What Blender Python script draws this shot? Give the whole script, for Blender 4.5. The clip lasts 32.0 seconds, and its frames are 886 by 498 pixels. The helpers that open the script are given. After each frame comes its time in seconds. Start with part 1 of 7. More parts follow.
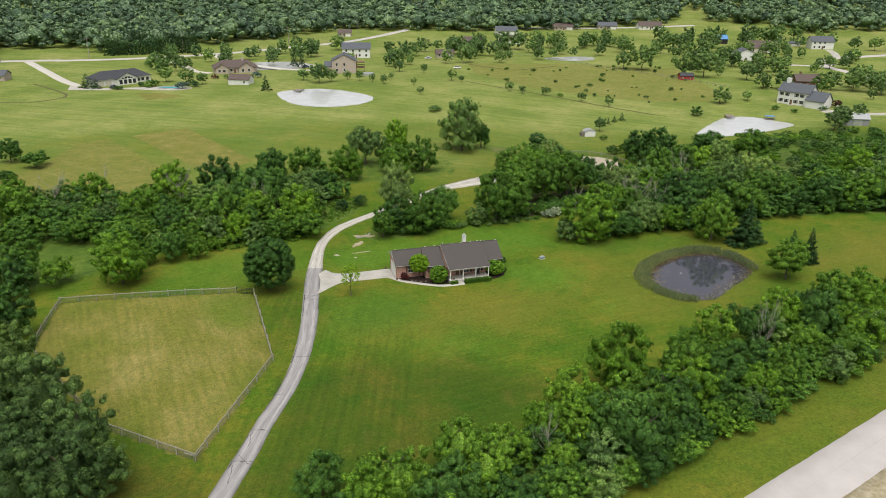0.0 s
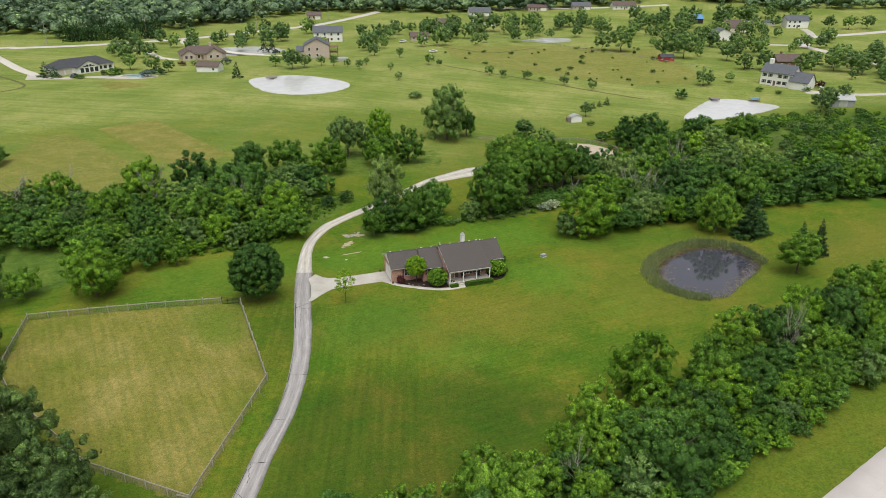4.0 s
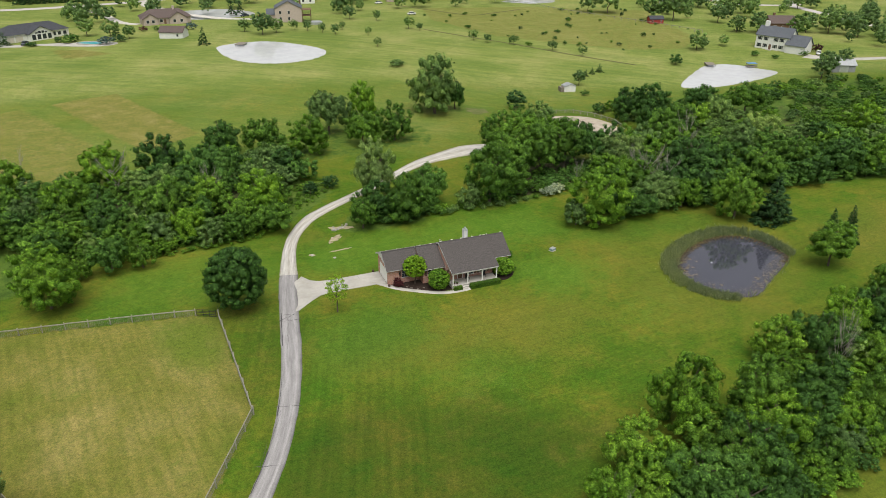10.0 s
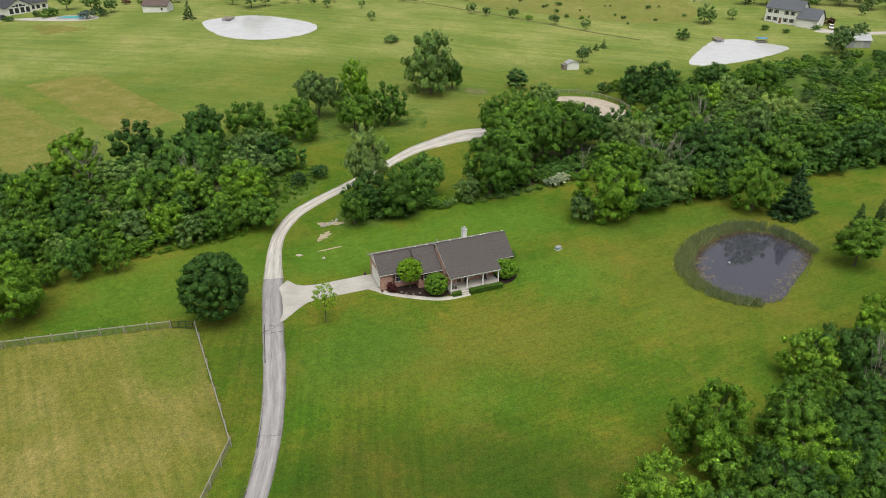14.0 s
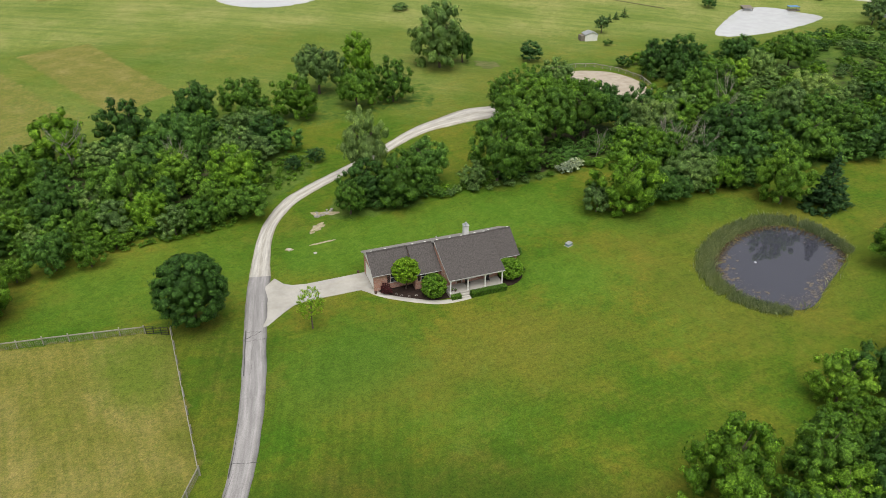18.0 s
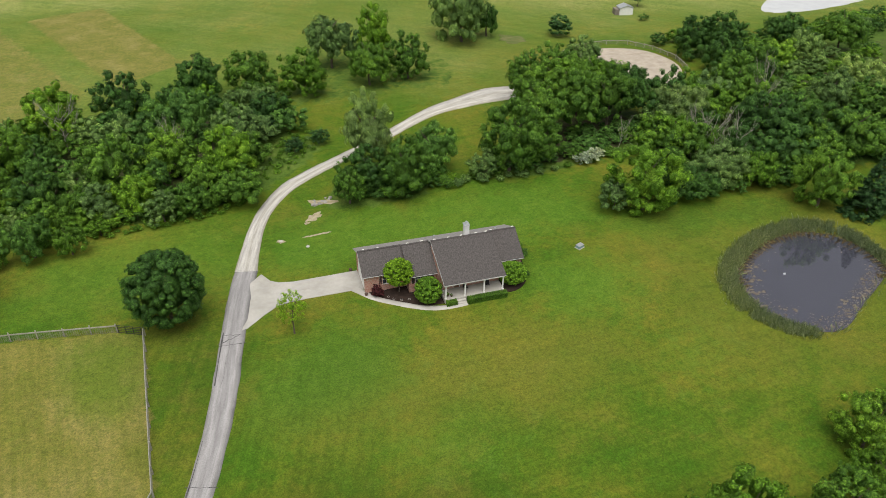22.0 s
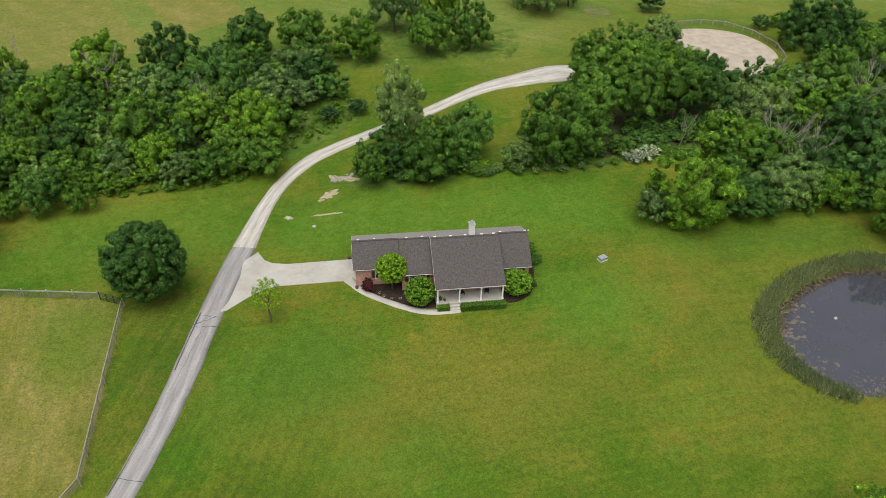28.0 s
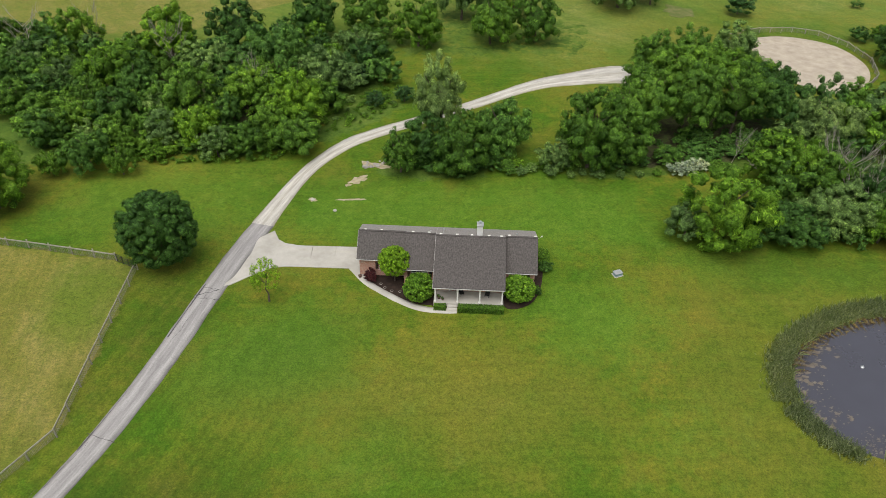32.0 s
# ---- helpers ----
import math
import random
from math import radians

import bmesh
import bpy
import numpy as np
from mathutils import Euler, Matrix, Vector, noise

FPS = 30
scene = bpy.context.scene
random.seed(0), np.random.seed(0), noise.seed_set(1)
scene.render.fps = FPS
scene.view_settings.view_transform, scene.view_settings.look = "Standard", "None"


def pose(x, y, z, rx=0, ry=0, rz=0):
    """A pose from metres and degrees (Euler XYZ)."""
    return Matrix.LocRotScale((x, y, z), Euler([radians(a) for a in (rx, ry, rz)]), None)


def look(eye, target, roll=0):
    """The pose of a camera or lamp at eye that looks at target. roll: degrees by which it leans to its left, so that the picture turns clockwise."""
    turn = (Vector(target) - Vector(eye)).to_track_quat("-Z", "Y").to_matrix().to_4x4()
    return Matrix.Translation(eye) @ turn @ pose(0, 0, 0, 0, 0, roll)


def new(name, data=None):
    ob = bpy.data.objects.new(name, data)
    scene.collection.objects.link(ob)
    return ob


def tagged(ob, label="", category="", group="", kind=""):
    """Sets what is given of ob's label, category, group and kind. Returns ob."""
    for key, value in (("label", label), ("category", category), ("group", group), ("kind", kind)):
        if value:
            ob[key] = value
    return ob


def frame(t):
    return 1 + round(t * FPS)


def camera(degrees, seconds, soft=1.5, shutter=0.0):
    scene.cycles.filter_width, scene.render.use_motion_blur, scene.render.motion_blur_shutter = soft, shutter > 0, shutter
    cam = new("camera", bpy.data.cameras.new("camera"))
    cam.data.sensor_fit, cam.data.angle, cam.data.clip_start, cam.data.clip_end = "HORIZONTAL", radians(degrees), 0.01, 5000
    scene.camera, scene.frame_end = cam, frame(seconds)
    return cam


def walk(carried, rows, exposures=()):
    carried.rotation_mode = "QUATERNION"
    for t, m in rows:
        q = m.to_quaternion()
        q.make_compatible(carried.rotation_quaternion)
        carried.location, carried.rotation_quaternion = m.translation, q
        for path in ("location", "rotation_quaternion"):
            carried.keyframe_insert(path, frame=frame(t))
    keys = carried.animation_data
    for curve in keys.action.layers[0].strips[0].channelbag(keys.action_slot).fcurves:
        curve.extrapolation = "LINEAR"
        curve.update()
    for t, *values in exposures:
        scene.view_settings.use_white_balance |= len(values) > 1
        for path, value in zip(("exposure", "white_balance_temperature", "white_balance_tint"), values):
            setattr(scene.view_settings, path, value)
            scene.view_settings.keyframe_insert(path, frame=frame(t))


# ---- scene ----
cam = camera(62.6, 32.0, 0.5)
PATH = [
    (0, (-46.851, -122.136, 59.392), (-46.204, -120.397, 58.646), 0.8),
    (1, (-47.549, -119.41, 59.401), (-46.882, -117.684, 58.641), 0.7),
    (2, (-48.065, -116.786, 59.405), (-47.381, -115.072, 58.634), 0.7),
    (3, (-48.326, -114.178, 59.401), (-47.625, -112.475, 58.621), 0.6),
    (6, (-48.628, -105.889, 59.339), (-47.887, -104.222, 58.519), 0.7),
    (7, (-48.518, -103.075, 59.335), (-47.768, -101.421, 58.497), 0.7),
    (8, (-48.096, -100.345, 59.321), (-47.339, -98.701, 58.47), 0.7),
    (9, (-47.397, -97.697, 59.303), (-46.635, -96.064, 58.434), 0.7),
    (10, (-46.639, -95.056, 59.267), (-45.873, -93.434, 58.381), 0.7),
    (11, (-45.804, -92.415, 59.255), (-45.032, -90.806, 58.353), 0.7),
    (12, (-44.791, -89.881, 59.246), (-44.024, -88.279, 58.326), 0.7),
    (13, (-43.544, -87.49, 59.232), (-42.78, -85.897, 58.295), 0.7),
    (14, (-42.093, -85.246, 59.198), (-41.335, -83.661, 58.243), 0.7),
    (17, (-37.213, -78.972, 59.01), (-36.495, -77.407, 57.993), 0.4),
    (18, (-35.379, -76.879, 58.999), (-34.682, -75.319, 57.961), 0.5),
    (19, (-33.419, -74.951, 59.004), (-32.743, -73.394, 57.945), 0.6),
    (21, (-29.254, -71.701, 58.964), (-28.631, -70.15, 57.866), 0.6),
    (23, (-24.713, -69.024, 59.059), (-24.161, -67.476, 57.919), 0.8),
    (25, (-19.496, -67.002, 59.05), (-19.038, -65.449, 57.876), 0.8),
    (28, (-11.534, -64.942, 59.171), (-11.238, -63.384, 57.953), 0.9),
    (32, (-0.117, -63.907, 59.53), (-0.086, -62.348, 58.278), 0.9),
]
walk(cam, [(t, look(eye, target, roll)) for t, eye, target, roll in PATH], [(0.0, 0.96), (32.0, 0.93)])

# ---- light ----
world = bpy.data.worlds.new("overcast_sky")
scene.world = world
world.use_nodes = True
wn = world.node_tree.nodes
wl = world.node_tree.links
sky = wn.new("ShaderNodeTexSky")
sky.sky_type = "NISHITA"
sky.sun_disc = False
sky.sun_elevation = radians(68)
sky.sun_rotation = radians(200)
sky.air_density, sky.dust_density, sky.ozone_density = 1.0, 4.0, 1.0
soft_sky = wn.new("ShaderNodeHueSaturation")
soft_sky.inputs["Saturation"].default_value = 0.22
wl.new(sky.outputs[0], soft_sky.inputs["Color"])
wl.new(soft_sky.outputs[0], wn["Background"].inputs["Color"])
wn["Background"].inputs["Strength"].default_value = 0.06

sun_lamp = new("sun", bpy.data.lights.new("sun", "SUN"))
sun_lamp.data.energy = 1.5
sun_lamp.data.angle = radians(60)
sun_lamp.data.color = (1.0, 0.96, 0.9)
sun_lamp.matrix_world = look((-12, -30, 80), (0, 0, 0))


# ---- materials ----
class Mat:
    """A node material with short calls for the usual nodes."""

    def __init__(self, name, rough=0.8, spec=0.3):
        self.m = bpy.data.materials.new(name)
        self.m.use_nodes = True
        self.n, self.l = self.m.node_tree.nodes, self.m.node_tree.links
        self.b = self.n["Principled BSDF"]
        self.b.inputs["Roughness"].default_value = rough
        self.b.inputs["Specular IOR Level"].default_value = spec
        self.geo = self.n.new("ShaderNodeNewGeometry")
        self.info = self.n.new("ShaderNodeObjectInfo")

    def noise(self, scale, detail=4.0, rough=0.6, stretch=None, shift=0.0):
        tex = self.n.new("ShaderNodeTexNoise")
        tex.inputs["Scale"].default_value = scale
        tex.inputs["Detail"].default_value = detail
        tex.inputs["Roughness"].default_value = rough
        mp = self.n.new("ShaderNodeMapping")
        mp.inputs["Location"].default_value = (shift, shift * 0.7, shift * 0.3)
        if stretch:
            mp.inputs["Scale"].default_value = stretch[:3]
            mp.inputs["Rotation"].default_value = (0, 0, radians(stretch[3]))
        self.l.new(self.geo.outputs["Position"], mp.inputs["Vector"])
        self.l.new(mp.outputs[0], tex.inputs["Vector"])
        return tex.outputs["Fac"]

    def rows(self, angle, period, run=30.0, detail=2.0, shift=0.0):
        """Uneven parallel lines that run at an angle over the ground."""
        turn = self.n.new("ShaderNodeMapping")
        turn.inputs["Rotation"].default_value = (0, 0, radians(-angle))
        turn.inputs["Location"].default_value = (shift, shift, 0)
        self.l.new(self.geo.outputs["Position"], turn.inputs["Vector"])
        size = self.n.new("ShaderNodeMapping")
        size.inputs["Scale"].default_value = (1 / run, 1 / period, 0.02)
        self.l.new(turn.outputs[0], size.inputs["Vector"])
        tex = self.n.new("ShaderNodeTexNoise")
        tex.inputs["Scale"].default_value = 1.0
        tex.inputs["Detail"].default_value = detail
        self.l.new(size.outputs[0], tex.inputs["Vector"])
        return tex.outputs["Fac"]

    def ramp(self, fac, *stops):
        r = self.n.new("ShaderNodeValToRGB")
        e = r.color_ramp.elements
        while len(e) < len(stops):
            e.new(0.5)
        for k, (at, c) in enumerate(stops):
            e[k].position = at
            e[k].color = (*c, 1) if len(c) == 3 else c
        self.l.new(fac, r.inputs[0])
        return r.outputs[0]

    def level(self, fac, a, b, lo=0.0, hi=1.0):
        r = self.n.new("ShaderNodeMapRange")
        for k, v in zip(("From Min", "From Max", "To Min", "To Max"), (a, b, lo, hi)):
            r.inputs[k].default_value = v
        self.l.new(fac, r.inputs["Value"])
        return r.outputs[0]

    def math(self, op, a, b):
        r = self.n.new("ShaderNodeMath")
        r.operation = op
        for k, v in enumerate((a, b)):
            if isinstance(v, (int, float)):
                r.inputs[k].default_value = v
            else:
                self.l.new(v, r.inputs[k])
        return r.outputs[0]

    def mix(self, fac, a, b, blend="MIX"):
        r = self.n.new("ShaderNodeMix")
        r.data_type, r.blend_type = "RGBA", blend
        for k, v in ((0, fac), (6, a), (7, b)):
            if isinstance(v, (int, float)):
                r.inputs[k].default_value = v
            elif isinstance(v, tuple):
                r.inputs[k].default_value = (*v, 1)
            else:
                self.l.new(v, r.inputs[k])
        return r.outputs[2]

    def attr(self, name):
        a = self.n.new("ShaderNodeAttribute")
        a.attribute_name = name
        return a.outputs["Fac"]

    def color(self, c):
        if isinstance(c, tuple):
            self.b.inputs["Base Color"].default_value = (*c, 1)
        else:
            self.l.new(c, self.b.inputs["Base Color"])
        return self

    def bump(self, fac, strength=0.3, distance=0.05):
        bp = self.n.new("ShaderNodeBump")
        bp.inputs["Strength"].default_value = strength
        bp.inputs["Distance"].default_value = distance
        self.l.new(fac, bp.inputs["Height"])
        self.l.new(bp.outputs[0], self.b.inputs["Normal"])
        return self


def paint(name, c, rough=0.6, vary=0.12, scale=1.5, spec=0.3, metal=0.0):
    m = Mat(name, rough, spec)
    dark = tuple(v * (1 - vary * 1.6) for v in c)
    lite = tuple(min(1, v * (1 + vary)) for v in c)
    big, fine = m.noise(scale), m.noise(scale * 14, 3)
    m.color(m.mix(m.level(fine, 0.3, 0.7, 0, 0.35), m.ramp(big, (0.3, dark), (0.7, lite)), dark))
    m.b.inputs["Metallic"].default_value = metal
    m.bump(fine, 0.15, 0.01)
    return m.m


def leafy(name, dark, mid, lite, trans=0.12, speck=5.0, gaps=7.0):
    """Leaves: colour differs from tree to tree and from spray to spray, with fine leaf grain, and light shines through."""
    m = Mat(name, 0.6, 0.2)
    leaf = m.ramp(m.geo.outputs["Random Per Island"], (0.0, dark), (0.55, mid), (1.0, lite))
    tree_tone = m.ramp(m.math("FRACT", m.math("ADD", m.info.outputs["Random"], m.attr("tone")), 0.0), (0.0, (0.70, 0.80, 0.80)), (0.5, (0.96, 1.04, 1.02)), (1.0, (1.26, 1.30, 1.12)))
    patch = m.ramp(m.noise(0.4, 3), (0.3, (0.84, 0.88, 0.86)), (0.7, (1.14, 1.10, 1.0)))
    stand = m.ramp(m.noise(0.075, 2, 0.5), (0.34, (0.84, 0.88, 0.90)), (0.66, (1.14, 1.12, 1.0)))
    shoot = m.ramp(m.attr("tuft"), (0.0, (0.66, 0.70, 0.72)), (0.5, (1.05, 1.06, 1.04)), (1.0, (1.56, 1.50, 1.30)))
    leaf = m.mix(1.0, leaf, shoot, "MULTIPLY")
    grain = m.noise(speck, 3, 0.8)
    col = m.mix(1.0, m.mix(1.0, m.mix(1.0, leaf, tree_tone, "MULTIPLY"), patch, "MULTIPLY"), stand, "MULTIPLY")
    col = m.mix(1.0, col, m.ramp(grain, (0.38, (0.44, 0.48, 0.46)), (0.5, (1.06, 1.07, 1.04)), (0.62, (1.80, 1.74, 1.58))), "MULTIPLY")
    m.color(col)
    m.bump(grain, 0.8, 0.12)
    tr = m.n.new("ShaderNodeBsdfTranslucent")
    m.l.new(col, tr.inputs["Color"])
    mx = m.n.new("ShaderNodeMixShader")
    mx.inputs[0].default_value = trans
    m.l.new(m.b.outputs[0], mx.inputs[1])
    m.l.new(tr.outputs[0], mx.inputs[2])
    last = mx.outputs[0]
    if gaps:
        clear = m.n.new("ShaderNodeBsdfTransparent")
        cut = m.n.new("ShaderNodeMixShader")
        m.l.new(m.math("GREATER_THAN", m.noise(gaps, 2, 0.6, None, 2.5), 0.42), cut.inputs[0])
        m.l.new(clear.outputs[0], cut.inputs[1])
        m.l.new(last, cut.inputs[2])
        last = cut.outputs[0]
    m.l.new(last, m.n["Material Output"].inputs["Surface"])
    return m.m


LEAF_MID = leafy("leaves_green", (0.046, 0.100, 0.013), (0.080, 0.160, 0.020), (0.126, 0.224, 0.030))
LEAF_LIGHT = leafy("leaves_light_green", (0.066, 0.136, 0.014), (0.114, 0.210, 0.022), (0.170, 0.282, 0.036))
LEAF_DARK = leafy("leaves_dark_green", (0.030, 0.072, 0.014), (0.052, 0.116, 0.022), (0.082, 0.164, 0.032))
LEAF_GREY = leafy("leaves_grey_green", (0.070, 0.122, 0.034), (0.112, 0.182, 0.054), (0.170, 0.246, 0.084))
LEAF_BLUE = leafy("leaves_blue_green", (0.038, 0.090, 0.018), (0.068, 0.144, 0.028), (0.106, 0.200, 0.044))
NEEDLE = leafy("needles", (0.020, 0.052, 0.018), (0.036, 0.084, 0.028), (0.060, 0.122, 0.040), 0.12)
NEEDLE_SOFT = leafy("soft_needles", (0.056, 0.098, 0.030), (0.090, 0.146, 0.046), (0.132, 0.198, 0.066), 0.2)
# field leaves paled and blued: distance haze put into the colour
LEAF_FIELD_HAZED = leafy("leaves_field_hazed", (0.120, 0.188, 0.068), (0.162, 0.242, 0.092), (0.210, 0.296, 0.122), 0.42, 3.0, 0)
NEEDLE_BLUE = leafy("blue_needles", (0.06, 0.09, 0.09), (0.09, 0.13, 0.135), (0.13, 0.18, 0.19), 0.1)
LEAF_RED = leafy("leaves_dark_red", (0.040, 0.012, 0.016), (0.070, 0.016, 0.024), (0.105, 0.026, 0.034), 0.2, 9.0, 12)
LEAF_LIME = leafy("leaves_lime", (0.140, 0.250, 0.014), (0.220, 0.360, 0.020), (0.310, 0.450, 0.035), 0.22, 9.0, 11)
LEAF_PALE = leafy("leaves_pale_green", (0.160, 0.230, 0.066), (0.220, 0.300, 0.092), (0.285, 0.360, 0.126), 0.3)
LEAF_FRESH = leafy("leaves_fresh_green", (0.058, 0.128, 0.010), (0.098, 0.190, 0.016), (0.150, 0.255, 0.026))
REED = leafy("reeds", (0.27, 0.31, 0.12), (0.46, 0.47, 0.22), (0.70, 0.65, 0.42), 0.4, 5.0, 0)
FLOWER = leafy("white_blossom", (0.16, 0.22, 0.10), (0.36, 0.38, 0.29), (0.58, 0.58, 0.52), 0.2, 7.0, 0)
# skyline leaves lighter and bluer still, aerial haze mixed into both tones
LEAF_HAZED = leafy("leaves_hazed", (0.116, 0.172, 0.106), (0.148, 0.212, 0.132), (0.186, 0.254, 0.160), 0.34, 0.8, 0)
LEAF_HAZED_DARK = leafy("leaves_hazed_dark", (0.092, 0.138, 0.098), (0.118, 0.172, 0.120), (0.148, 0.208, 0.148), 0.34, 0.8, 0)
BARK = paint("bark", (0.13, 0.105, 0.08), 0.9, 0.3, 3.0)
BARE = paint("bare_wood", (0.34, 0.31, 0.27), 0.9, 0.25, 3.0)

# grass: mown lawn, drier meadow and rough herbage in one ground material
gm = Mat("grass", 0.85, 0.15)
fine = gm.noise(5.0, 5, 0.85)
mid = gm.noise(0.55, 5, 0.65)
wide = gm.noise(0.055, 5, 0.6)
lawn = gm.ramp(wide, (0.38, (0.068, 0.130, 0.008)), (0.5, (0.104, 0.147, 0.011)), (0.62, (0.166, 0.164, 0.018)))
lawn = gm.mix(gm.level(mid, 0.38, 0.66, 0.0, 0.55), lawn, (0.060, 0.138, 0.007))
mottle = gm.noise(0.17, 6, 0.72, None, 11.0)
lawn = gm.mix(gm.level(mottle, 0.52, 0.66, 0.0, 0.7), lawn, (0.146, 0.158, 0.020))
lawn = gm.mix(gm.level(mottle, 0.48, 0.36, 0.0, 0.7), lawn, (0.048, 0.130, 0.006))
across = gm.ramp(gm.rows(2, 0.8, 14), (0.36, (0.91, 0.93, 0.92)), (0.5, (1, 1, 1)), (0.64, (1.08, 1.06, 1.08)))
along = gm.ramp(gm.rows(70, 0.8, 18, 2, 5.0), (0.36, (0.87, 0.90, 0.88)), (0.5, (1, 1, 1)), (0.64, (1.14, 1.09, 1.12)))
lawn = gm.mix(1.0, lawn, gm.mix(gm.attr("drive_rows"), across, along), "MULTIPLY")
hay = gm.ramp(gm.noise(0.09, 4, 0.6, None, 5.0), (0.32, (0.122, 0.150, 0.019)), (0.48, (0.182, 0.175, 0.036)), (0.66, (0.260, 0.226, 0.070)))
hay = gm.mix(1.0, hay, gm.ramp(gm.rows(96, 0.8, 9, 3, 2.0), (0.36, (0.84, 0.90, 0.80)), (0.5, (1, 1, 1)), (0.64, (1.15, 1.10, 1.18))), "MULTIPLY")
hay = gm.mix(gm.level(gm.math("ADD", gm.attr("green_hay"), gm.level(mid, 0.3, 0.7, -0.25, 0.25)), 0.2, 0.9, 0.0, 0.85), hay, (0.105, 0.160, 0.016))
hay = gm.mix(gm.level(gm.noise(1.3, 5, 0.7), 0.42, 0.7, 0, 0.55), hay, (0.130, 0.165, 0.025))
rough_grass = gm.ramp(gm.noise(0.25, 5, 0.7), (0.32, (0.042, 0.088, 0.012)), (0.52, (0.084, 0.146, 0.020)), (0.72, (0.140, 0.190, 0.036)))
brown = gm.ramp(gm.noise(0.22, 5, 0.7, None, 3.0), (0.3, (0.138, 0.162, 0.028)), (0.5, (0.188, 0.186, 0.042)), (0.7, (0.256, 0.228, 0.074)))
edge = gm.level(mid, 0.3, 0.7, -0.35, 0.35)
base = gm.mix(gm.level(gm.math("ADD", gm.attr("hay"), edge), 0.42, 0.58), lawn, hay)
base = gm.mix(gm.level(gm.math("MULTIPLY", gm.attr("olive"), gm.level(mid, 0.25, 0.75, 0.55, 1.25)), 0.0, 1.0, 0.0, 0.75), base, (0.176, 0.164, 0.026))
base = gm.mix(gm.level(gm.math("ADD", gm.attr("lush"), gm.level(mid, 0.3, 0.7, -0.2, 0.2)), 0.1, 0.9, 0.0, 0.8), base, gm.mix(gm.level(mid, 0.35, 0.65), (0.072, 0.170, 0.012), (0.106, 0.196, 0.018)))
# far grass lightened and blued, so distance haze sits in its colour
hazed_pasture = gm.ramp(gm.noise(0.035, 5, 0.65, None, 8.0), (0.36, (0.150, 0.202, 0.038)), (0.5, (0.206, 0.248, 0.060)), (0.64, (0.280, 0.290, 0.092)))
hazed_pasture = gm.mix(gm.level(gm.noise(0.4, 5, 0.7), 0.42, 0.7, 0, 0.5), hazed_pasture, (0.115, 0.190, 0.028))
hazed_pasture = gm.mix(1.0, hazed_pasture, gm.ramp(gm.rows(-36, 2.6, 60, 3, 1.0), (0.38, (0.86, 0.92, 0.88)), (0.5, (1, 1, 1)), (0.62, (1.11, 1.07, 1.10))), "MULTIPLY")
base = gm.mix(gm.level(gm.math("ADD", gm.attr("hazed_pasture"), gm.level(mid, 0.3, 0.7, -0.12, 0.12)), 0.05, 0.95), base, hazed_pasture)
base = gm.mix(gm.level(gm.math("ADD", gm.attr("rough"), edge), 0.4, 0.6), base, rough_grass)
base = gm.mix(gm.level(gm.math("ADD", gm.attr("brown"), gm.level(mid, 0.3, 0.7, -0.15, 0.15)), 0.35, 0.65), base, brown)
litter = gm.ramp(gm.noise(0.9, 5, 0.75, None, 6.0), (0.36, (0.040, 0.036, 0.022)), (0.5, (0.060, 0.064, 0.026)), (0.62, (0.066, 0.098, 0.024)))
base = gm.mix(gm.level(gm.math("ADD", gm.attr("soil"), edge), 0.4, 0.6), base, litter)
clump = gm.noise(1.5, 5, 0.75, None, 17.0)
base = gm.mix(1.0, base, gm.ramp(clump, (0.36, (0.80, 0.84, 0.82)), (0.5, (1, 1, 1)), (0.64, (1.18, 1.13, 1.14))), "MULTIPLY")
# lawn darkened and blued: tree shade and deeper green, put into the colour
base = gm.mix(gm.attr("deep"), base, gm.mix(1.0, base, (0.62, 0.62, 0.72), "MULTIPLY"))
base = gm.mix(1.0, base, gm.ramp(fine, (0.35, (0.54, 0.58, 0.55)), (0.5, (0.89, 0.90, 0.89)), (0.65, (1.28, 1.24, 1.20))), "MULTIPLY")
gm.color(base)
gm.bump(gm.math("ADD", gm.math("MULTIPLY", fine, 0.5), mid), 0.5, 0.12)
GRASS = gm.m


def ground_like(name, a, b, c, scale=0.5, rough=0.9, bump=0.3):
    m = Mat(name, rough, 0.2)
    f = m.noise(scale * 16, 5, 0.75)
    col = m.ramp(m.noise(scale, 5, 0.65), (0.32, a), (0.5, b), (0.68, c))
    m.color(m.mix(m.level(f, 0.35, 0.7, 0.0, 0.55), col, a))
    m.bump(f, bump, 0.03)
    return m.m


TAR = ground_like("tar_seal", (0.06, 0.058, 0.058), (0.09, 0.087, 0.087), (0.14, 0.135, 0.132), 1.5)
GRAVEL = ground_like("pale_gravel", (0.40, 0.38, 0.34), (0.52, 0.495, 0.45), (0.62, 0.595, 0.545), 1.4)
CONCRETE = ground_like("concrete", (0.34, 0.325, 0.29), (0.43, 0.412, 0.372), (0.51, 0.49, 0.45), 0.35, 0.85, 0.1)
ROAD_C = ground_like("road_concrete", (0.42, 0.39, 0.375), (0.46, 0.43, 0.415), (0.50, 0.47, 0.45), 0.25, 0.85, 0.1)
SAND = ground_like("arena_sand", (0.33, 0.285, 0.225), (0.42, 0.365, 0.295), (0.50, 0.44, 0.36), 0.5)
DIRT = ground_like("bare_dirt", (0.24, 0.21, 0.12), (0.36, 0.31, 0.21), (0.48, 0.43, 0.32), 1.6)
MULCH = ground_like("mulch", (0.022, 0.015, 0.012), (0.036, 0.024, 0.018), (0.055, 0.036, 0.026), 2.5)


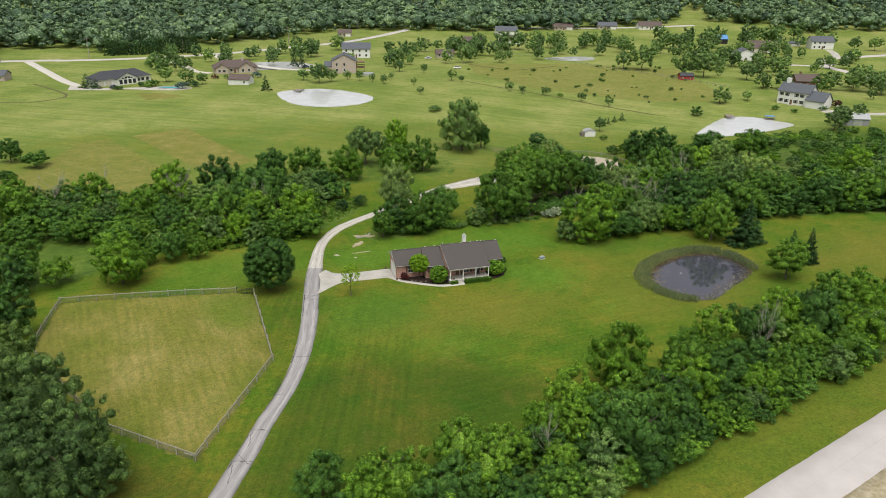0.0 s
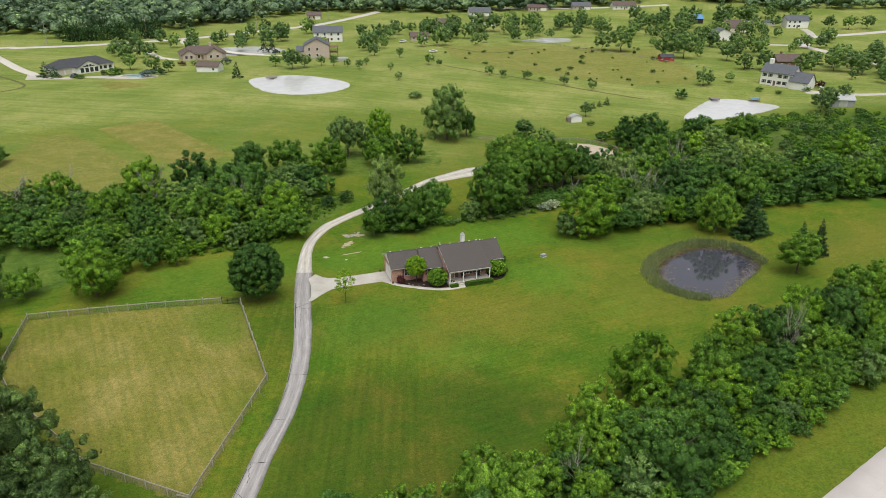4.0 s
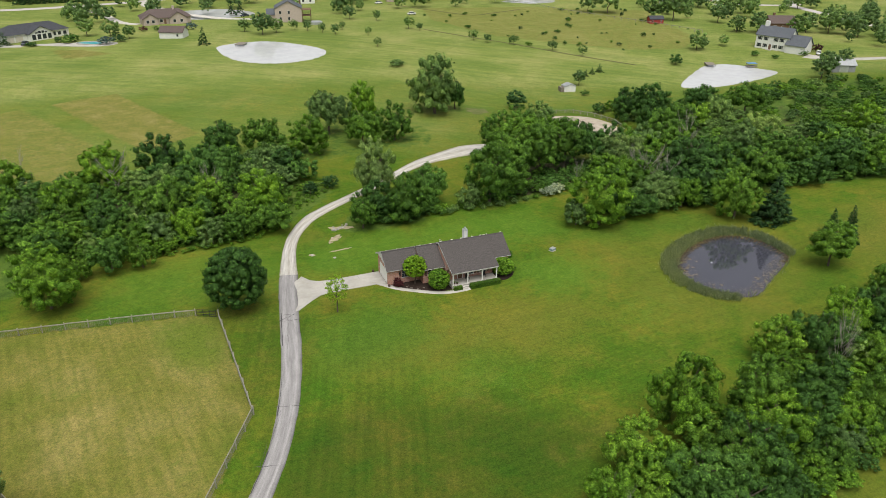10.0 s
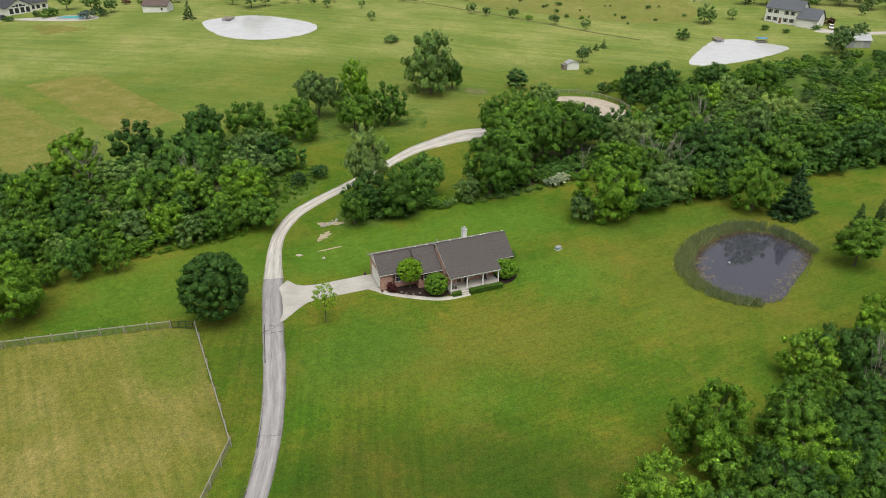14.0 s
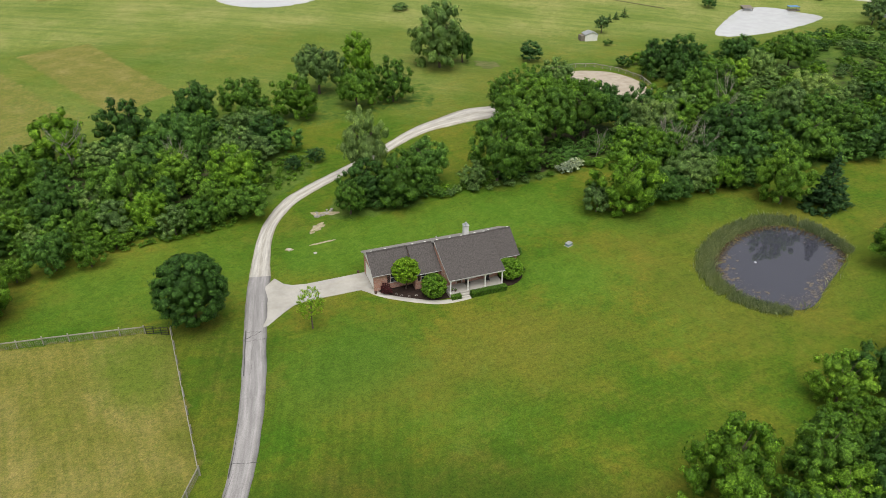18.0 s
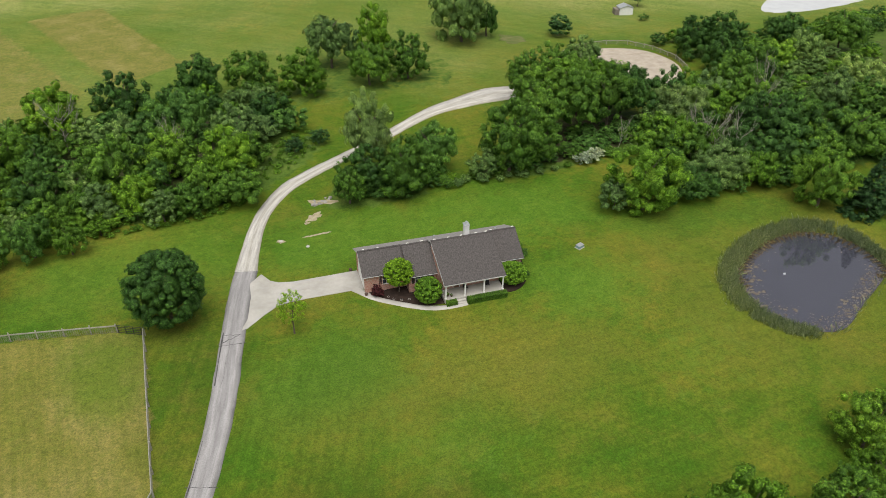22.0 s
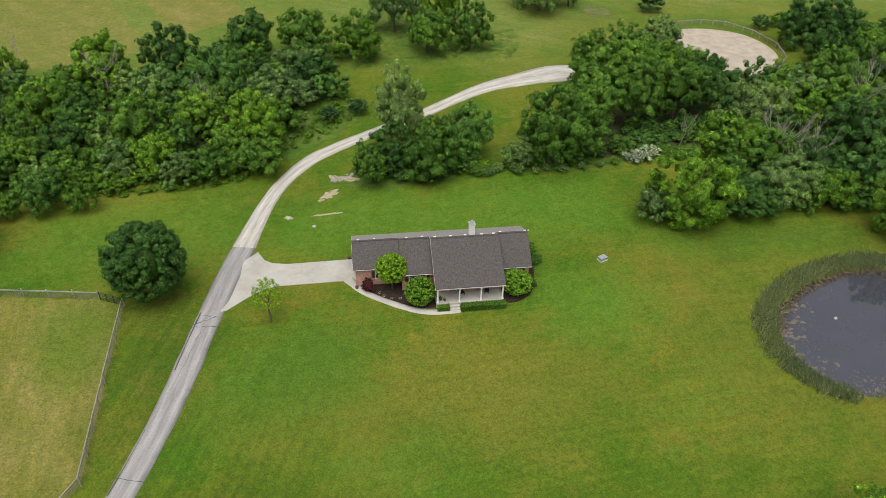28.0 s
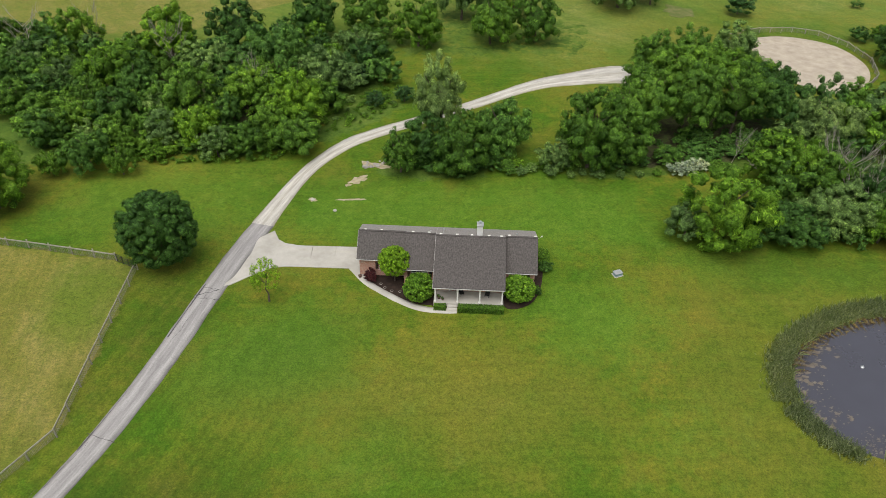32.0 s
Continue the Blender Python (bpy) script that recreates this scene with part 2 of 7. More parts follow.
def water(name, c, rough):
    m = Mat(name, rough, 0.5)
    m.color(m.ramp(m.noise(0.3, 4), (0.35, c), (0.7, tuple(v * 1.12 for v in c))))
    m.b.inputs["IOR"].default_value = 2.1
    return m.m


# part of the sky's bluish reflection is put into this base colour
WATER = water("dark_pond_water", (0.050, 0.051, 0.068), 0.02)
# near-white base stands for the bright sky mirrored at a low angle
WATER_FAR = water("sky_pale_water", (0.56, 0.57, 0.57), 0.02)
POOL = paint("pool_water", (0.10, 0.42, 0.46), 0.08, 0.06, 0.5, 0.5)


def shingle(name, a, b, c):
    """Asphalt shingles: courses of tabs, weathered in streaks down the slope."""
    m = Mat(name, 0.75, 0.3)
    tc = m.n.new("ShaderNodeTexCoord")
    br = m.n.new("ShaderNodeTexBrick")
    br.offset = 0.5
    for k, v in (("Color1", a), ("Color2", c), ("Mortar", tuple(x * 0.8 for x in a))):
        br.inputs[k].default_value = (*v, 1)
    for k, v in (("Scale", 1.0), ("Mortar Size", 0.012), ("Brick Width", 0.33), ("Row Height", 0.145), ("Bias", -0.1)):
        br.inputs[k].default_value = v
    m.l.new(tc.outputs["UV"], br.inputs["Vector"])
    mp = m.n.new("ShaderNodeMapping")
    mp.inputs["Scale"].default_value = (2.6, 1.3, 1)
    m.l.new(tc.outputs["UV"], mp.inputs["Vector"])
    st = m.n.new("ShaderNodeTexNoise")
    st.inputs["Scale"].default_value = 2.4
    st.inputs["Detail"].default_value = 6
    m.l.new(mp.outputs[0], st.inputs["Vector"])
    col = m.mix(m.level(st.outputs["Fac"], 0.38, 0.62, 0.0, 0.75), br.outputs["Color"], b)
    m.color(m.mix(m.level(m.noise(5, 5, 0.85), 0.4, 0.62, 0, 0.5), col, tuple(v * 0.62 for v in a)))
    m.bump(br.outputs["Fac"], 0.2, 0.01)
    return m.m


def bricks(name, a, b, mortar):
    m = Mat(name, 0.9, 0.2)
    tc = m.n.new("ShaderNodeTexCoord")
    br = m.n.new("ShaderNodeTexBrick")
    for k, v in (("Color1", a), ("Color2", b), ("Mortar", mortar)):
        br.inputs[k].default_value = (*v, 1)
    for k, v in (("Scale", 1.0), ("Mortar Size", 0.01), ("Brick Width", 0.215), ("Row Height", 0.075)):
        br.inputs[k].default_value = v
    m.l.new(tc.outputs["UV"], br.inputs["Vector"])
    m.color(m.mix(m.level(m.noise(1.2, 5), 0.35, 0.7, 0, 0.4), br.outputs["Color"], tuple(v * 0.7 for v in a)))
    m.bump(br.outputs["Fac"], 0.3, 0.008)
    return m.m


ROOF = shingle("weathered_shingles", (0.060, 0.053, 0.050), (0.118, 0.106, 0.100), (0.092, 0.083, 0.078))
# same shingles lightened: grazing sky sheen painted into the rear slope's colour
ROOF_BACK = shingle("sheen_shingles", (0.25, 0.235, 0.22), (0.32, 0.30, 0.285), (0.35, 0.332, 0.318))
ROOF_DARK = shingle("charcoal_shingles", (0.045, 0.048, 0.056), (0.065, 0.069, 0.080), (0.085, 0.09, 0.10))
ROOF_GREY = shingle("grey_shingles", (0.085, 0.095, 0.110), (0.115, 0.127, 0.145), (0.145, 0.158, 0.175))
ROOF_BROWN = shingle("brown_shingles", (0.095, 0.070, 0.062), (0.130, 0.098, 0.088), (0.165, 0.128, 0.115))
BRICK = bricks("red_brick", (0.38, 0.160, 0.115), (0.54, 0.275, 0.200), (0.52, 0.46, 0.40))
GUTTER = paint("gutter_paint", (0.46, 0.45, 0.43), 0.5, 0.08)
WHITE = paint("white_paint", (0.78, 0.77, 0.74), 0.5, 0.05)
SIDING = paint("white_siding", (0.74, 0.74, 0.72), 0.6, 0.05)
CREAM = paint("cream_siding", (0.60, 0.56, 0.48), 0.6, 0.06)
PINK = paint("beige_siding", (0.48, 0.40, 0.35), 0.6, 0.06)
GREYW = paint("grey_siding", (0.30, 0.31, 0.32), 0.6, 0.08)
REDW = paint("red_barn_paint", (0.36, 0.055, 0.05), 0.7, 0.12)
BLUEM = paint("blue_metal_roof", (0.10, 0.26, 0.50), 0.4, 0.1, 1.0, 0.5)
METAL = paint("galvanised_metal", (0.55, 0.57, 0.58), 0.4, 0.1, 2.0, 0.5, 0.6)
WOOD = paint("weathered_wood", (0.235, 0.205, 0.170), 0.9, 0.25, 4.0)
DECK = paint("deck_wood", (0.19, 0.115, 0.075), 0.85, 0.2, 3.0)
CHIM = paint("chimney_siding", (0.72, 0.72, 0.71), 0.8, 0.08)
DARKM = paint("dark_metal", (0.03, 0.03, 0.032), 0.5, 0.1)
POT = paint("clay_pot", (0.12, 0.075, 0.06), 0.8, 0.15)
STONE = paint("field_stone", (0.33, 0.31, 0.28), 0.9, 0.2, 2.0)
TEAL = paint("teal_plastic", (0.20, 0.30, 0.31), 0.5, 0.1)
CARW = paint("white_car_paint", (0.75, 0.75, 0.75), 0.25, 0.02, 1, 0.5)
CARR = paint("red_car_paint", (0.40, 0.04, 0.04), 0.25, 0.02, 1, 0.5)
CARB = paint("dark_car_paint", (0.05, 0.06, 0.08), 0.25, 0.02, 1, 0.5)
TYRE = paint("rubber", (0.02, 0.02, 0.02), 0.85, 0.1)
gl = Mat("window_glass", 0.06, 0.5)
gl.color((0.035, 0.042, 0.050))
GLASS = gl.m


# ---- tools ----
def mesh_ob(name, bm, material, parent=None, smooth=False):
    me = bpy.data.meshes.new(name)
    bm.to_mesh(me)
    bm.free()
    for p in me.polygons:
        p.use_smooth = smooth
    me.materials.append(material)
    ob = new(name, me)
    ob.parent = parent
    return ob


def part(name, bm, material, parent, label="", smooth=False):
    return tagged(mesh_ob(name, bm, material, parent, smooth), label)


def share(name, me, parent, m):
    """Another object on a mesh that exists."""
    ob = new(name, me)
    ob.parent = parent
    ob.matrix_basis = m
    return ob


def thing(name, m, label, category, group="", kind=""):
    ob = new(name)
    ob.matrix_basis = m
    ob.empty_display_size = 0.3
    return tagged(ob, label, category, group, kind)


def box(bm, x0, x1, y0, y1, z0, z1, bevel=0.0):
    vs = [bm.verts.new(p) for p in ((x0, y0, z0), (x1, y0, z0), (x1, y1, z0), (x0, y1, z0), (x0, y0, z1), (x1, y0, z1), (x1, y1, z1), (x0, y1, z1))]
    fs = [bm.faces.new([vs[i] for i in f]) for f in ((3, 2, 1, 0), (4, 5, 6, 7), (0, 1, 5, 4), (1, 2, 6, 5), (2, 3, 7, 6), (3, 0, 4, 7))]
    if bevel:
        bmesh.ops.bevel(bm, geom=list({e for f in fs for e in f.edges}), offset=bevel, segments=1, affect="EDGES")
    return vs


def boxed(*a, **k):
    bm = bmesh.new()
    box(bm, *a, **k)
    uv_box(bm)
    return bm


def uv_box(bm):
    """Metres as UV, by the way each face looks."""
    uv = bm.loops.layers.uv.verify()
    for f in bm.faces:
        f.normal_update()
        n = f.normal
        for lp in f.loops:
            c = lp.vert.co
            if abs(n.x) > max(abs(n.y), 0.3):
                lp[uv].uv = (c.y, c.z)
            elif abs(n.y) > 0.95:
                lp[uv].uv = (c.x, c.z)
            else:
                lp[uv].uv = (c.x, math.hypot(c.y, c.z) if abs(n.z) < 0.99 else c.y)


def tube(bm, pts, radii, seg=6, cap=True):
    rings = []
    for k, p in enumerate(pts):
        p = Vector(p)
        d = (Vector(pts[min(k + 1, len(pts) - 1)]) - Vector(pts[max(k - 1, 0)])).normalized()
        a = d.orthogonal().normalized()
        b = d.cross(a)
        rings.append([bm.verts.new(p + (a * math.cos(t) + b * math.sin(t)) * radii[k]) for t in (2 * math.pi * i / seg for i in range(seg))])
    for r, s in zip(rings, rings[1:]):
        for i in range(seg):
            bm.faces.new((r[i], r[(i + 1) % seg], s[(i + 1) % seg], s[i]))
    if cap:
        bm.faces.new(rings[-1])
        bm.faces.new(rings[0][::-1])


def inside(px, py, poly):
    """Whether points (arrays) lie in a polygon."""
    hit = np.zeros(np.shape(px), bool)
    for (x0, y0), (x1, y1) in zip(poly, poly[1:] + poly[:1]):
        if y0 != y1:
            hit ^= ((y0 > py) != (y1 > py)) & (px < (x1 - x0) * (py - y0) / (y1 - y0) + x0)
    return hit


def near_edge(px, py, poly):
    """Distance to the outline of a polygon."""
    best = np.full(np.shape(px), 1e9)
    for (x0, y0), (x1, y1) in zip(poly, poly[1:] + poly[:1]):
        dx, dy = x1 - x0, y1 - y0
        t = np.clip(((px - x0) * dx + (py - y0) * dy) / (dx * dx + dy * dy + 1e-9), 0, 1)
        best = np.minimum(best, np.hypot(px - x0 - t * dx, py - y0 - t * dy))
    return best


def smooth_line(pts, step=1.0, closed=False):
    """A Catmull-Rom curve through points, in even steps."""
    q = [np.array(p, float) for p in pts]
    n = len(q)
    out = []
    for i in range(n if closed else n - 1):
        a, b, c, d = (q[(i + k) % n] if closed else q[min(max(i + k, 0), n - 1)] for k in (-1, 0, 1, 2))
        m = max(2, int(np.linalg.norm(c - b) / step))
        for t in np.arange(m) / m:
            out.append(0.5 * (2 * b + (c - a) * t + (2 * a - 5 * b + 4 * c - d) * t * t + (3 * b - a - 3 * c + d) * t ** 3))
    if not closed:
        out.append(q[-1])
    return [tuple(p) for p in out]


# ---- the lie of the land ----
PADDOCK = [(-72.9, -3.0), (-70.5, 13.7), (-40.0, 7.6), (-36.9, 5.9), (-36.9, -19.3), (-49.5, -40.7), (-60.7, -29.9), (-70.5, -10.6)]
POND = smooth_line([(41.2, -7.4), (46.0, -3.8), (52.6, -1.3), (58.7, -1.2), (63.0, -4.5), (64.0, -11.4), (61.4, -14.2), (53.4, -18.2), (46.2, -21.4), (41.0, -18.6), (39.4, -12.9)], 0.8, True)
POND_BANK = smooth_line([(38.2, -5.6), (46.1, 0.4), (56.3, 2.6), (63.2, 1.5), (66.6, -3.1), (65.0, -10.9), (62.7, -13.8), (54.6, -18.3), (45.7, -22.3), (39.4, -21.5), (35.5, -16.4), (35.2, -11.2)], 0.8, True)
POND_B = smooth_line([(-3.7, 208.0), (6.0, 216.0), (20.0, 214.5), (32.3, 198.5), (34.6, 185.5), (25.8, 174.3), (11.0, 172.3), (-0.7, 183.0)], 2.0, True)
POND_C = smooth_line([(142.0, 105.0), (159.0, 119.0), (176.8, 129.4), (187.6, 126.6), (191.7, 116.7), (193.7, 108.7), (173.2, 101.8), (150.2, 100.2)], 2.0, True)
POND_D = smooth_line([(-22, 316), (-3, 330), (22, 329), (33, 308), (12, 296), (-8, 303)], 3.0, True)
POND_E = smooth_line([(178, 303), (195, 309), (213, 304), (206, 290), (190, 289)], 3.0, True)
PONDS = [(POND, -1.25), (POND_B, 1.9), (POND_C, -3.6), (POND_D, -0.6), (POND_E, -0.6)]
ARENA = smooth_line([(66.0, 82.0), (71.0, 86.0), (78.0, 86.0), (84.6, 81.0), (86.0, 71.0), (82.0, 62.0), (74.2, 57.5), (69.0, 60.4), (66.5, 70.0)], 1.5, True)
LEFT_WOODS = [(-69, 47), (-59, 36), (-46, 34), (-31, 34), (-21, 38), (-17, 50), (-9, 58), (-9, 68), (-10, 80), (-26, 83), (-38, 76), (-50, 73), (-62, 71), (-74, 76), (-125, 84), (-130, 52), (-95, 44)]
RIGHT_WOODS = [(46, 17), (57, 14), (66, 12), (88, 12), (114, 8), (170, -8), (245, 20), (226, 76), (196, 88), (160, 84), (142, 80), (114, 76), (98, 86), (93, 78), (92, 60), (80, 50), (62, 44), (50, 28)]
HEDGE = [(-36, -56), (-26, -54), (-16, -53.5), (-3, -51.5), (8.7, -47), (33, -42), (45, -36), (69, -29), (92, -29), (140, -20), (140, -34), (90, -42), (56.5, -48.5), (37, -52.5), (19, -57), (2.5, -60), (-4.5, -62), (-20, -66), (-36, -70)]
REAR_A = [(-9, 30.5), (-3, 28.5), (8, 28.5), (10, 34), (4, 38), (-6, 37)]
REAR_B = [(20, 29), (26, 28), (40, 29), (52, 32), (62, 40), (56, 50), (44, 52), (34, 49), (27, 38)]


def lie(x, y):
    """Height of the ground before ponds are dug."""
    def b(cx, cy, r, h):
        return h * np.exp(-((x - cx) ** 2 + (y - cy) ** 2) / (r * r))
    return -0.5 + b(-15, 26, 22, -1.1) + b(-45, 5, 30, 0.7) + b(170, 105, 60, -3.0) + b(75, 105, 40, -2.2) + b(15, 205, 80, 3.0) + b(53, -10, 16, -0.8) + 48 / (1 + np.exp(np.clip((820 - np.hypot(x + 46, y + 121)) / 80, -40, 40)))


def land(x, y):
    """Height of the ground at one place."""
    return float(lie(float(x), float(y)))


def spaced(stops):
    out = [stops[0][0]]
    for (a, step), (b, _) in zip(stops, stops[1:]):
        n = max(1, round((b - a) / step))
        out += [a + (b - a) * (k + 1) / n for k in range(n)]
    return np.array(out)


gx = spaced([(-4500, 500), (-1000, 60), (-320, 8), (-130, 1.5), (120, 2.5), (330, 12), (800, 60), (1400, 450), (4500, 1)])
gy = spaced([(-2500, 400), (-500, 60), (-130, 1.6), (110, 2.5), (400, 12), (900, 60), (1500, 500), (4800, 1)])
GX, GY = np.meshgrid(gx, gy)
GZ = lie(GX, GY)
pond_in = np.zeros(GX.shape, bool)
for outline, level in PONDS:
    poly = [p[:2] for p in outline]
    ins, dist = inside(GX, GY, poly), near_edge(GX, GY, poly)
    shore = np.clip(dist / (2.0 if outline is POND else 5.0), 0, 1)
    GZ = np.where(ins, level - 0.05 - 0.9 * shore, np.where(dist < 9, level + 0.12 + (GZ - level - 0.12) * np.clip(dist / 9, 0, 1) ** 0.8, GZ))
nv = GX.size
me = bpy.data.meshes.new("ground")
W = GX.shape[1]
idx = np.arange(nv).reshape(GX.shape)
quads = np.stack([idx[:-1, :-1], idx[:-1, 1:], idx[1:, 1:], idx[1:, :-1]], -1).reshape(-1, 4)
me.vertices.add(nv)
me.vertices.foreach_set("co", np.stack([GX, GY, GZ], -1).ravel().astype(np.float32))
me.loops.add(quads.size)
me.loops.foreach_set("vertex_index", quads.ravel().astype(np.int32))
me.polygons.add(len(quads))
me.polygons.foreach_set("loop_start", np.arange(0, quads.size, 4, dtype=np.int32))
me.polygons.foreach_set("use_smooth", np.ones(len(quads), bool))
me.update(calc_edges=True)


def zone(name, polys, soft=1.0):
    """How far each place of the ground belongs to a kind of sward or a painted tint, from 0 to 1."""
    v = np.zeros(GX.shape)
    for poly, gain in polys:
        d = near_edge(GX, GY, poly) * np.where(inside(GX, GY, poly), 1, -1)
        v = np.maximum(v, np.clip(0.5 + d / (2 * soft), 0, 1) * gain)
    a = me.attributes.new(name, "FLOAT", "POINT")
    a.data.foreach_set("value", v.ravel().astype(np.float32))


MEADOW_STRIP = [(-62, 148.5), (-43.5, 153), (-25.5, 103), (-40, 93)]
MEADOW_LEFT = [(-130, 100), (-88, 114), (-79.5, 143), (-69, 147.5), (-45.5, 91), (-50, 78), (-130, 86)]
BROWN_FIELD = [(108, 250), (117, 200), (132, 182), (160, 158), (184, 152), (205, 165), (215, 195), (236, 240), (180, 276), (120, 292)]
zone("hay", [(PADDOCK, 1.0)], 1.0)
zone("green_hay", [([(-46, 8), (-37, 6), (-37, -5), (-41, -8), (-45, -5), (-47, 1)], 0.9), ([(-46, -22), (-38, -20), (-40, -26), (-48, -34)], 0.4), ([(-66, -4), (-60, 2), (-54, -4), (-58, -12)], 0.3)], 2.5)
zone("drive_rows", [([(-37, 8), (-28, 4), (-23, -2), (-14, -14), (-12, -30), (-22, -50), (-44, -58), (-60, -60), (-49, -41), (-37, -19)], 1.0)], 3.0)
# painted shade beside tree belts, plus deeper green lawn near the driveway
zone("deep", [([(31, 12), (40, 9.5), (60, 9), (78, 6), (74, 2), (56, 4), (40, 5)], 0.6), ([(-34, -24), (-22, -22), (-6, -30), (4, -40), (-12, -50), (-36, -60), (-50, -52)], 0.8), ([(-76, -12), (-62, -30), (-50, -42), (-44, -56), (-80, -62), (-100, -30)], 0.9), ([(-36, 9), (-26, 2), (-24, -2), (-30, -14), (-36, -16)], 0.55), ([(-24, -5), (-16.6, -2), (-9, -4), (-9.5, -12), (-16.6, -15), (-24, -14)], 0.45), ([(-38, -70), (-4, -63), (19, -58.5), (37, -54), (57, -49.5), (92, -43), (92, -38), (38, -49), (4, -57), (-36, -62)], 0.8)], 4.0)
zone("olive", [([(30, 4), (38, 7), (36, -24), (28, -22)], 0.8), ([(34, -8), (40, 4), (60, 6), (70, 0), (70, -14), (56, -24), (40, -26), (33, -18)], 0.5), ([p[:2] for p in POND_BANK], 0.9), ([(72, -10), (110, -2), (150, -8), (150, -22), (76, -22)], 0.8), ([(-20, -80), (0, -62), (30, -54), (60, -48), (60, -72), (-30, -84)], 0.4), ([(-23.8, -13), (-13.0, -10), (2.2, -9.0), (17.1, -9.8), (17.1, -16.7), (7.5, -20.8), (-3.6, -18.5), (-16.1, -18.2)], 0.75), ([(24.9, -5.5), (31.9, -1.7), (43.7, 0.6), (42.6, -2.3), (36.9, -7.0), (33.1, -10.5), (27.3, -8.9)], 0.7), ([(40, 60), (46, 96), (60, 96), (64, 70)], 0.6), ([(-60, 26), (-44, 30), (-34, 30), (-34, 24), (-42, 18), (-60, 20)], 0.35), ([(18, 0), (30, -2), (30, -12), (20, -10)], 0.4)], 6.0)
# reach of the haze-tinted grass colour, full strength farther out
zone("hazed_pasture", [([(-400, 70), (-60, 72), (-20, 84), (30, 66), (66, 90), (90, 90), (150, 92), (260, 92), (900, 60), (900, 900), (-400, 900)], 0.45), ([(-400, 120), (-60, 150), (40, 135), (130, 100), (260, 92), (900, 60), (900, 900), (-400, 900)], 1.0)], 14.0)
zone("lush", [([(-25.0, -4.1), (-16.6, 0.0), (-8.4, -1.8), (-8.7, -13.1), (-16.6, -15.4), (-25.6, -14.0)], 0.85), ([(13.7, 5.0), (24.6, 3.2), (28.7, -3.6), (22.0, -9.8), (13.5, -8.1), (11.7, -1.8)], 0.8), ([(29, 11.5), (39.7, 9.0), (59.3, 7.9), (56.7, 3.3), (44.8, 3.6), (34.7, 5.0)], 0.75), ([(-13.7, -19.6), (-3.7, -17.5), (-1.3, -25.2), (-12.6, -26.9)], 0.5), ([(18.0, -18.1), (32.1, -13.6), (31.4, -20.8), (20.5, -24.6)], 0.4), ([(-21, 14), (-8, 12), (16, 10), (30, 12), (30, 24), (14, 27), (-6, 28), (-18, 26)], 0.85), ([(-54, 14), (-52, 26), (-40, 31), (-24, 31), (-22, 20), (-26, 10), (-40, 11)], 0.6)], 4.0)
zone("rough", [(LEFT_WOODS, 1.0), (RIGHT_WOODS, 1.0), (REAR_A, 1.0), (REAR_B, 1.0), (HEDGE, 1.0), ([(-22, 37), (-15, 58), (-3, 52), (-14, 41)], 0.8), ([(-100, 24), (-72, 22), (-52, 34), (-70, 48), (-110, 46)], 0.75), ([(-14, 86), (-10, 70), (30, 72), (34, 88), (10, 98)], 0.55)], 1.5)
zone("brown", [(MEADOW_STRIP, 0.95), (MEADOW_LEFT, 0.58), (BROWN_FIELD, 0.55), ([(-64, 236), (-52, 230), (-40, 214), (-58, 212)], 0.7)], 1.2)
zone("soil", [([(24, 32), (28, 31), (40, 32), (52, 34), (58, 40), (54, 47), (44, 48), (35, 45), (29, 38)], 0.9), ([(48, 17), (57, 17), (88, 16.5), (114, 12), (170, -2), (240, 20), (150, 70), (92, 60), (76, 49), (62, 43), (51, 28)], 0.4), ([(-64, 50), (-58, 42), (-46, 40), (-31, 40), (-25, 44), (-22, 54), (-22, 70), (-36, 68), (-60, 60)], 0.7)], 1.2)
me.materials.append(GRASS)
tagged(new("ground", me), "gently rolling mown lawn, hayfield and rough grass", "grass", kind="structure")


def wheel_worn(name, tones, streak):
    """Paving worn in two wheel tracks: tones from edge to edge, streaked lengthwise."""
    m = Mat(name, 0.9, 0.2)
    tc = m.n.new("ShaderNodeTexCoord")
    sep = m.n.new("ShaderNodeSeparateXYZ")
    m.l.new(tc.outputs["UV"], sep.inputs[0])
    mp = m.n.new("ShaderNodeMapping")
    mp.inputs["Scale"].default_value = (9.0, 0.22, 1)
    m.l.new(tc.outputs["UV"], mp.inputs["Vector"])
    st = m.n.new("ShaderNodeTexNoise")
    st.inputs["Scale"].default_value = 1.0
    st.inputs["Detail"].default_value = 5
    m.l.new(mp.outputs[0], st.inputs["Vector"])
    u = m.math("ADD", sep.outputs["X"], m.level(m.noise(0.35, 3), 0.3, 0.7, -0.05, 0.05))
    col = m.ramp(u, *tones)
    col = m.mix(1.0, col, m.ramp(st.outputs["Fac"], (0.34, (1 - streak,) * 3), (0.5, (1, 1, 1)), (0.66, (1 + streak,) * 3)), "MULTIPLY")
    f = m.noise(9, 5, 0.75)
    col = m.mix(1.0, col, m.ramp(f, (0.36, (0.82,) * 3), (0.5, (1, 1, 1)), (0.64, (1.14,) * 3)), "MULTIPLY")
    m.color(col)
    m.bump(f, 0.3, 0.03)
    return m.m


WORN_DRIVE = wheel_worn("worn_driveway", ((0.0, (0.15, 0.145, 0.14)), (0.09, (0.24, 0.232, 0.228)), (0.24, (0.345, 0.332, 0.328)), (0.44, (0.265, 0.256, 0.253)), (0.56, (0.275, 0.266, 0.262)), (0.76, (0.345, 0.332, 0.328)), (0.92, (0.27, 0.260, 0.254)), (1.0, (0.20, 0.192, 0.18))), 0.16)
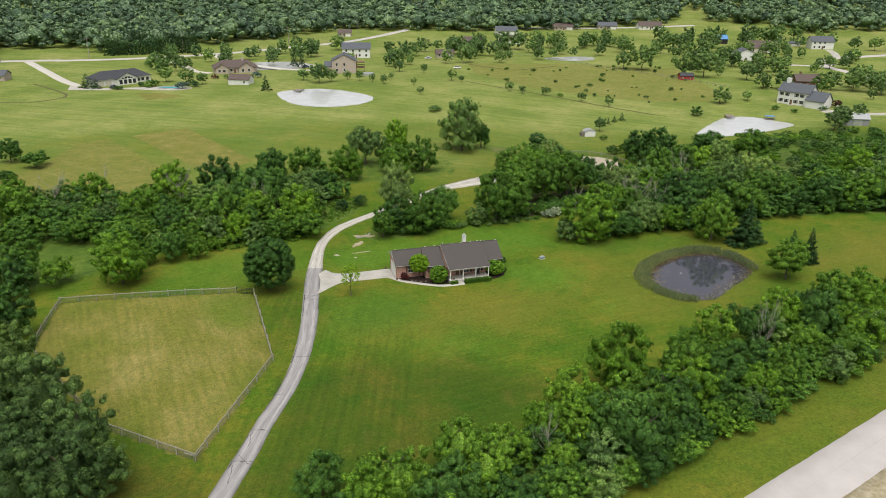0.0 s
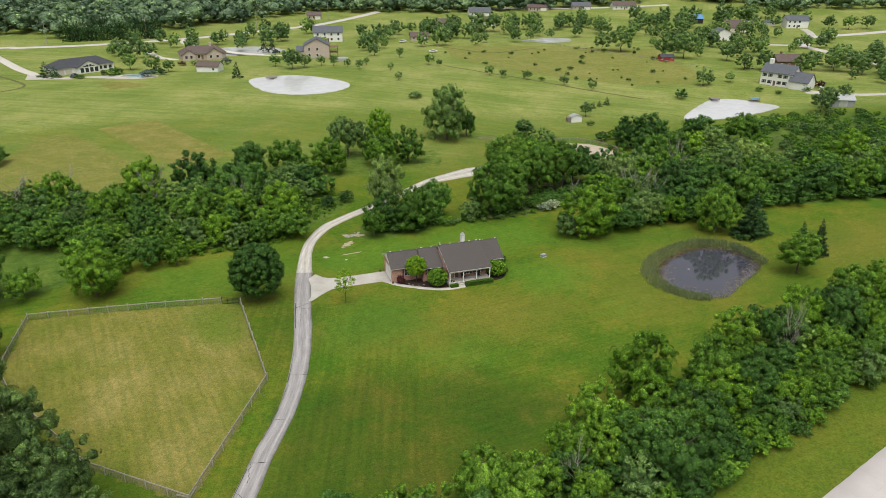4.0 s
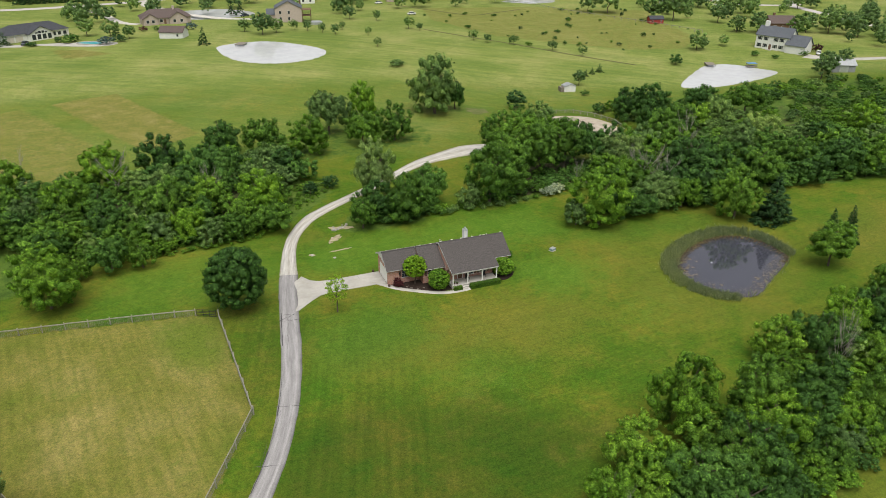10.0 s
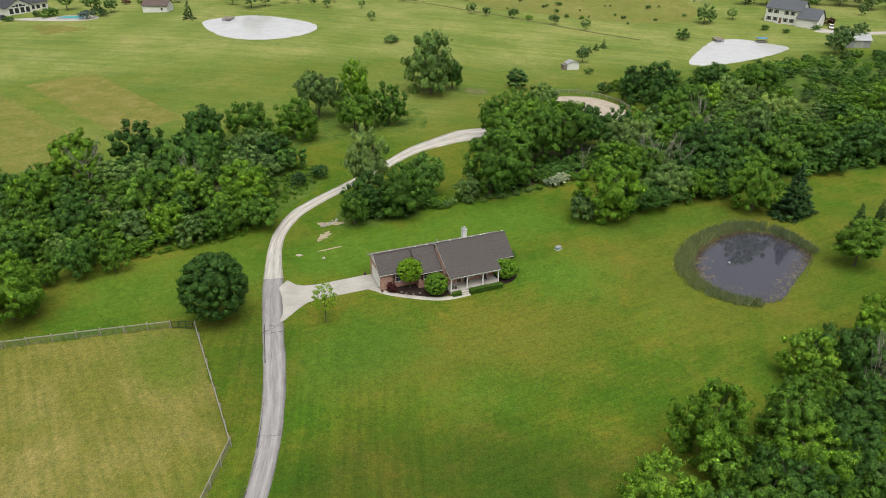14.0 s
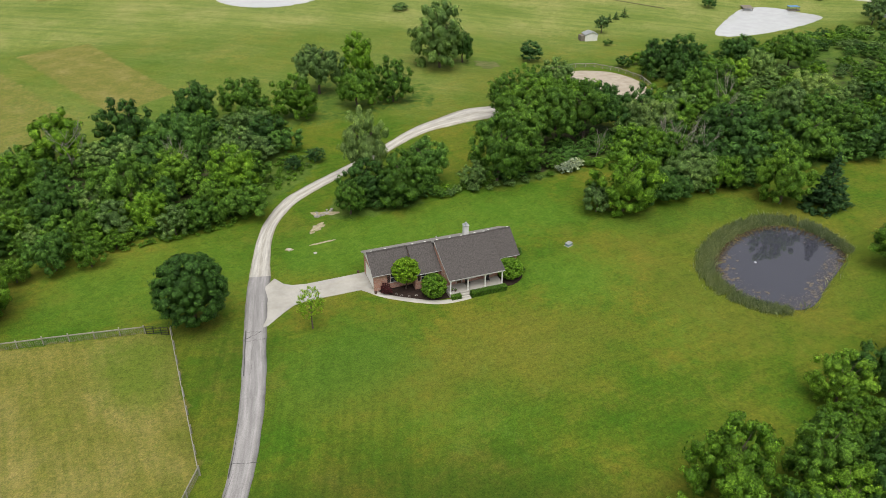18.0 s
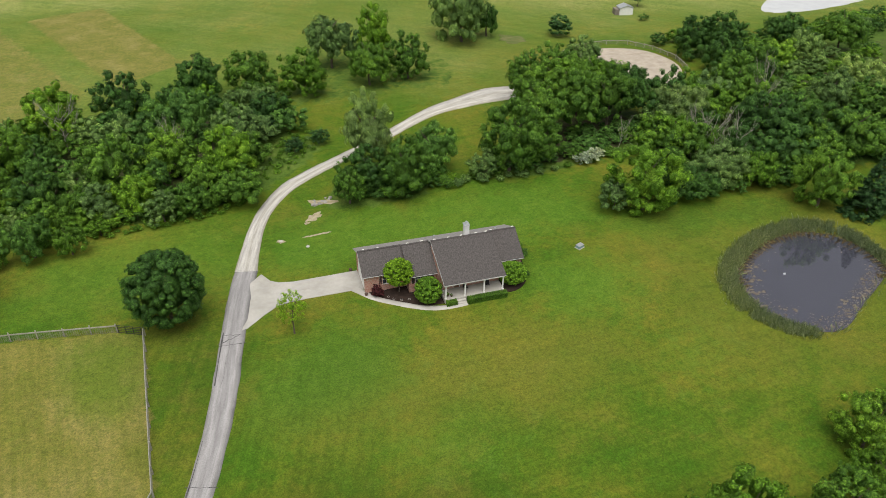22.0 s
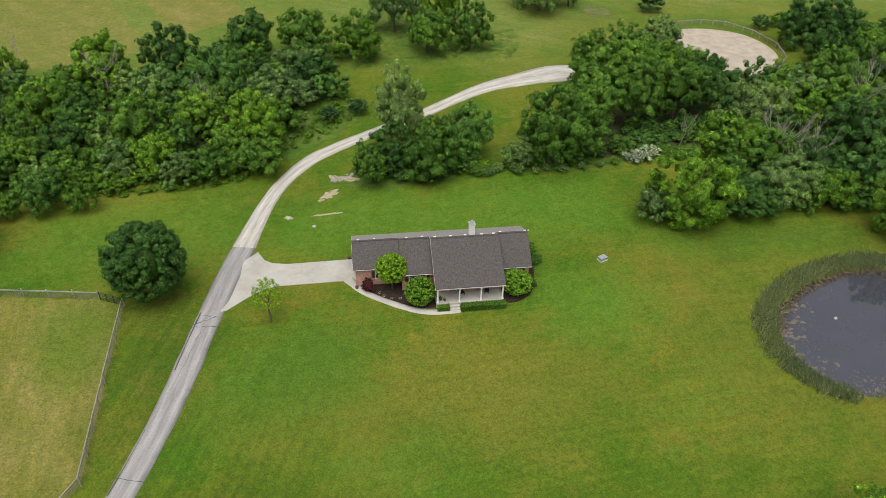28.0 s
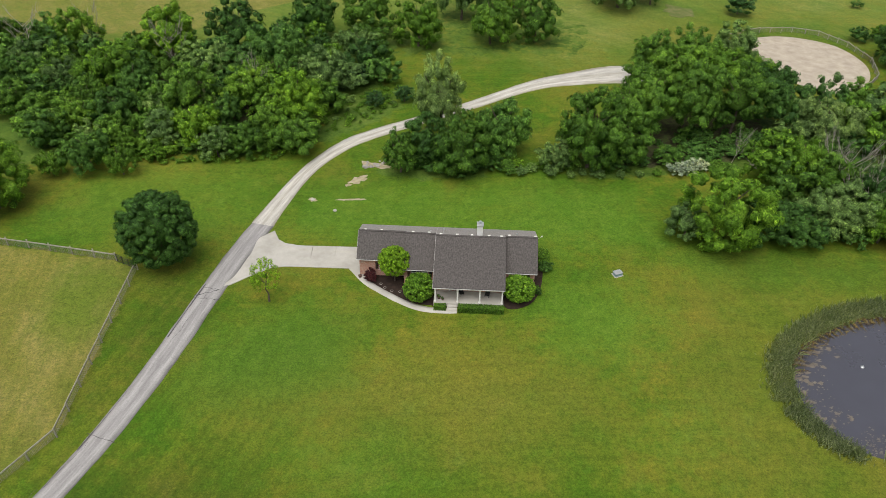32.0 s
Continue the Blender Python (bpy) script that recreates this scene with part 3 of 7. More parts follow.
WORN_TRACK = wheel_worn("worn_gravel", ((0.0, (0.30, 0.28, 0.22)), (0.1, (0.40, 0.38, 0.34)), (0.28, (0.50, 0.48, 0.44)), (0.46, (0.40, 0.38, 0.335)), (0.56, (0.40, 0.38, 0.335)), (0.74, (0.50, 0.48, 0.44)), (0.92, (0.42, 0.40, 0.36)), (1.0, (0.30, 0.28, 0.22))), 0.2)


def strip(name, line, widths, material, label, category, lift=0.05, kind="structure", step=1.0):
    """A ribbon of paving with sunk edges along a line over the ground."""
    pts = smooth_line([(*p, w) for p, w in zip(line, widths)], step)
    bm = bmesh.new()
    rows, at, gone = [], {}, 0.0
    for k, (x, y, w) in enumerate(pts):
        ax, ay, _ = pts[max(k - 1, 0)]
        bx, by, _ = pts[min(k + 1, len(pts) - 1)]
        d = math.hypot(bx - ax, by - ay)
        nx, ny = -(by - ay) / d, (bx - ax) / d
        row = []
        gone += d / 2
        for s, dz in ((-0.54, -0.25), (-0.5, lift), (-0.17, lift + 0.02), (0.17, lift + 0.02), (0.5, lift), (0.54, -0.25)):
            wob = 0.10 * noise.noise((x * 0.6, y * 0.6, s * 5)) if abs(s) >= 0.5 else 0
            px, py = x + nx * (s * w + wob), y + ny * (s * w + wob)
            v = bm.verts.new((px, py, land(px, py) + dz))
            at[v] = (0.5 + s, gone)
            row.append(v)
        rows.append(row)
    for r, s in zip(rows, rows[1:]):
        for i in range(5):
            bm.faces.new((r[i + 1], r[i], s[i], s[i + 1]))
    uv = bm.loops.layers.uv.verify()
    for f in bm.faces:
        for lp in f.loops:
            lp[uv].uv = at[lp.vert]
    bmesh.ops.recalc_face_normals(bm, faces=bm.faces)
    return tagged(mesh_ob(name, bm, material, None, True), label, category, kind=kind)


def plot(name, outline, z, material, label, category, thick=0.3, kind="structure", follow=True):
    """A flat sheet with an outline and a skirt; it follows the ground unless z alone counts."""
    bm = bmesh.new()
    top = [bm.verts.new((x, y, (land(x, y) if follow else 0) + z)) for x, y in (p[:2] for p in outline)]
    low = [bm.verts.new(v.co - Vector((0, 0, thick))) for v in top]
    face = bm.faces.new(top)
    n = len(top)
    for i in range(n):
        bm.faces.new((top[i], low[i], low[(i + 1) % n], top[(i + 1) % n]))
    bmesh.ops.triangulate(bm, faces=[face])
    bmesh.ops.recalc_face_normals(bm, faces=bm.faces)
    return tagged(mesh_ob(name, bm, material), label, category, kind=kind)


DRIVE = [(-66, -90), (-56, -66), (-47, -48.2), (-43.9, -42.4), (-40.3, -35.4), (-36.2, -28.2), (-32.7, -20.0), (-29.6, -9.9), (-27.0, 1.7), (-24.9, 11.0), (-23.3, 16.8)]
strip("driveway", DRIVE, [2.9, 2.9, 2.85, 2.75, 2.6, 2.55, 2.65, 2.85, 2.95, 3.0, 3.1], WORN_DRIVE, "worn grey asphalt driveway with sealed cracks", "driveway")
TRACK = [(-23.4, 16.5), (-22.8, 19.0), (-20.4, 27.6), (-17.7, 33.5), (-13.6, 38.9), (-9.0, 42.2), (-3.2, 45.4), (6.4, 50.8), (13.8, 55.8), (20.2, 59.6), (28.1, 62.2), (36.0, 64.0), (46.0, 63.0), (60.0, 62.0)]
strip("gravel_track", TRACK, [3.2, 2.9, 2.4, 2.3, 2.6, 2.6, 2.5, 2.6, 2.9, 3.8, 5.5, 7.5, 6.0, 4.0], WORN_TRACK, "pale gravel track curving behind the trees", "gravel track", 0.055)
strip("road", [(-260, -138), (13 - 31 * 3, -72.2 - 24), (13, -72.2), (44, -64.4), (200, -25), (420, 30)], [6.6] * 6, ROAD_C, "pale concrete country road with transverse joints", "road", 0.06)
strip("road_shoulder", [(-80, -102.5), (13, -78.0), (44, -70.2), (200, -31)], [4.6] * 4, DIRT, "bare sandy verge beside the road", "verge", 0.05)
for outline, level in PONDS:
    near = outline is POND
    plot("water", outline, level, WATER if near else WATER_FAR, "dark still pond water with floating weed" if near else "pond water with the pale sky painted into its colour", "pond", 0.05, follow=False)
plot("arena", ARENA, 0.06, SAND, "sandy oval riding arena", "riding arena")


# ---- trees ----
BULGE = {}


def crown_mesh(name, seed, lobes, leaves, size, squash=1.0, form="round", core=0.80):
    """A crown one metre in radius round its middle: lobes of foliage, each covered with many small leaf sprays."""
    rnd = np.random.RandomState(seed)
    k = np.arange(lobes)
    u = (k + 0.5) / lobes
    th = k * 2.39996 + rnd.uniform(-0.5, 0.5, lobes)
    lopsided = 1 + 0.16 * np.sin(th * 2 + seed) + 0.10 * np.sin(th * 3 + seed * 2.0)
    cz = 1 - 1.8 * u
    ring = np.sqrt(np.clip(1 - cz * cz, 0, 1))
    if form == "cone":
        cz = 1 - 2 * u ** 0.62
        ring = (1 - (cz + 1) / 2) * 0.98 + 0.03
        rad = 0.06 + 0.15 * ring
        reach = rnd.uniform(0.35, 0.98, lobes)
        zed = cz - 0.12 * ring * reach
    else:
        if form == "spread":
            ring = np.minimum(1.0, ring * 1.25)
            cz = cz * 0.78
        rad = rnd.uniform(0.15, 0.30, lobes) * (0.65 + 0.35 * ring) * (46 / max(lobes, 30)) ** 0.3
        reach = rnd.uniform(0.58, 0.98, lobes)
        zed = cz * reach * squash
        if form == "ball":
            rad = rnd.uniform(0.10, 0.17, lobes)
            reach = rnd.uniform(0.85, 0.91, lobes)
            zed = cz * reach
            lopsided = 1 + 0.03 * np.sin(th * 2 + seed)
    C = np.stack([np.cos(th) * ring * reach * lopsided, np.sin(th) * ring * reach * lopsided, zed], -1)
    bm = bmesh.new()
    bmesh.ops.create_icosphere(bm, subdivisions=1, radius=1.0)
    ico = np.array([v.co for v in bm.verts])
    icof = np.array([[v.index for v in f.verts] for f in bm.faces])
    bm.free()
    V, F, count = [], [], 0
    if core:
        middles = list(zip(C, rad))
        middles += [(np.array((0, 0, 0.0)), 0.88 if form == "ball" else 0.62)] if form != "cone" else [(np.array((0, 0, h)), 0.3 * (1 - h) / 2) for h in (-0.8, -0.4, 0.0, 0.4)]
        for c, r in middles:
            V.append(c + ico * r * core * rnd.uniform(0.82, 1.12, (len(ico), 1)) * np.array((1, 1, 0.85 if form != "cone" else 0.45)))
            F.append(icof + count)
            count += len(ico)
    per = 5 if leaves > 3000 else 4
    lobe = np.repeat(np.arange(lobes), per)
    out_dir = rnd.normal(size=(lobes * per, 3)) * np.array((1, 1, 0.6)) + C[lobe] * 0.7 + np.array((0, 0, 0.5))
    out_dir /= np.linalg.norm(out_dir, axis=1, keepdims=True)
    flat = np.array((1, 1, 0.76 if form != "cone" else 0.42))
    tuft_rad = rad[lobe] * rnd.uniform(0.42, 0.68, lobes * per)
    tuft = C[lobe] + out_dir * flat * (rad[lobe] * rnd.uniform(0.5, 0.95, lobes * per))[:, None]
    pick = rnd.choice(lobes * per, leaves, p=tuft_rad ** 2 / (tuft_rad ** 2).sum())
    d = rnd.normal(size=(leaves, 3)) + out_dir[pick] * 0.9 + np.array((0, 0, 0.55))
    d /= np.linalg.norm(d, axis=1, keepdims=True)
    p = tuft[pick] + d * flat * (tuft_rad[pick] * rnd.uniform(0.76, 1.10, leaves))[:, None]
    nrm = d * 1.0 + out_dir[pick] * 0.3 + rnd.normal(size=(leaves, 3)) * 0.34 + np.array((0, 0, 0.3))
    if form == "cone":
        nrm = nrm + np.array((0, 0, 0.8))
    nrm /= np.linalg.norm(nrm, axis=1, keepdims=True)
    a = np.cross(nrm, rnd.normal(size=(leaves, 3)))
    if form == "cone":
        a = p * np.array((1, 1, 0)) + rnd.normal(size=(leaves, 3)) * 0.12
    a /= np.linalg.norm(a, axis=1, keepdims=True) + 1e-9
    b = np.cross(nrm, a)
    b /= np.linalg.norm(b, axis=1, keepdims=True) + 1e-9
    s = (size * rnd.uniform(0.6, 1.4, leaves))[:, None]
    tri = np.stack([p - a * s * 0.8 + b * s * 0.55, p - a * s * 0.8 - b * s * 0.55, p + a * s * 1.25 - nrm * s * 0.2], 1).reshape(-1, 3)
    # leaves of one tuft share the way that the tuft bulges
    whole = C[lobe[pick]] / (np.linalg.norm(C[lobe[pick]], axis=1, keepdims=True) + 1e-6)
    lean = d * 0.55 + whole * 0.25 + nrm * 0.4
    lean /= np.linalg.norm(lean, axis=1, keepdims=True)
    N = []
    for c in V:
        m = c - c.mean(0)
        m = m + rnd.normal(size=m.shape) * np.abs(m).max() * 0.35
        N.append(m / (np.linalg.norm(m, axis=1, keepdims=True) + 1e-9))
    N.append(np.repeat(lean, 3, axis=0))
    V.append(tri)
    F.append(np.arange(leaves * 3).reshape(-1, 3) + count)
    V, F, N = np.concatenate(V), np.concatenate(F), np.concatenate(N)
    out = bpy.data.meshes.new(name)
    out.from_pydata(V.tolist(), [], F.tolist())
    out.update()
    out.polygons.foreach_set("use_smooth", np.ones(len(F), bool))
    out.normals_split_custom_set_from_vertices(N.tolist())
    tone = np.concatenate([np.full(count, 0.4), np.repeat(rnd.rand(lobes * per)[pick], 3)]).astype(np.float32)
    out.attributes.new("tuft", "FLOAT", "POINT").data.foreach_set("value", tone)
    BULGE[out.name] = N, tone
    return out


def trunk_mesh(name, seed, limbs=6, lean=0.04, thick=0.03, fork=0.42, bare=False):
    """A tapered trunk one metre tall with limbs that reach into the crown."""
    rnd = random.Random(seed)
    bm = bmesh.new()
    spine = [(0, 0, -0.03)] + [(rnd.uniform(-lean, lean) * k, rnd.uniform(-lean, lean) * k, 0.19 * k) for k in range(1, 5)]
    tube(bm, spine, [thick * 1.35, thick, thick * 0.8, thick * 0.5, thick * 0.22], 6)
    for k in range(limbs):
        z0 = fork + rnd.uniform(-0.1, 0.25) * (1 if not bare else 1.2)
        th = k * 2.4 + rnd.uniform(-0.4, 0.4)
        reach = rnd.uniform(0.2, 0.34) * (1.4 if bare else 1)
        c, s = math.cos(th), math.sin(th)
        p = [(0, 0, z0), (c * reach * 0.5, s * reach * 0.5, z0 + 0.12), (c * reach, s * reach, z0 + rnd.uniform(0.2, 0.32))]
        tube(bm, p, [thick * 0.5, thick * 0.3, thick * 0.1], 5)
        if bare:
            for j in range(8):
                t2 = th + rnd.uniform(-1.2, 1.2)
                q = Vector(p[1]).lerp(Vector(p[2]), rnd.uniform(0, 0.8))
                e = q + Vector((math.cos(t2) * 0.14, math.sin(t2) * 0.14, rnd.uniform(0.1, 0.24)))
                tube(bm, [q, q.lerp(e, 0.5) + Vector((0, 0, 0.02)), e], [thick * 0.2, thick * 0.14, thick * 0.06], 4)
    out = bpy.data.meshes.new(name)
    bm.to_mesh(out)
    bm.free()
    out.materials.append(BARE if bare else BARK)
    return out


TRUNKS = [trunk_mesh("trunk", s) for s in (1, 2, 3)]
BARE_TREES = [trunk_mesh("trunk", s, 10, 0.05, 0.011, 0.3, True) for s in (4, 5)]
POLE = trunk_mesh("trunk", 6, 0, 0.004, 0.022)
SHAPES = {}
for quality, lobes, leaves, size in (("near", 84, 9000, 0.033), ("mid", 60, 4700, 0.044), ("low", 34, 1250, 0.080), ("far", 26, 440, 0.100)):
    for k in range(4):
        SHAPES[quality, "round", k] = crown_mesh("crown", 10 + k, lobes, leaves, size, 1.0)
        SHAPES[quality, "spread", k] = crown_mesh("crown", 20 + k, lobes, leaves, size, 0.8, "spread")
    for k in range(2):
        SHAPES[quality, "cone", k] = crown_mesh("crown", 30 + k, lobes * 2, int(leaves * 1.2), size * 1.1, 1.0, "cone", 0.7)
    SHAPES[quality, "airy", 0] = crown_mesh("crown", 40, lobes + 8, int(leaves * 0.9), size * 0.85, 1.1, "round", 0.35)
    SHAPES[quality, "dense", 0] = crown_mesh("crown", 50, int(lobes * 2.4), int(leaves * 1.5), size * 0.8, 1.0, "ball", 0.92)
WITH_LEAVES = {}


def crown_of(quality, form, k, material):
    key = (quality, form, k, material.name)
    if key not in WITH_LEAVES:
        m = SHAPES[quality, form, k].copy()
        m.materials.clear()
        m.materials.append(material)
        WITH_LEAVES[key] = m
    return WITH_LEAVES[key]


tree_rnd = random.Random(77)


def plant(x, y, height, radius, material, form="round", quality="mid", base=0.22, label="green leafy tree standing on grass", category="tree", group="", name="tree", z=None):
    """One tree: trunk with limbs, and a crown that starts at base of its height."""
    r = tree_rnd
    t = thing(name, pose(x, y, land(x, y) if z is None else z, 0, 0, r.uniform(0, 360)), label, category, group)
    trunk = POLE if form == "cone" else TRUNKS[r.randrange(3)]
    wide = height * (0.5 if form == "airy" else 0.6)
    share("trunk", trunk, t, Matrix.Diagonal((wide, wide, height * (0.93 if form != "cone" else 1.1), 1)))
    k = r.randrange({"cone": 2, "airy": 1, "dense": 1}.get(form, 4))
    half = height * (1 - base) / 2
    share("crown", crown_of(quality, form, k, material), t, Matrix.LocRotScale((0, 0, height - half), Euler((0, 0, 0)), (radius * r.uniform(0.94, 1.06), radius * r.uniform(0.94, 1.06), half)))
    return t


def scatter(poly, gap, seed, count=4000):
    """Places in a polygon, none nearer to another than gap."""
    rnd = np.random.RandomState(seed)
    xs, ys = zip(*poly)
    px, py = rnd.uniform(min(xs), max(xs), count), rnd.uniform(min(ys), max(ys), count)
    ok = inside(px, py, list(poly))
    out = []
    for x, y in zip(px[ok], py[ok]):
        if all((x - a) ** 2 + (y - b) ** 2 > gap * gap for a, b in out):
            out.append((float(x), float(y)))
    return out


def bare_tree(x, y, h, w):
    t = thing("dead_tree", pose(x, y, land(x, y), 0, 0, x * 37), "bare grey dead tree among green trees", "dead tree")
    share("trunk", BARE_TREES[int(abs(x)) % 2], t, Matrix.Diagonal((w, w, h * 1.15, 1)))


def thicket(name, spots, shapes, material, label, category):
    """Many trees that nobody would count, as one mesh. spots: rows of x, y, height, radius."""
    V, F, N, tones, tufts, count = [], [], [], [], [], 0
    arrays = []
    for me in shapes:
        v = np.empty(len(me.vertices) * 3, np.float32)
        me.vertices.foreach_get("co", v)
        f = np.empty(len(me.polygons) * 3, np.int32)
        me.polygons.foreach_get("vertices", f)
        arrays.append((v.reshape(-1, 3), f.reshape(-1, 3), *BULGE[me.name]))
    rnd = np.random.RandomState(5)
    for x, y, h, r in spots:
        v, f, n, tuft = arrays[rnd.randint(len(arrays))]
        t = rnd.uniform(0, 6.28)
        c, s = math.cos(t) * r, math.sin(t) * r
        V.append(np.stack([v[:, 0] * c - v[:, 1] * s + x, v[:, 0] * s + v[:, 1] * c + y, (v[:, 2] * 0.5 + 0.5) * h + land(x, y)], -1))
        cr, sr = math.cos(t), math.sin(t)
        tufts.append(tuft)
        N.append(np.stack([n[:, 0] * cr - n[:, 1] * sr, n[:, 0] * sr + n[:, 1] * cr, n[:, 2]], -1))
        F.append(f + count)
        tones.append(np.full(len(v), rnd.rand(), np.float32))
        count += len(v)
    V, F = np.concatenate(V).astype(np.float32), np.concatenate(F).astype(np.int32)
    me = bpy.data.meshes.new(name)
    me.vertices.add(len(V))
    me.vertices.foreach_set("co", V.ravel())
    me.loops.add(F.size)
    me.loops.foreach_set("vertex_index", F.ravel())
    me.polygons.add(len(F))
    me.polygons.foreach_set("loop_start", np.arange(0, F.size, 3, dtype=np.int32))
    me.update(calc_edges=True)
    me.polygons.foreach_set("use_smooth", np.ones(len(F), bool))
    me.normals_split_custom_set_from_vertices(np.concatenate(N))
    me.attributes.new("tone", "FLOAT", "POINT").data.foreach_set("value", np.concatenate(tones))
    me.attributes.new("tuft", "FLOAT", "POINT").data.foreach_set("value", np.concatenate(tufts))
    me.materials.append(material)
    return tagged(new(name, me), label, category, kind="stuff")


def woods(poly, gap, seed, low, high, quality, mats, group, label, width=(0.36, 0.5), forms=("round", "spread"), deep=None):
    """Trees in a polygon; those in the deep part are joined."""
    r = random.Random(seed)
    rest = []
    for x, y in scatter(poly, gap, seed):
        h = r.uniform(low, high)
        w = h * r.uniform(*width)
        if any(math.hypot(x - a, y - b) < 0.6 * c for a, b, c in STANDING):
            continue
        if x > 85 and y > 0:
            low_scrub = min(1.0, max(0.36, 1.15 - y / 75))
            h, w = h * low_scrub, w * (0.45 + 0.55 * low_scrub)
        if deep and inside(np.array(x), np.array(y), deep):
            rest.append((x, y, h, w))
        else:
            plant(x, y, h, w, r.choice(mats), r.choice(forms), quality, r.uniform(0.02, 0.12), label, "tree", group)
    for k, (mat, tone) in enumerate(((LEAF_MID, "green"), (LEAF_FRESH, "fresh green"), (LEAF_DARK, "dark green"), (LEAF_MID, "mixed green"), (LEAF_GREY, "grey-green"), (LEAF_BLUE, "blue-green"))):
        if rest[k::6]:
            thicket("woodland", rest[k::6], [SHAPES["low", "round", j] for j in range(4)], mat, "dense " + tone + " woodland canopy in the " + group, "woods")


def shrubs(poly, gap, seed, low, high, quality, mats, group, label="low green shrub at the edge of the woods"):
    r = random.Random(seed)
    for x, y in scatter(poly, gap, seed):
        h = r.uniform(low, high)
        plant(x, y, h, h * r.uniform(0.55, 0.8), r.choice(mats), r.choice(("round", "spread")), quality, 0.0, label, "shrub", group, "shrub")


MIX = [LEAF_FRESH, LEAF_FRESH, LEAF_MID, LEAF_MID, LEAF_BLUE, LEAF_DARK, LEAF_LIGHT, LEAF_MID, LEAF_GREY]
MIX_DARK = [LEAF_MID, LEAF_MID, LEAF_BLUE, LEAF_DARK, LEAF_DARK]
MIX_BRIGHT = [LEAF_MID, LEAF_LIGHT, LEAF_FRESH, LEAF_DARK, LEAF_DARK, LEAF_BLUE, LEAF_MID]
WOOD_LABEL = "full green broadleaf tree in dense woods"
TONES = {"light": LEAF_LIGHT, "mid": LEAF_MID, "dark": LEAF_DARK, "blue": LEAF_BLUE, "grey": LEAF_GREY, "fresh": LEAF_FRESH, "pale": LEAF_PALE}
TONE_WORDS = {"light": "light green", "mid": "green", "dark": "dark green", "blue": "deep blue-green", "grey": "grey-green", "fresh": "fresh green", "pale": "pale grey-green"}
STANDING = []


def stand_of(rows, where, group, quality="mid", forms=("round", "spread"), base=-0.10):
    """Trees that can be told apart, one by one: x, y, height, radius, tone."""
    r = random.Random(len(rows))
    for x, y, h, rad, tone in rows:
        STANDING.append((x, y, rad))
        plant(x, y, h, rad * 0.96, TONES[tone], r.choice(forms), quality, base, TONE_WORDS[tone] + " broadleaf tree " + where, "tree", group)


LEFT_FRONT = [
    (-40.3, 44.5, 10.6, 5.0, "mid"), (-31.6, 48.4, 8.6, 3.8, "light"), (-22.2, 43.6, 10.4, 5.0, "fresh"), (-21.4, 36.6, 7.0, 4.2, "mid"),
    (-37.0, 37.6, 8.0, 3.7, "fresh"), (-44.1, 38.7, 6.6, 3.0, "mid"), (-33.2, 33.8, 5.4, 2.7, "grey"), (-28.6, 35.4, 5.8, 2.9, "mid"),
    (-59.6, 36.1, 6.4, 3.0, "dark"), (-56.4, 40.9, 7.0, 3.1, "light"), (-50.9, 28.9, 7.6, 3.5, "dark"), (-55.9, 27.6, 4.6, 2.0, "light"),
    (-45.9, 28.0, 5.4, 2.0, "light"), (-47.0, 33.6, 4.4, 1.8, "light"), (-42.3, 32.2, 3.4, 1.5, "fresh"), (-26.1, 40.9, 6.6, 3.0, "mid"),
    (-33.7, 42.3, 6.4, 2.8, "dark"), (-50.9, 42.0, 7.7, 3.6, "dark"), (-57.3, 47.2, 6.8, 3.2, "mid")]
LEFT_REAR = [
    (-68.6, 72.0, 9.4, 4.0, "light"), (-49.7, 69.1, 11.2, 5.2, "fresh"), (-37.7, 72.1, 11.0, 4.8, "dark"), (-27.7, 62.2, 11.6, 5.0, "blue"),
    (-23.5, 78.5, 12.0, 4.9, "dark"), (-13.4, 80.5, 10.6, 4.8, "mid"), (-18.8, 56.1, 8.4, 4.3, "grey"), (-13.9, 68.9, 7.4, 3.2, "grey"),
    (-10.5, 65.0, 6.2, 2.9, "mid"), (-57.0, 55.1, 9.7, 4.6, "fresh"), (-64.2, 55.5, 7.2, 3.3, "grey"), (-69.4, 45.7, 7.8, 3.7, "mid"),
    (-51.5, 52.8, 7.2, 3.3, "dark"), (-38.9, 58.0, 8.2, 3.7, "grey"), (-31.0, 57.8, 6.4, 2.8, "mid"), (-72.0, 56.9, 7.2, 3.4, "dark"),
    (-84.0, 62.0, 9.6, 4.6, "mid"), (-93.0, 58.0, 9.0, 4.4, "dark"), (-86.0, 72.0, 9.8, 4.4, "fresh")]
GROVE = [
    (35.1, 42.4, 13.0, 5.0, "mid"), (43.0, 51.0, 13.4, 5.4, "mid"), (50.8, 50.0, 12.8, 5.0, "fresh"),
    (48.6, 40.6, 13.0, 5.0, "mid"), (41.8, 40.2, 12.6, 4.7, "mid"), (55.6, 46.6, 12.0, 4.5, "dark"), (55.1, 62.0, 11.6, 5.0, "grey"),
    (39.0, 56.6, 11.4, 4.6, "mid"), (57.2, 41.4, 10.4, 4.0, "dark"), (30.6, 36.4, 12.4, 4.4, "mid"), (46.2, 58.4, 11.8, 4.6, "mid")]
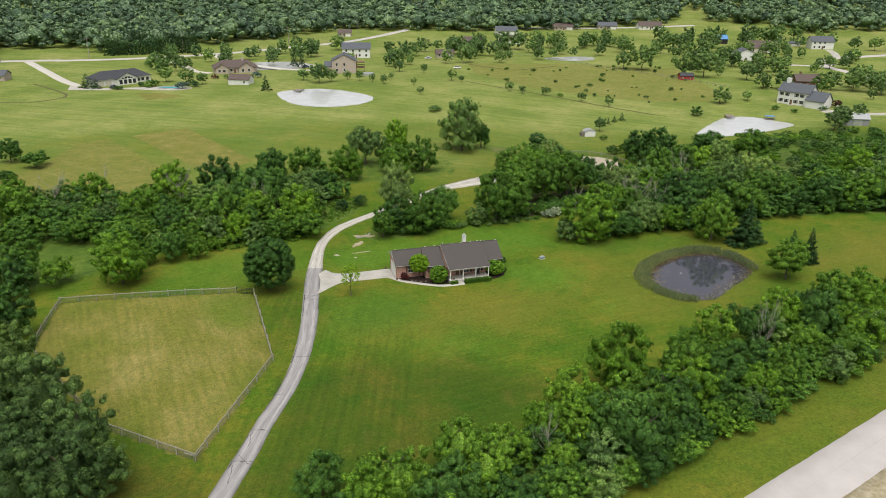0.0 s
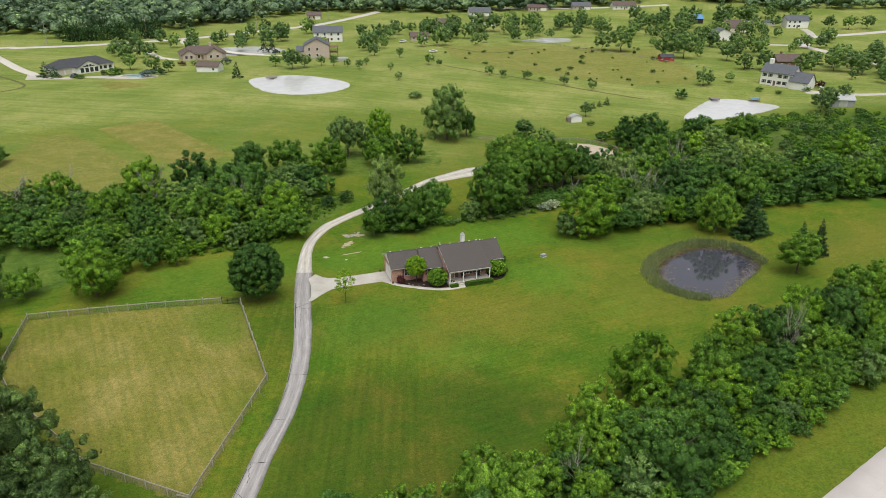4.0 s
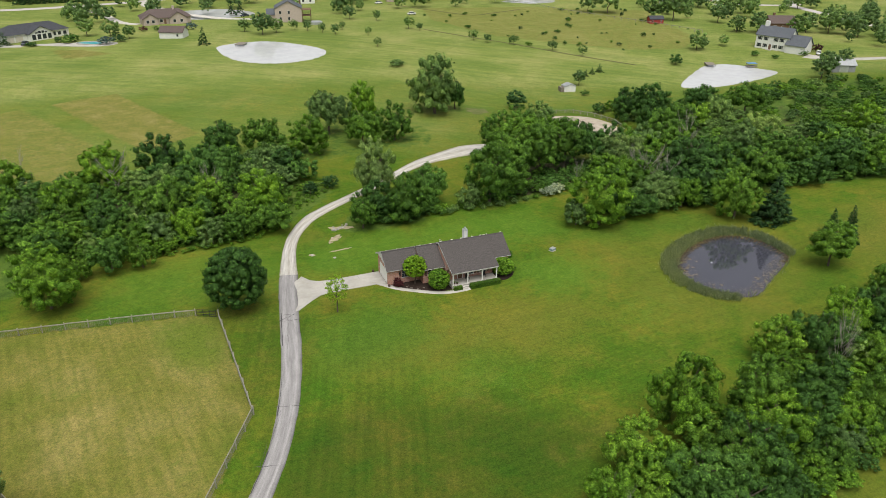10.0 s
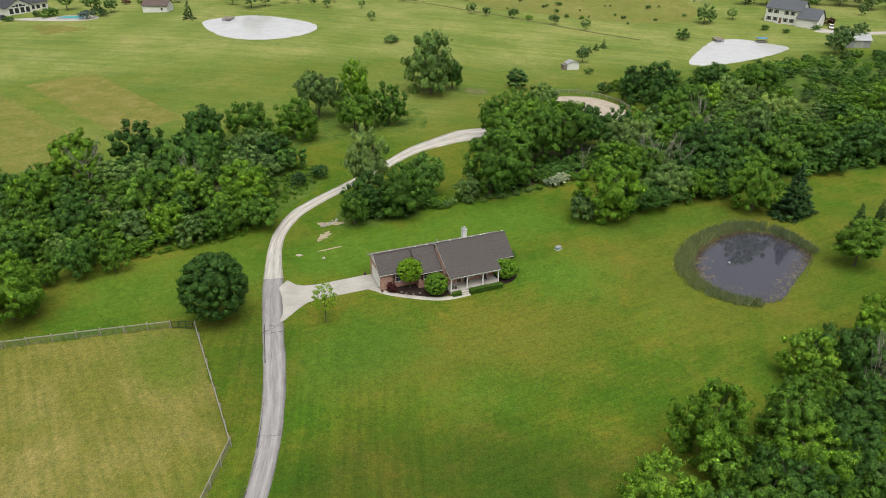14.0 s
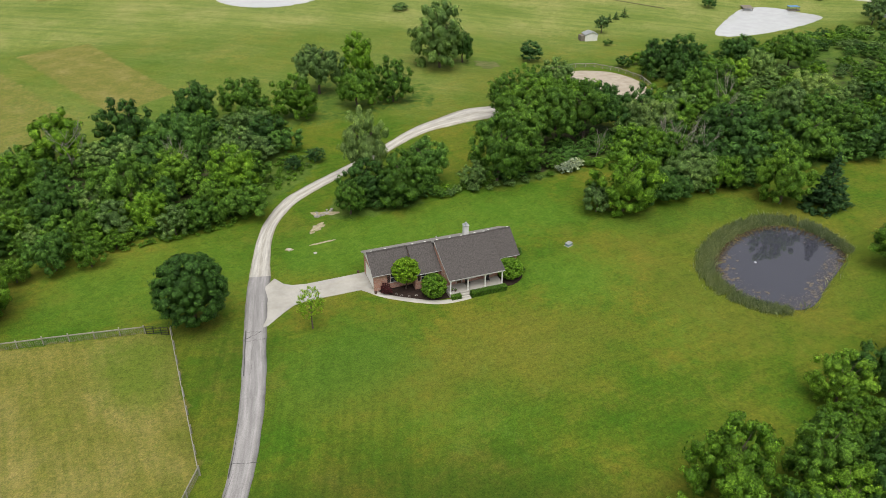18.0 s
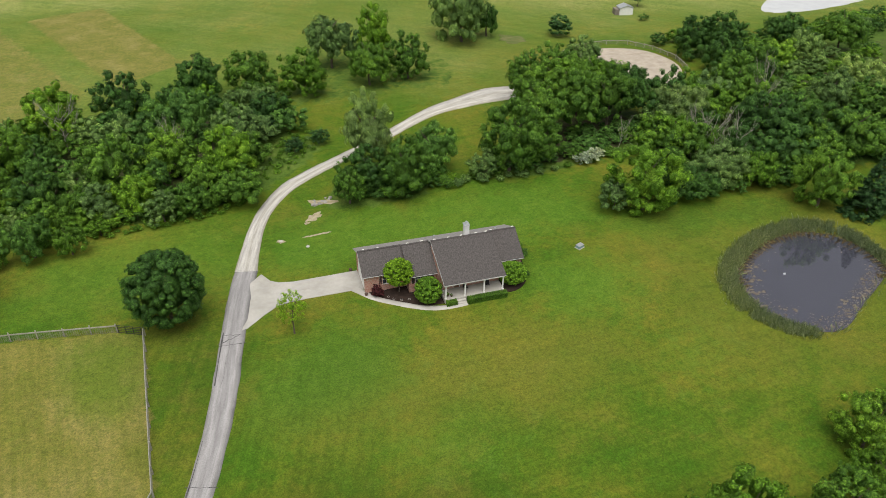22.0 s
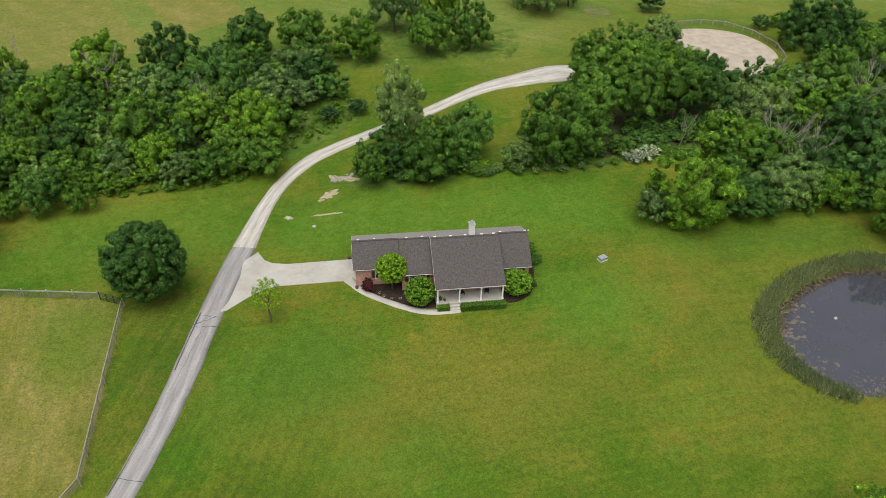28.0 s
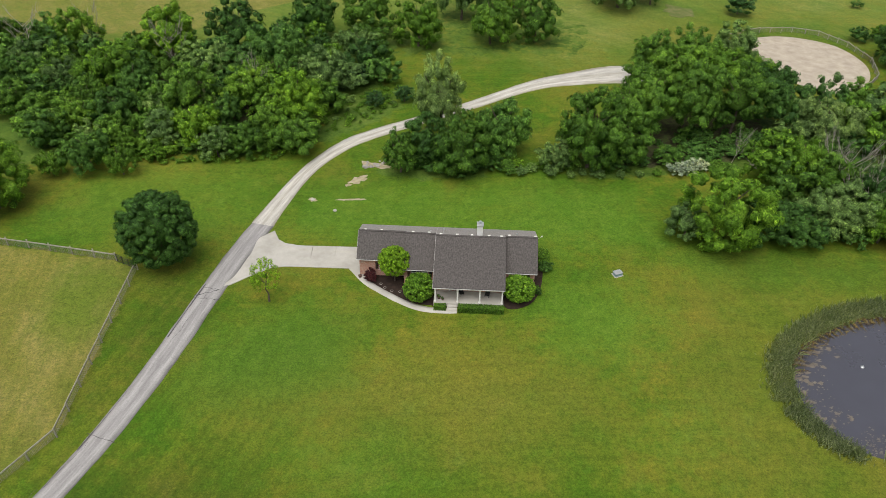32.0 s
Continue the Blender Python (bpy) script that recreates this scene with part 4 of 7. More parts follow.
WOOD_EDGE = [
    (23.6, 31.0, 13.4, 5.4, "mid"), (29.0, 31.6, 9.4, 3.9, "mid"),
    (60.6, 35.4, 11.6, 4.8, "pale"), (10.4, 34.4, 11.0, 4.2, "blue"), (4.6, 30.6, 9.8, 4.7, "mid"), (38.3, 12.0, 11.2, 5.6, "fresh"),
    (53.8, 26.4, 9.4, 3.6, "fresh"), (54.4, 14.6, 9.0, 4.4, "grey"), (18.8, 30.4, 5.2, 2.7, "grey"), (48.6, 12.4, 6.4, 3.8, "dark"),
    (44.0, 13.6, 6.6, 3.6, "dark"), (59.9, 12.6, 7.8, 3.4, "fresh"), (70.3, 13.9, 7.6, 3.3, "fresh"), (65.9, 3.7, 11.0, 4.4, "light"),
    (33.8, 13.6, 6.0, 2.8, "grey"), (62.0, 18.0, 8.6, 3.8, "dark"), (-4.9, 30.6, 8.0, 2.9, "mid"), (-1.0, 33.0, 8.6, 3.6, "dark")]
RIGHT_TREES = [
    (91.5, 72.4, 10.6, 4.6, "dark"), (98.8, 70.5, 11.6, 5.4, "dark"), (77.8, 40.8, 12.4, 5.6, "mid"), (72.5, 24.8, 12.2, 5.4, "dark"),
    (81.5, 27.4, 10.6, 4.4, "dark"), (82.9, 14.7, 11.6, 5.2, "mid"), (93.2, 30.9, 10.6, 4.5, "grey"), (108.9, 37.4, 10.4, 4.4, "pale"),
    (91.0, 61.6, 9.0, 3.8, "dark"), (120.1, 72.0, 10.1, 4.8, "blue"), (130.7, 64.4, 11.9, 5.4, "mid"), (113.3, 58.3, 9.6, 4.5, "grey"),
    (102.6, 56.2, 9.4, 4.4, "light"), (80.2, 19.2, 9.6, 4.2, "dark"), (98.0, 18.0, 10.8, 4.8, "mid"), (110.0, 14.0, 10.6, 4.8, "dark"),
    (124.0, 10.0, 10.8, 5.0, "mid"), (90.0, 48.0, 10.6, 4.8, "mid"), (138.0, 30.0, 10.8, 5.0, "fresh")]
BELT = [
    (10.6, -43.2, 11.4, 4.6, "fresh"), (0.4, -47.0, 8.2, 3.5, "light"), (20.6, -45.4, 9.4, 3.9, "mid"), (17.8, -50.4, 9.2, 3.9, "fresh"),
    (3.6, -54.4, 9.2, 4.0, "blue"), (4.4, -59.0, 9.2, 4.1, "dark"), (-2.2, -52.6, 5.8, 2.4, "light"), (-5.8, -50.6, 6.4, 2.8, "fresh"),
    (32.2, -37.8, 8.0, 3.3, "light"), (28.6, -42.4, 6.6, 2.7, "fresh"), (38.4, -39.6, 9.4, 3.9, "dark"), (46.4, -37.4, 9.4, 3.8, "fresh"),
    (28.0, -52.4, 6.8, 2.9, "fresh"), (34.4, -52.0, 7.4, 3.1, "mid"), (55.2, -44.6, 9.0, 3.8, "fresh"), (44.1, -45.0, 7.2, 3.0, "light"),
    (44.2, -52.0, 5.8, 2.5, "grey"), (44.7, -48.8, 5.6, 2.4, "mid"), (60.8, -34.4, 9.0, 3.9, "mid")]
BELT_END = [
    (-6.1, -62.4, 5.0, 2.2, "blue"), (-6.9, -57.4, 5.0, 2.1, "light"), (-13.0, -54.6, 7.4, 3.1, "light"), (-16.8, -57.2, 7.2, 3.1, "light"),
    (13.2, -51.8, 8.4, 3.5, "dark"), (29.0, -47.3, 7.0, 2.9, "dark"), (-18.6, -53.4, 8.6, 3.6, "light"), (-36.0, -53.0, 7.2, 2.8, "blue"),
    (-27.7, -56.0, 8.4, 3.7, "light"), (-22.4, -59.4, 8.0, 3.6, "blue"), (-31.8, -57.4, 7.0, 3.2, "fresh"), (22.6, -51.4, 8.4, 3.7, "dark"),
    (50.4, -42.4, 9.0, 3.8, "dark"), (66.0, -40.0, 9.0, 3.9, "fresh"), (54.0, -37.4, 8.8, 3.6, "dark"), (9.4, -52.4, 8.2, 3.6, "mid")]
BELT_FOOT = [(-1.0, -62.4, 4.6, 2.4, "mid"), (3.0, -62.2, 5.4, 2.6, "dark"), (7.4, -60.6, 5.2, 2.6, "mid"), (12.0, -58.6, 5.6, 2.7, "dark"), (16.6, -57.2, 4.8, 2.4, "fresh"), (21.0, -55.8, 5.0, 2.5, "mid"), (-5.0, -64.6, 4.8, 2.4, "grey"), (-10.0, -64.0, 5.6, 2.8, "mid"), (-14.6, -62.4, 6.0, 2.9, "dark"), (25.4, -54.4, 4.6, 2.3, "grey"), (31.0, -54.0, 4.4, 2.2, "mid")]
stand_of(BELT_FOOT, "at the foot of the roadside belt", "roadside tree belt", base=0.0)
stand_of(LEFT_FRONT, "in dense scrubby woods", "left woods")
stand_of(LEFT_REAR, "at the back of scrubby woods", "left woods")
stand_of(GROVE, "in a tall grove", "tall grove", "near", base=0.08)
stand_of(WOOD_EDGE, "at the lawn's wooded edge", "lawn edge trees", "near")
stand_of(RIGHT_TREES, "in the woods behind the pond", "right woods")
stand_of(BELT, "in the roadside belt", "roadside tree belt", "near")
stand_of(BELT_END, "in the roadside belt", "roadside tree belt", "near")
woods(LEFT_WOODS, 4.4, 3, 3.6, 7.0, "low", MIX, "left woods", WOOD_LABEL, (0.42, 0.58), deep=LEFT_WOODS)
shrubs([(-66, 46), (-59, 34), (-46, 34), (-31, 34), (-22, 38), (-24, 42), (-34, 40), (-46, 42), (-60, 48)], 3.4, 13, 1.6, 3.4, "low", MIX, "left wood edge")
herb_rnd = random.Random(35)
for k, mat in enumerate((LEAF_FRESH, LEAF_LIGHT)):
    spots = [(x, y, herb_rnd.uniform(0.4, 1.1), herb_rnd.uniform(0.4, 0.8)) for x, y in scatter([(-52, 31.2), (-40, 31.4), (-30, 31.8), (-20.5, 35.6), (-19, 40), (-21.5, 39), (-31, 35), (-46, 34.8)], 1.7, 35 + k)]
    thicket("herbage", spots, [SHAPES["far", "round", n] for n in range(4)], mat, "rank bright green herbage between lawn and woods", "herbage")
    spots = [(x, y, herb_rnd.uniform(0.3, 0.9), herb_rnd.uniform(0.3, 0.7)) for x, y in scatter([(-21, 40), (-16, 52), (-8, 60), (-4, 56), (-6, 51), (-13, 44)], 2.0, 45 + k)]
    thicket("herbage", spots, [SHAPES["far", "round", n] for n in range(4)], mat, "rank bright green herbage on the slope beside the track", "herbage")
shrubs([(-22, 40), (-16, 52), (-6, 58), (-4, 54), (-13, 46)], 2.0, 14, 0.5, 1.5, "far", [LEAF_MID, LEAF_LIGHT, LEAF_FRESH, LEAF_GREY], "scrub beside the track", "low scrub in rough grass beside the track")
woods(RIGHT_WOODS, 4.9, 4, 5.5, 9.5, "low", MIX, "right woods", WOOD_LABEL, (0.38, 0.5), deep=RIGHT_WOODS)
shrubs([(90, 84), (95, 88), (118, 80), (145, 86), (190, 92), (190, 86), (140, 76), (112, 72)], 4.4, 15, 2.0, 3.8, "low", MIX, "right wood edge")
shrubs([(66, 12), (88, 12), (114, 8), (170, -8), (170, -5), (114, 11.5), (88, 15.5), (66, 15.5)], 3.0, 33, 2.4, 4.6, "low", MIX_DARK, "right wood edge")
shrubs([(44, 13.5), (57, 11.5), (66, 11), (66, 14), (58, 15), (47, 18)], 2.8, 16, 2.0, 3.6, "low", MIX_DARK, "right wood edge")
woods(HEDGE, 6.0, 5, 4.0, 7.0, "low", MIX_BRIGHT, "roadside tree belt", "bright green broadleaf tree in the roadside belt", (0.38, 0.5), deep=HEDGE)
shrubs([(-34, -68), (-20, -64), (-4, -61), (19, -56), (37, -51.5), (62, -46), (62, -34), (45, -38), (30, -44), (6, -49), (-14, -56), (-34, -59)], 4.2, 27, 2.2, 4.2, "low", MIX_BRIGHT, "roadside belt undergrowth", "green undergrowth beneath the roadside trees")
shrubs([(-3, -63), (19, -59), (37, -54.5), (57, -50.5), (57, -47), (36, -51), (18, -55.5), (-3, -59)], 3.0, 17, 1.8, 3.8, "low", MIX_BRIGHT, "roadside belt edge", "low bright green shrub at the edge of the tree belt")
shrubs([(34, 31.5), (44, 32.5), (53, 34), (56, 40), (46, 42), (36, 38)], 2.1, 41, 1.0, 2.8, "low", [LEAF_DARK, LEAF_MID, LEAF_BLUE], "grove undergrowth", "low dark plant under the grove")
shrubs([(24, 30), (33, 31.5), (30, 38), (34, 44), (28, 36)], 2.6, 19, 1.6, 3.4, "low", [LEAF_DARK, LEAF_BLUE], "grove undergrowth", "dark shrub under the grove")
shrubs([(-4, 31), (-2, 29.2), (8, 29.2), (11, 33), (4, 37), (-3, 36)], 2.6, 29, 1.6, 3.2, "low", [LEAF_MID, LEAF_DARK], "clump undergrowth", "dark shrub beneath the clump behind the lawn")
shrubs([(11, 29.4), (18, 28.2), (34, 27.8), (34, 29.5), (20, 30.4), (12, 32)], 1.9, 18, 0.7, 2.0, "low", [LEAF_MID, LEAF_GREY, LEAF_FRESH], "scrub behind the lawn", "low scrub at the lawn's rear edge")
LIST = [
    (-33.6, 7.2, 10.6, 4.75, LEAF_DARK, "dense", "near", 0.03, "dense round dark green maple on the lawn"),
    (-19.6, 0.6, 6.4, 1.6, LEAF_LIME, "airy", "near", 0.30, "slender young light green tree on the lawn"),
    (-60.1, 19.0, 10.8, 5.0, LEAF_FRESH, "round", "near", -0.08, "broad light green tree beside the paddock"),
    (72.2, -0.3, 10.3, 4.3, NEEDLE, "cone", "near", 0.03, "dark pine tree beside the pond"),
    (66.0, -19.1, 8.8, 3.8, LEAF_LIGHT, "round", "near", 0.1, "young light green tree near the pond"),
    (72.1, -13.6, 8.0, 2.6, NEEDLE, "cone", "near", 0.02, "dark young conifer near the pond"),
    (76.6, -14.2, 8.0, 2.4, NEEDLE, "cone", "near", 0.02, "dark young conifer near the pond"),
    (1.1, 39.3, 15.0, 4.1, LEAF_PALE, "round", "near", 0.04, "tall airy grey-green tree beside the track"),
    (69.8, 99.6, 5.6, 3.2, NEEDLE, "round", "mid", 0.02, "dark round juniper in a meadow"),
    (-13.0, 58.7, 3.5, 2.0, NEEDLE, "round", "mid", 0.02, "dark round juniper in rough grass"),
    (-9.9, 50.4, 3.2, 1.6, NEEDLE, "round", "mid", 0.02, "dark round juniper in rough grass"),
    (-5.0, 52.4, 3.2, 1.6, NEEDLE, "round", "mid", 0.02, "dark round juniper in rough grass"),
    (-17.7, 51.3, 4.0, 1.6, NEEDLE, "round", "mid", 0.02, "dark round juniper in rough grass"),
]
MEADOW = [(6.1, 89.5, 14.4, 5.4, "grey"), (17.6, 95.0, 12.6, 4.4, "fresh"), (11.6, 77.0, 11.2, 4.6, "mid"), (20.8, 78.4, 10.8, 4.6, "mid"), (-2.9, 75.6, 10.4, 5.0, "fresh"), (42.2, 100.0, 17.6, 7.2, "grey"), (50.4, 103.0, 10.4, 2.9, "dark")]
stand_of(MEADOW, "standing in a meadow", "meadow trees", base=-0.12)
for x, y, h, r, m, f, q, b, lab in LIST:
    plant(x, y, h, r, m, f, q, b, lab)
for x, y, h, w in ((-48, 63.5, 9.5, 8), (-66, 74, 9, 6), (-77, 69.5, 9, 8), (-30.4, 50.8, 9, 6), (58.7, 22.2, 9.6, 8), (60.4, 18.4, 8.8, 8), (56.6, 24.4, 9.4, 7), (79, 34, 12, 8), (36.5, -44, 9.4, 4), (39.5, -42.5, 9, 4), (-8, -56, 7, 4)):
    bare_tree(x, y, h, w)
PINES = [(-68.2, -28.5, 12.6, 4.8), (-62.8, -37.8, 11.0, 4.1), (-68.2, -40.9, 12.4, 4.6), (-63.2, -46.0, 11.4, 4.2), (-73.6, -13.5, 10.0, 3.8), (-68.6, -48.0, 12.0, 4.4), (-75.0, -22.0, 12.0, 4.6), (-75.0, -34.0, 12.8, 4.8), (-76.4, -46.0, 12.6, 4.8), (-81.0, -12.0, 12.0, 4.6), (-82.0, -26.0, 12.6, 4.8), (-59.6, -43.6, 7.6, 2.8)]
for x, y, h, r in PINES:
    plant(x, y, h, r, NEEDLE_SOFT, "round", "near", 0.02, "large soft grey-green pine at the paddock's edge", "tree", "pine row")
BEYOND = [(-76.4, 1.2, 10.6, 4.2, "dark"), (-79.1, 25.6, 10.0, 4.2, "mid"), (-71.8, 22.9, 6.4, 3.0, "light"), (-78.6, 19.6, 8.0, 3.4, "dark"), (-86.0, 8.0, 10.6, 4.8, "mid"), (-88.0, 20.0, 9.6, 4.6, "mid"), (-92.0, 32.0, 9.0, 4.6, "dark"), (-87.2, 115.5, 5.6, 3.6, "dark"), (-95.0, 124.0, 7.6, 3.6, "dark"), (-92.6, 101.4, 3.6, 2.2, "dark")]
stand_of(BEYOND, "beyond the paddock", "trees beyond the paddock", base=0.0)



# ---- the brick house ----
def slab(x0, x1, low, high, t=0.16):
    """A sloping roof board from its low edge (y, z) to its high edge."""
    bm = bmesh.new()
    (ya, za), (yb, zb) = low, high
    vs = [bm.verts.new(p) for p in ((x0, ya, za), (x1, ya, za), (x1, yb, zb), (x0, yb, zb), (x0, ya, za - t), (x1, ya, za - t), (x1, yb, zb - t), (x0, yb, zb - t))]
    for f in ((0, 1, 2, 3), (7, 6, 5, 4), (0, 4, 5, 1), (1, 5, 6, 2), (2, 6, 7, 3), (3, 7, 4, 0)):
        bm.faces.new([vs[i] for i in f])
    bmesh.ops.recalc_face_normals(bm, faces=bm.faces)
    run = math.hypot(yb - ya, zb - za)
    uv = bm.loops.layers.uv.verify()
    for f in bm.faces:
        for lp in f.loops:
            c = lp.vert.co
            lp[uv].uv = (c.x, (c.y - ya) / (yb - ya) * run if yb != ya else c.z)
    return bm


def gable(x, thick, pts):
    """A wall across the house: its outline in (y, z), thick along x."""
    bm = bmesh.new()
    a = [bm.verts.new((x, y, z)) for y, z in pts]
    b = [bm.verts.new((x + thick, y, z)) for y, z in pts]
    bm.faces.new(a)
    bm.faces.new(b[::-1])
    n = len(pts)
    for i in range(n):
        bm.faces.new((a[i], b[i], b[(i + 1) % n], a[(i + 1) % n]))
    bmesh.ops.recalc_face_normals(bm, faces=bm.faces)
    uv_box(bm)
    return bm


def front(x0, x1, y, z0, z1, holes, thick=0.22):
    """A wall along x with openings (x0, x1, z0, z1) that go through it."""
    bm = bmesh.new()
    at = x0
    for a, b, c, d in sorted(holes):
        box(bm, at, a, y, y + thick, z0, z1)
        if c > z0:
            box(bm, a, b, y, y + thick, z0, c)
        box(bm, a, b, y, y + thick, d, z1)
        at = b
    box(bm, at, x1, y, y + thick, z0, z1)
    uv_box(bm)
    return bm


def window(parent, x0, x1, z0, z1, y, shutters=None, bars=1, name="window"):
    """A window in a wall that faces -y: frame, sill, panes and bars."""
    w = part(name, boxed(x0 - 0.06, x1 + 0.06, y - 0.03, y + 0.10, z1, z1 + 0.10), WHITE, parent)
    for a, b in ((x0 - 0.06, x0 + 0.05), (x1 - 0.05, x1 + 0.06)):
        part("frame", boxed(a, b, y - 0.03, y + 0.10, z0, z1), WHITE, w)
    part("sill", boxed(x0 - 0.1, x1 + 0.1, y - 0.09, y + 0.10, z0 - 0.07, z0), WHITE, w)
    n = bars + 1
    for k in range(n):
        a, b = x0 + 0.05 + (x1 - x0 - 0.1) * k / n, x0 + 0.05 + (x1 - x0 - 0.1) * (k + 1) / n
        part("pane", boxed(a + 0.02, b - 0.02, y + 0.05, y + 0.07, z0, z1), GLASS, w)
        if k:
            part("bar", boxed(a - 0.02, a + 0.02, y + 0.01, y + 0.09, z0, z1), WHITE, w)
    part("rail", boxed(x0 + 0.05, x1 - 0.05, y + 0.0, y + 0.045, (z0 + z1) / 2 - 0.025, (z0 + z1) / 2 + 0.025), WHITE, w)
    if shutters:
        for a, b in ((x0 - 0.5, x0 - 0.1), (x1 + 0.1, x1 + 0.5)):
            part("shutter", boxed(a, b, y - 0.05, y - 0.005, z0 - 0.03, z1 + 0.05), shutters, parent, "dark painted shutter")
    return w


house = thing("house", pose(0, 0, 0, 0, 0, -3.5), "single-storey red brick house with weathered shingle roof and front porch", "house")
G = -0.75
BACK = (11.2, 2.85)
# x from, x to, eave (y, z), ridge (y, z), wall line
SECTIONS = [(-9.75, -3.75, (5.0, 2.10), (8.0, 4.35), 5.35), (-3.85, 0.20, (3.35, 2.15), (7.5, 4.62), 3.75), (0.0, 8.55, (0.0, 2.40), (6.5, 5.22), 2.3), (8.45, 12.5, (3.5, 2.15), (7.3, 4.80), 3.9)]
for n, (x0, x1, eave, ridge, wy) in enumerate(SECTIONS):
    part("roof", slab(x0, x1, eave, ridge), ROOF, house, "weathered grey-brown shingle slope")
    part("roof", slab(x0, x1, BACK, ridge), ROOF_BACK, house, "rear shingle slope, sky sheen put into its colour")
    part("ridge_cap", boxed(x0, x1, ridge[0] - 0.14, ridge[0] + 0.14, ridge[1] - 0.03, ridge[1] + 0.035, bevel=0.02), ROOF, house)
    part("gutter", boxed(x0, x1, eave[0] - 0.08, eave[0] - 0.005, eave[1] - 0.13, eave[1] - 0.04, bevel=0.02), GUTTER, house, "pale gutter")
    part("gutter", boxed(x0, x1, BACK[0] + 0.005, BACK[0] + 0.08, BACK[1] - 0.13, BACK[1] - 0.04, bevel=0.02), GUTTER, house, "pale gutter")
    if n in (0, 2):
        part("rake_board", slab(x0 - 0.03, x0 - 0.004, (eave[0] - 0.02, eave[1] - 0.03), (ridge[0], ridge[1] - 0.02), 0.22), GUTTER, house, "pale grey rake board")
        part("rake_board", slab(x0 - 0.03, x0 - 0.004, (BACK[0] + 0.02, BACK[1] - 0.03), (ridge[0], ridge[1] - 0.02), 0.22), GUTTER, house, "pale grey rake board")
    part("wall", boxed(x0 + 0.3, x1 - 0.3, 10.6, 10.82, G, 2.8), BRICK, house, "red brick rear wall")
HOLES = [[(-7.0, -5.9, 0.35, 1.75)], [(-2.9, -0.8, 0.75, 1.95)], [(1.9, 2.85, 0.0, 2.05), (3.7, 4.9, 0.5, 1.95), (6.1, 7.3, 0.5, 1.95)], [(9.55, 11.15, 0.55, 1.95)]]
for (x0, x1, eave, ridge, wy), holes in zip(SECTIONS, HOLES):
    a = x0 + (0.3 if x0 < -5 else 0.08)
    b = x1 - (0.3 if x1 > 12 else 0.08)
    part("wall", front(a, b, wy, G, eave[1] - 0.19 + (wy - eave[0]) * (ridge[1] - eave[1]) / (ridge[0] - eave[0]), holes), BRICK, house, "red brick front wall")
    for h in holes:
        if h[2] > 0.1:
            window(house, *h, wy + 0.05, DARKM, 1 if h[1] - h[0] < 1.3 else 2)
dr = part("door", boxed(1.97, 2.78, 2.36, 2.42, 0.02, 2.0, bevel=0.01), DECK, house, "dark wooden front door")
part("handle", boxed(2.62, 2.68, 2.31, 2.36, 0.95, 1.1), METAL, dr)
part("frame", boxed(1.88, 1.97, 2.28, 2.5, 0.0, 2.08), WHITE, dr)
part("frame", boxed(2.78, 2.87, 2.28, 2.5, 0.0, 2.08), WHITE, dr)
# end walls and the steps between roofs
ge, gr = SECTIONS[0][2], SECTIONS[0][3]
part("wall", gable(-9.42, 0.22, [(5.36, G), (5.85, G), (5.85, 1.75), (10.25, 1.75), (10.25, G), (10.8, G), (10.8, 2.7), (gr[0], gr[1] - 0.2), (5.36, 2.2)]), BRICK, house, "brick gable end over the garage door")
part("gable_siding", gable(-9.46, 0.035, [(5.4, 2.18), (10.85, 2.72), (gr[0], gr[1] - 0.16)]), SIDING, house, "white sided gable")
gd = part("garage_door", boxed(-9.36, -9.3, 5.86, 10.24, G, 1.74), WHITE, house, "white panelled garage door")
for r in range(4):
    for c in range(4):
        part("panel", boxed(-9.375, -9.358, 5.95 + c * 1.075, 6.9 + c * 1.075, G + 0.08 + r * 0.615, G + 0.56 + r * 0.615), WHITE, gd)
re_, rr_ = SECTIONS[3][2], SECTIONS[3][3]
part("wall", gable(12.0, 0.22, [(3.92, G), (10.8, G), (10.8, 2.7), (rr_[0], rr_[1] - 0.2), (3.92, 2.3)]), BRICK, house, "red brick end wall")
part("wall", gable(-3.75, 0.18, [(3.76, G), (8.0, G), (8.0, 4.15), (7.5, 4.45), (3.76, 2.25)]), BRICK, house)
part("wall", gable(0.08, 0.18, [(2.3, G), (7.4, G), (6.5, 5.02), (0.35, 2.42), (0.35, 2.2), (2.3, 2.2)]), BRICK, house, "side wall of the porch bay")
part("wall", gable(8.29, 0.18, [(2.3, G), (7.2, G), (6.5, 5.02), (0.35, 2.42), (0.35, 2.2), (2.3, 2.2)]), BRICK, house)
# porch
part("porch_floor", boxed(0.1, 8.45, 0.02, 2.3, G, 0.0, bevel=0.02), CONCRETE, house, "pale concrete porch floor")
part("porch_ceiling", boxed(0.3, 8.25, 0.3, 2.3, 2.18, 2.22), WHITE, house)
part("porch_beam", boxed(0.15, 8.4, 0.2, 0.42, 2.0, 2.25), WHITE, house, "white porch beam")
for x in (0.3, 2.95, 5.6, 8.25):
    ps = part("post", boxed(x - 0.085, x + 0.085, 0.22, 0.39, 0.0, 2.0, bevel=0.012), WHITE, house, "white square porch post")
    part("base", boxed(x - 0.12, x + 0.12, 0.185, 0.425, 0.0, 0.14), WHITE, ps)
    part("cap", boxed(x - 0.12, x + 0.12, 0.185, 0.425, 1.88, 2.0), WHITE, ps)
for k in range(3):
    part("step", boxed(1.75, 2.95, -0.36 * (k + 1), 0.02, G, -0.19 * (k + 1), bevel=0.015), CONCRETE, house, "concrete step")
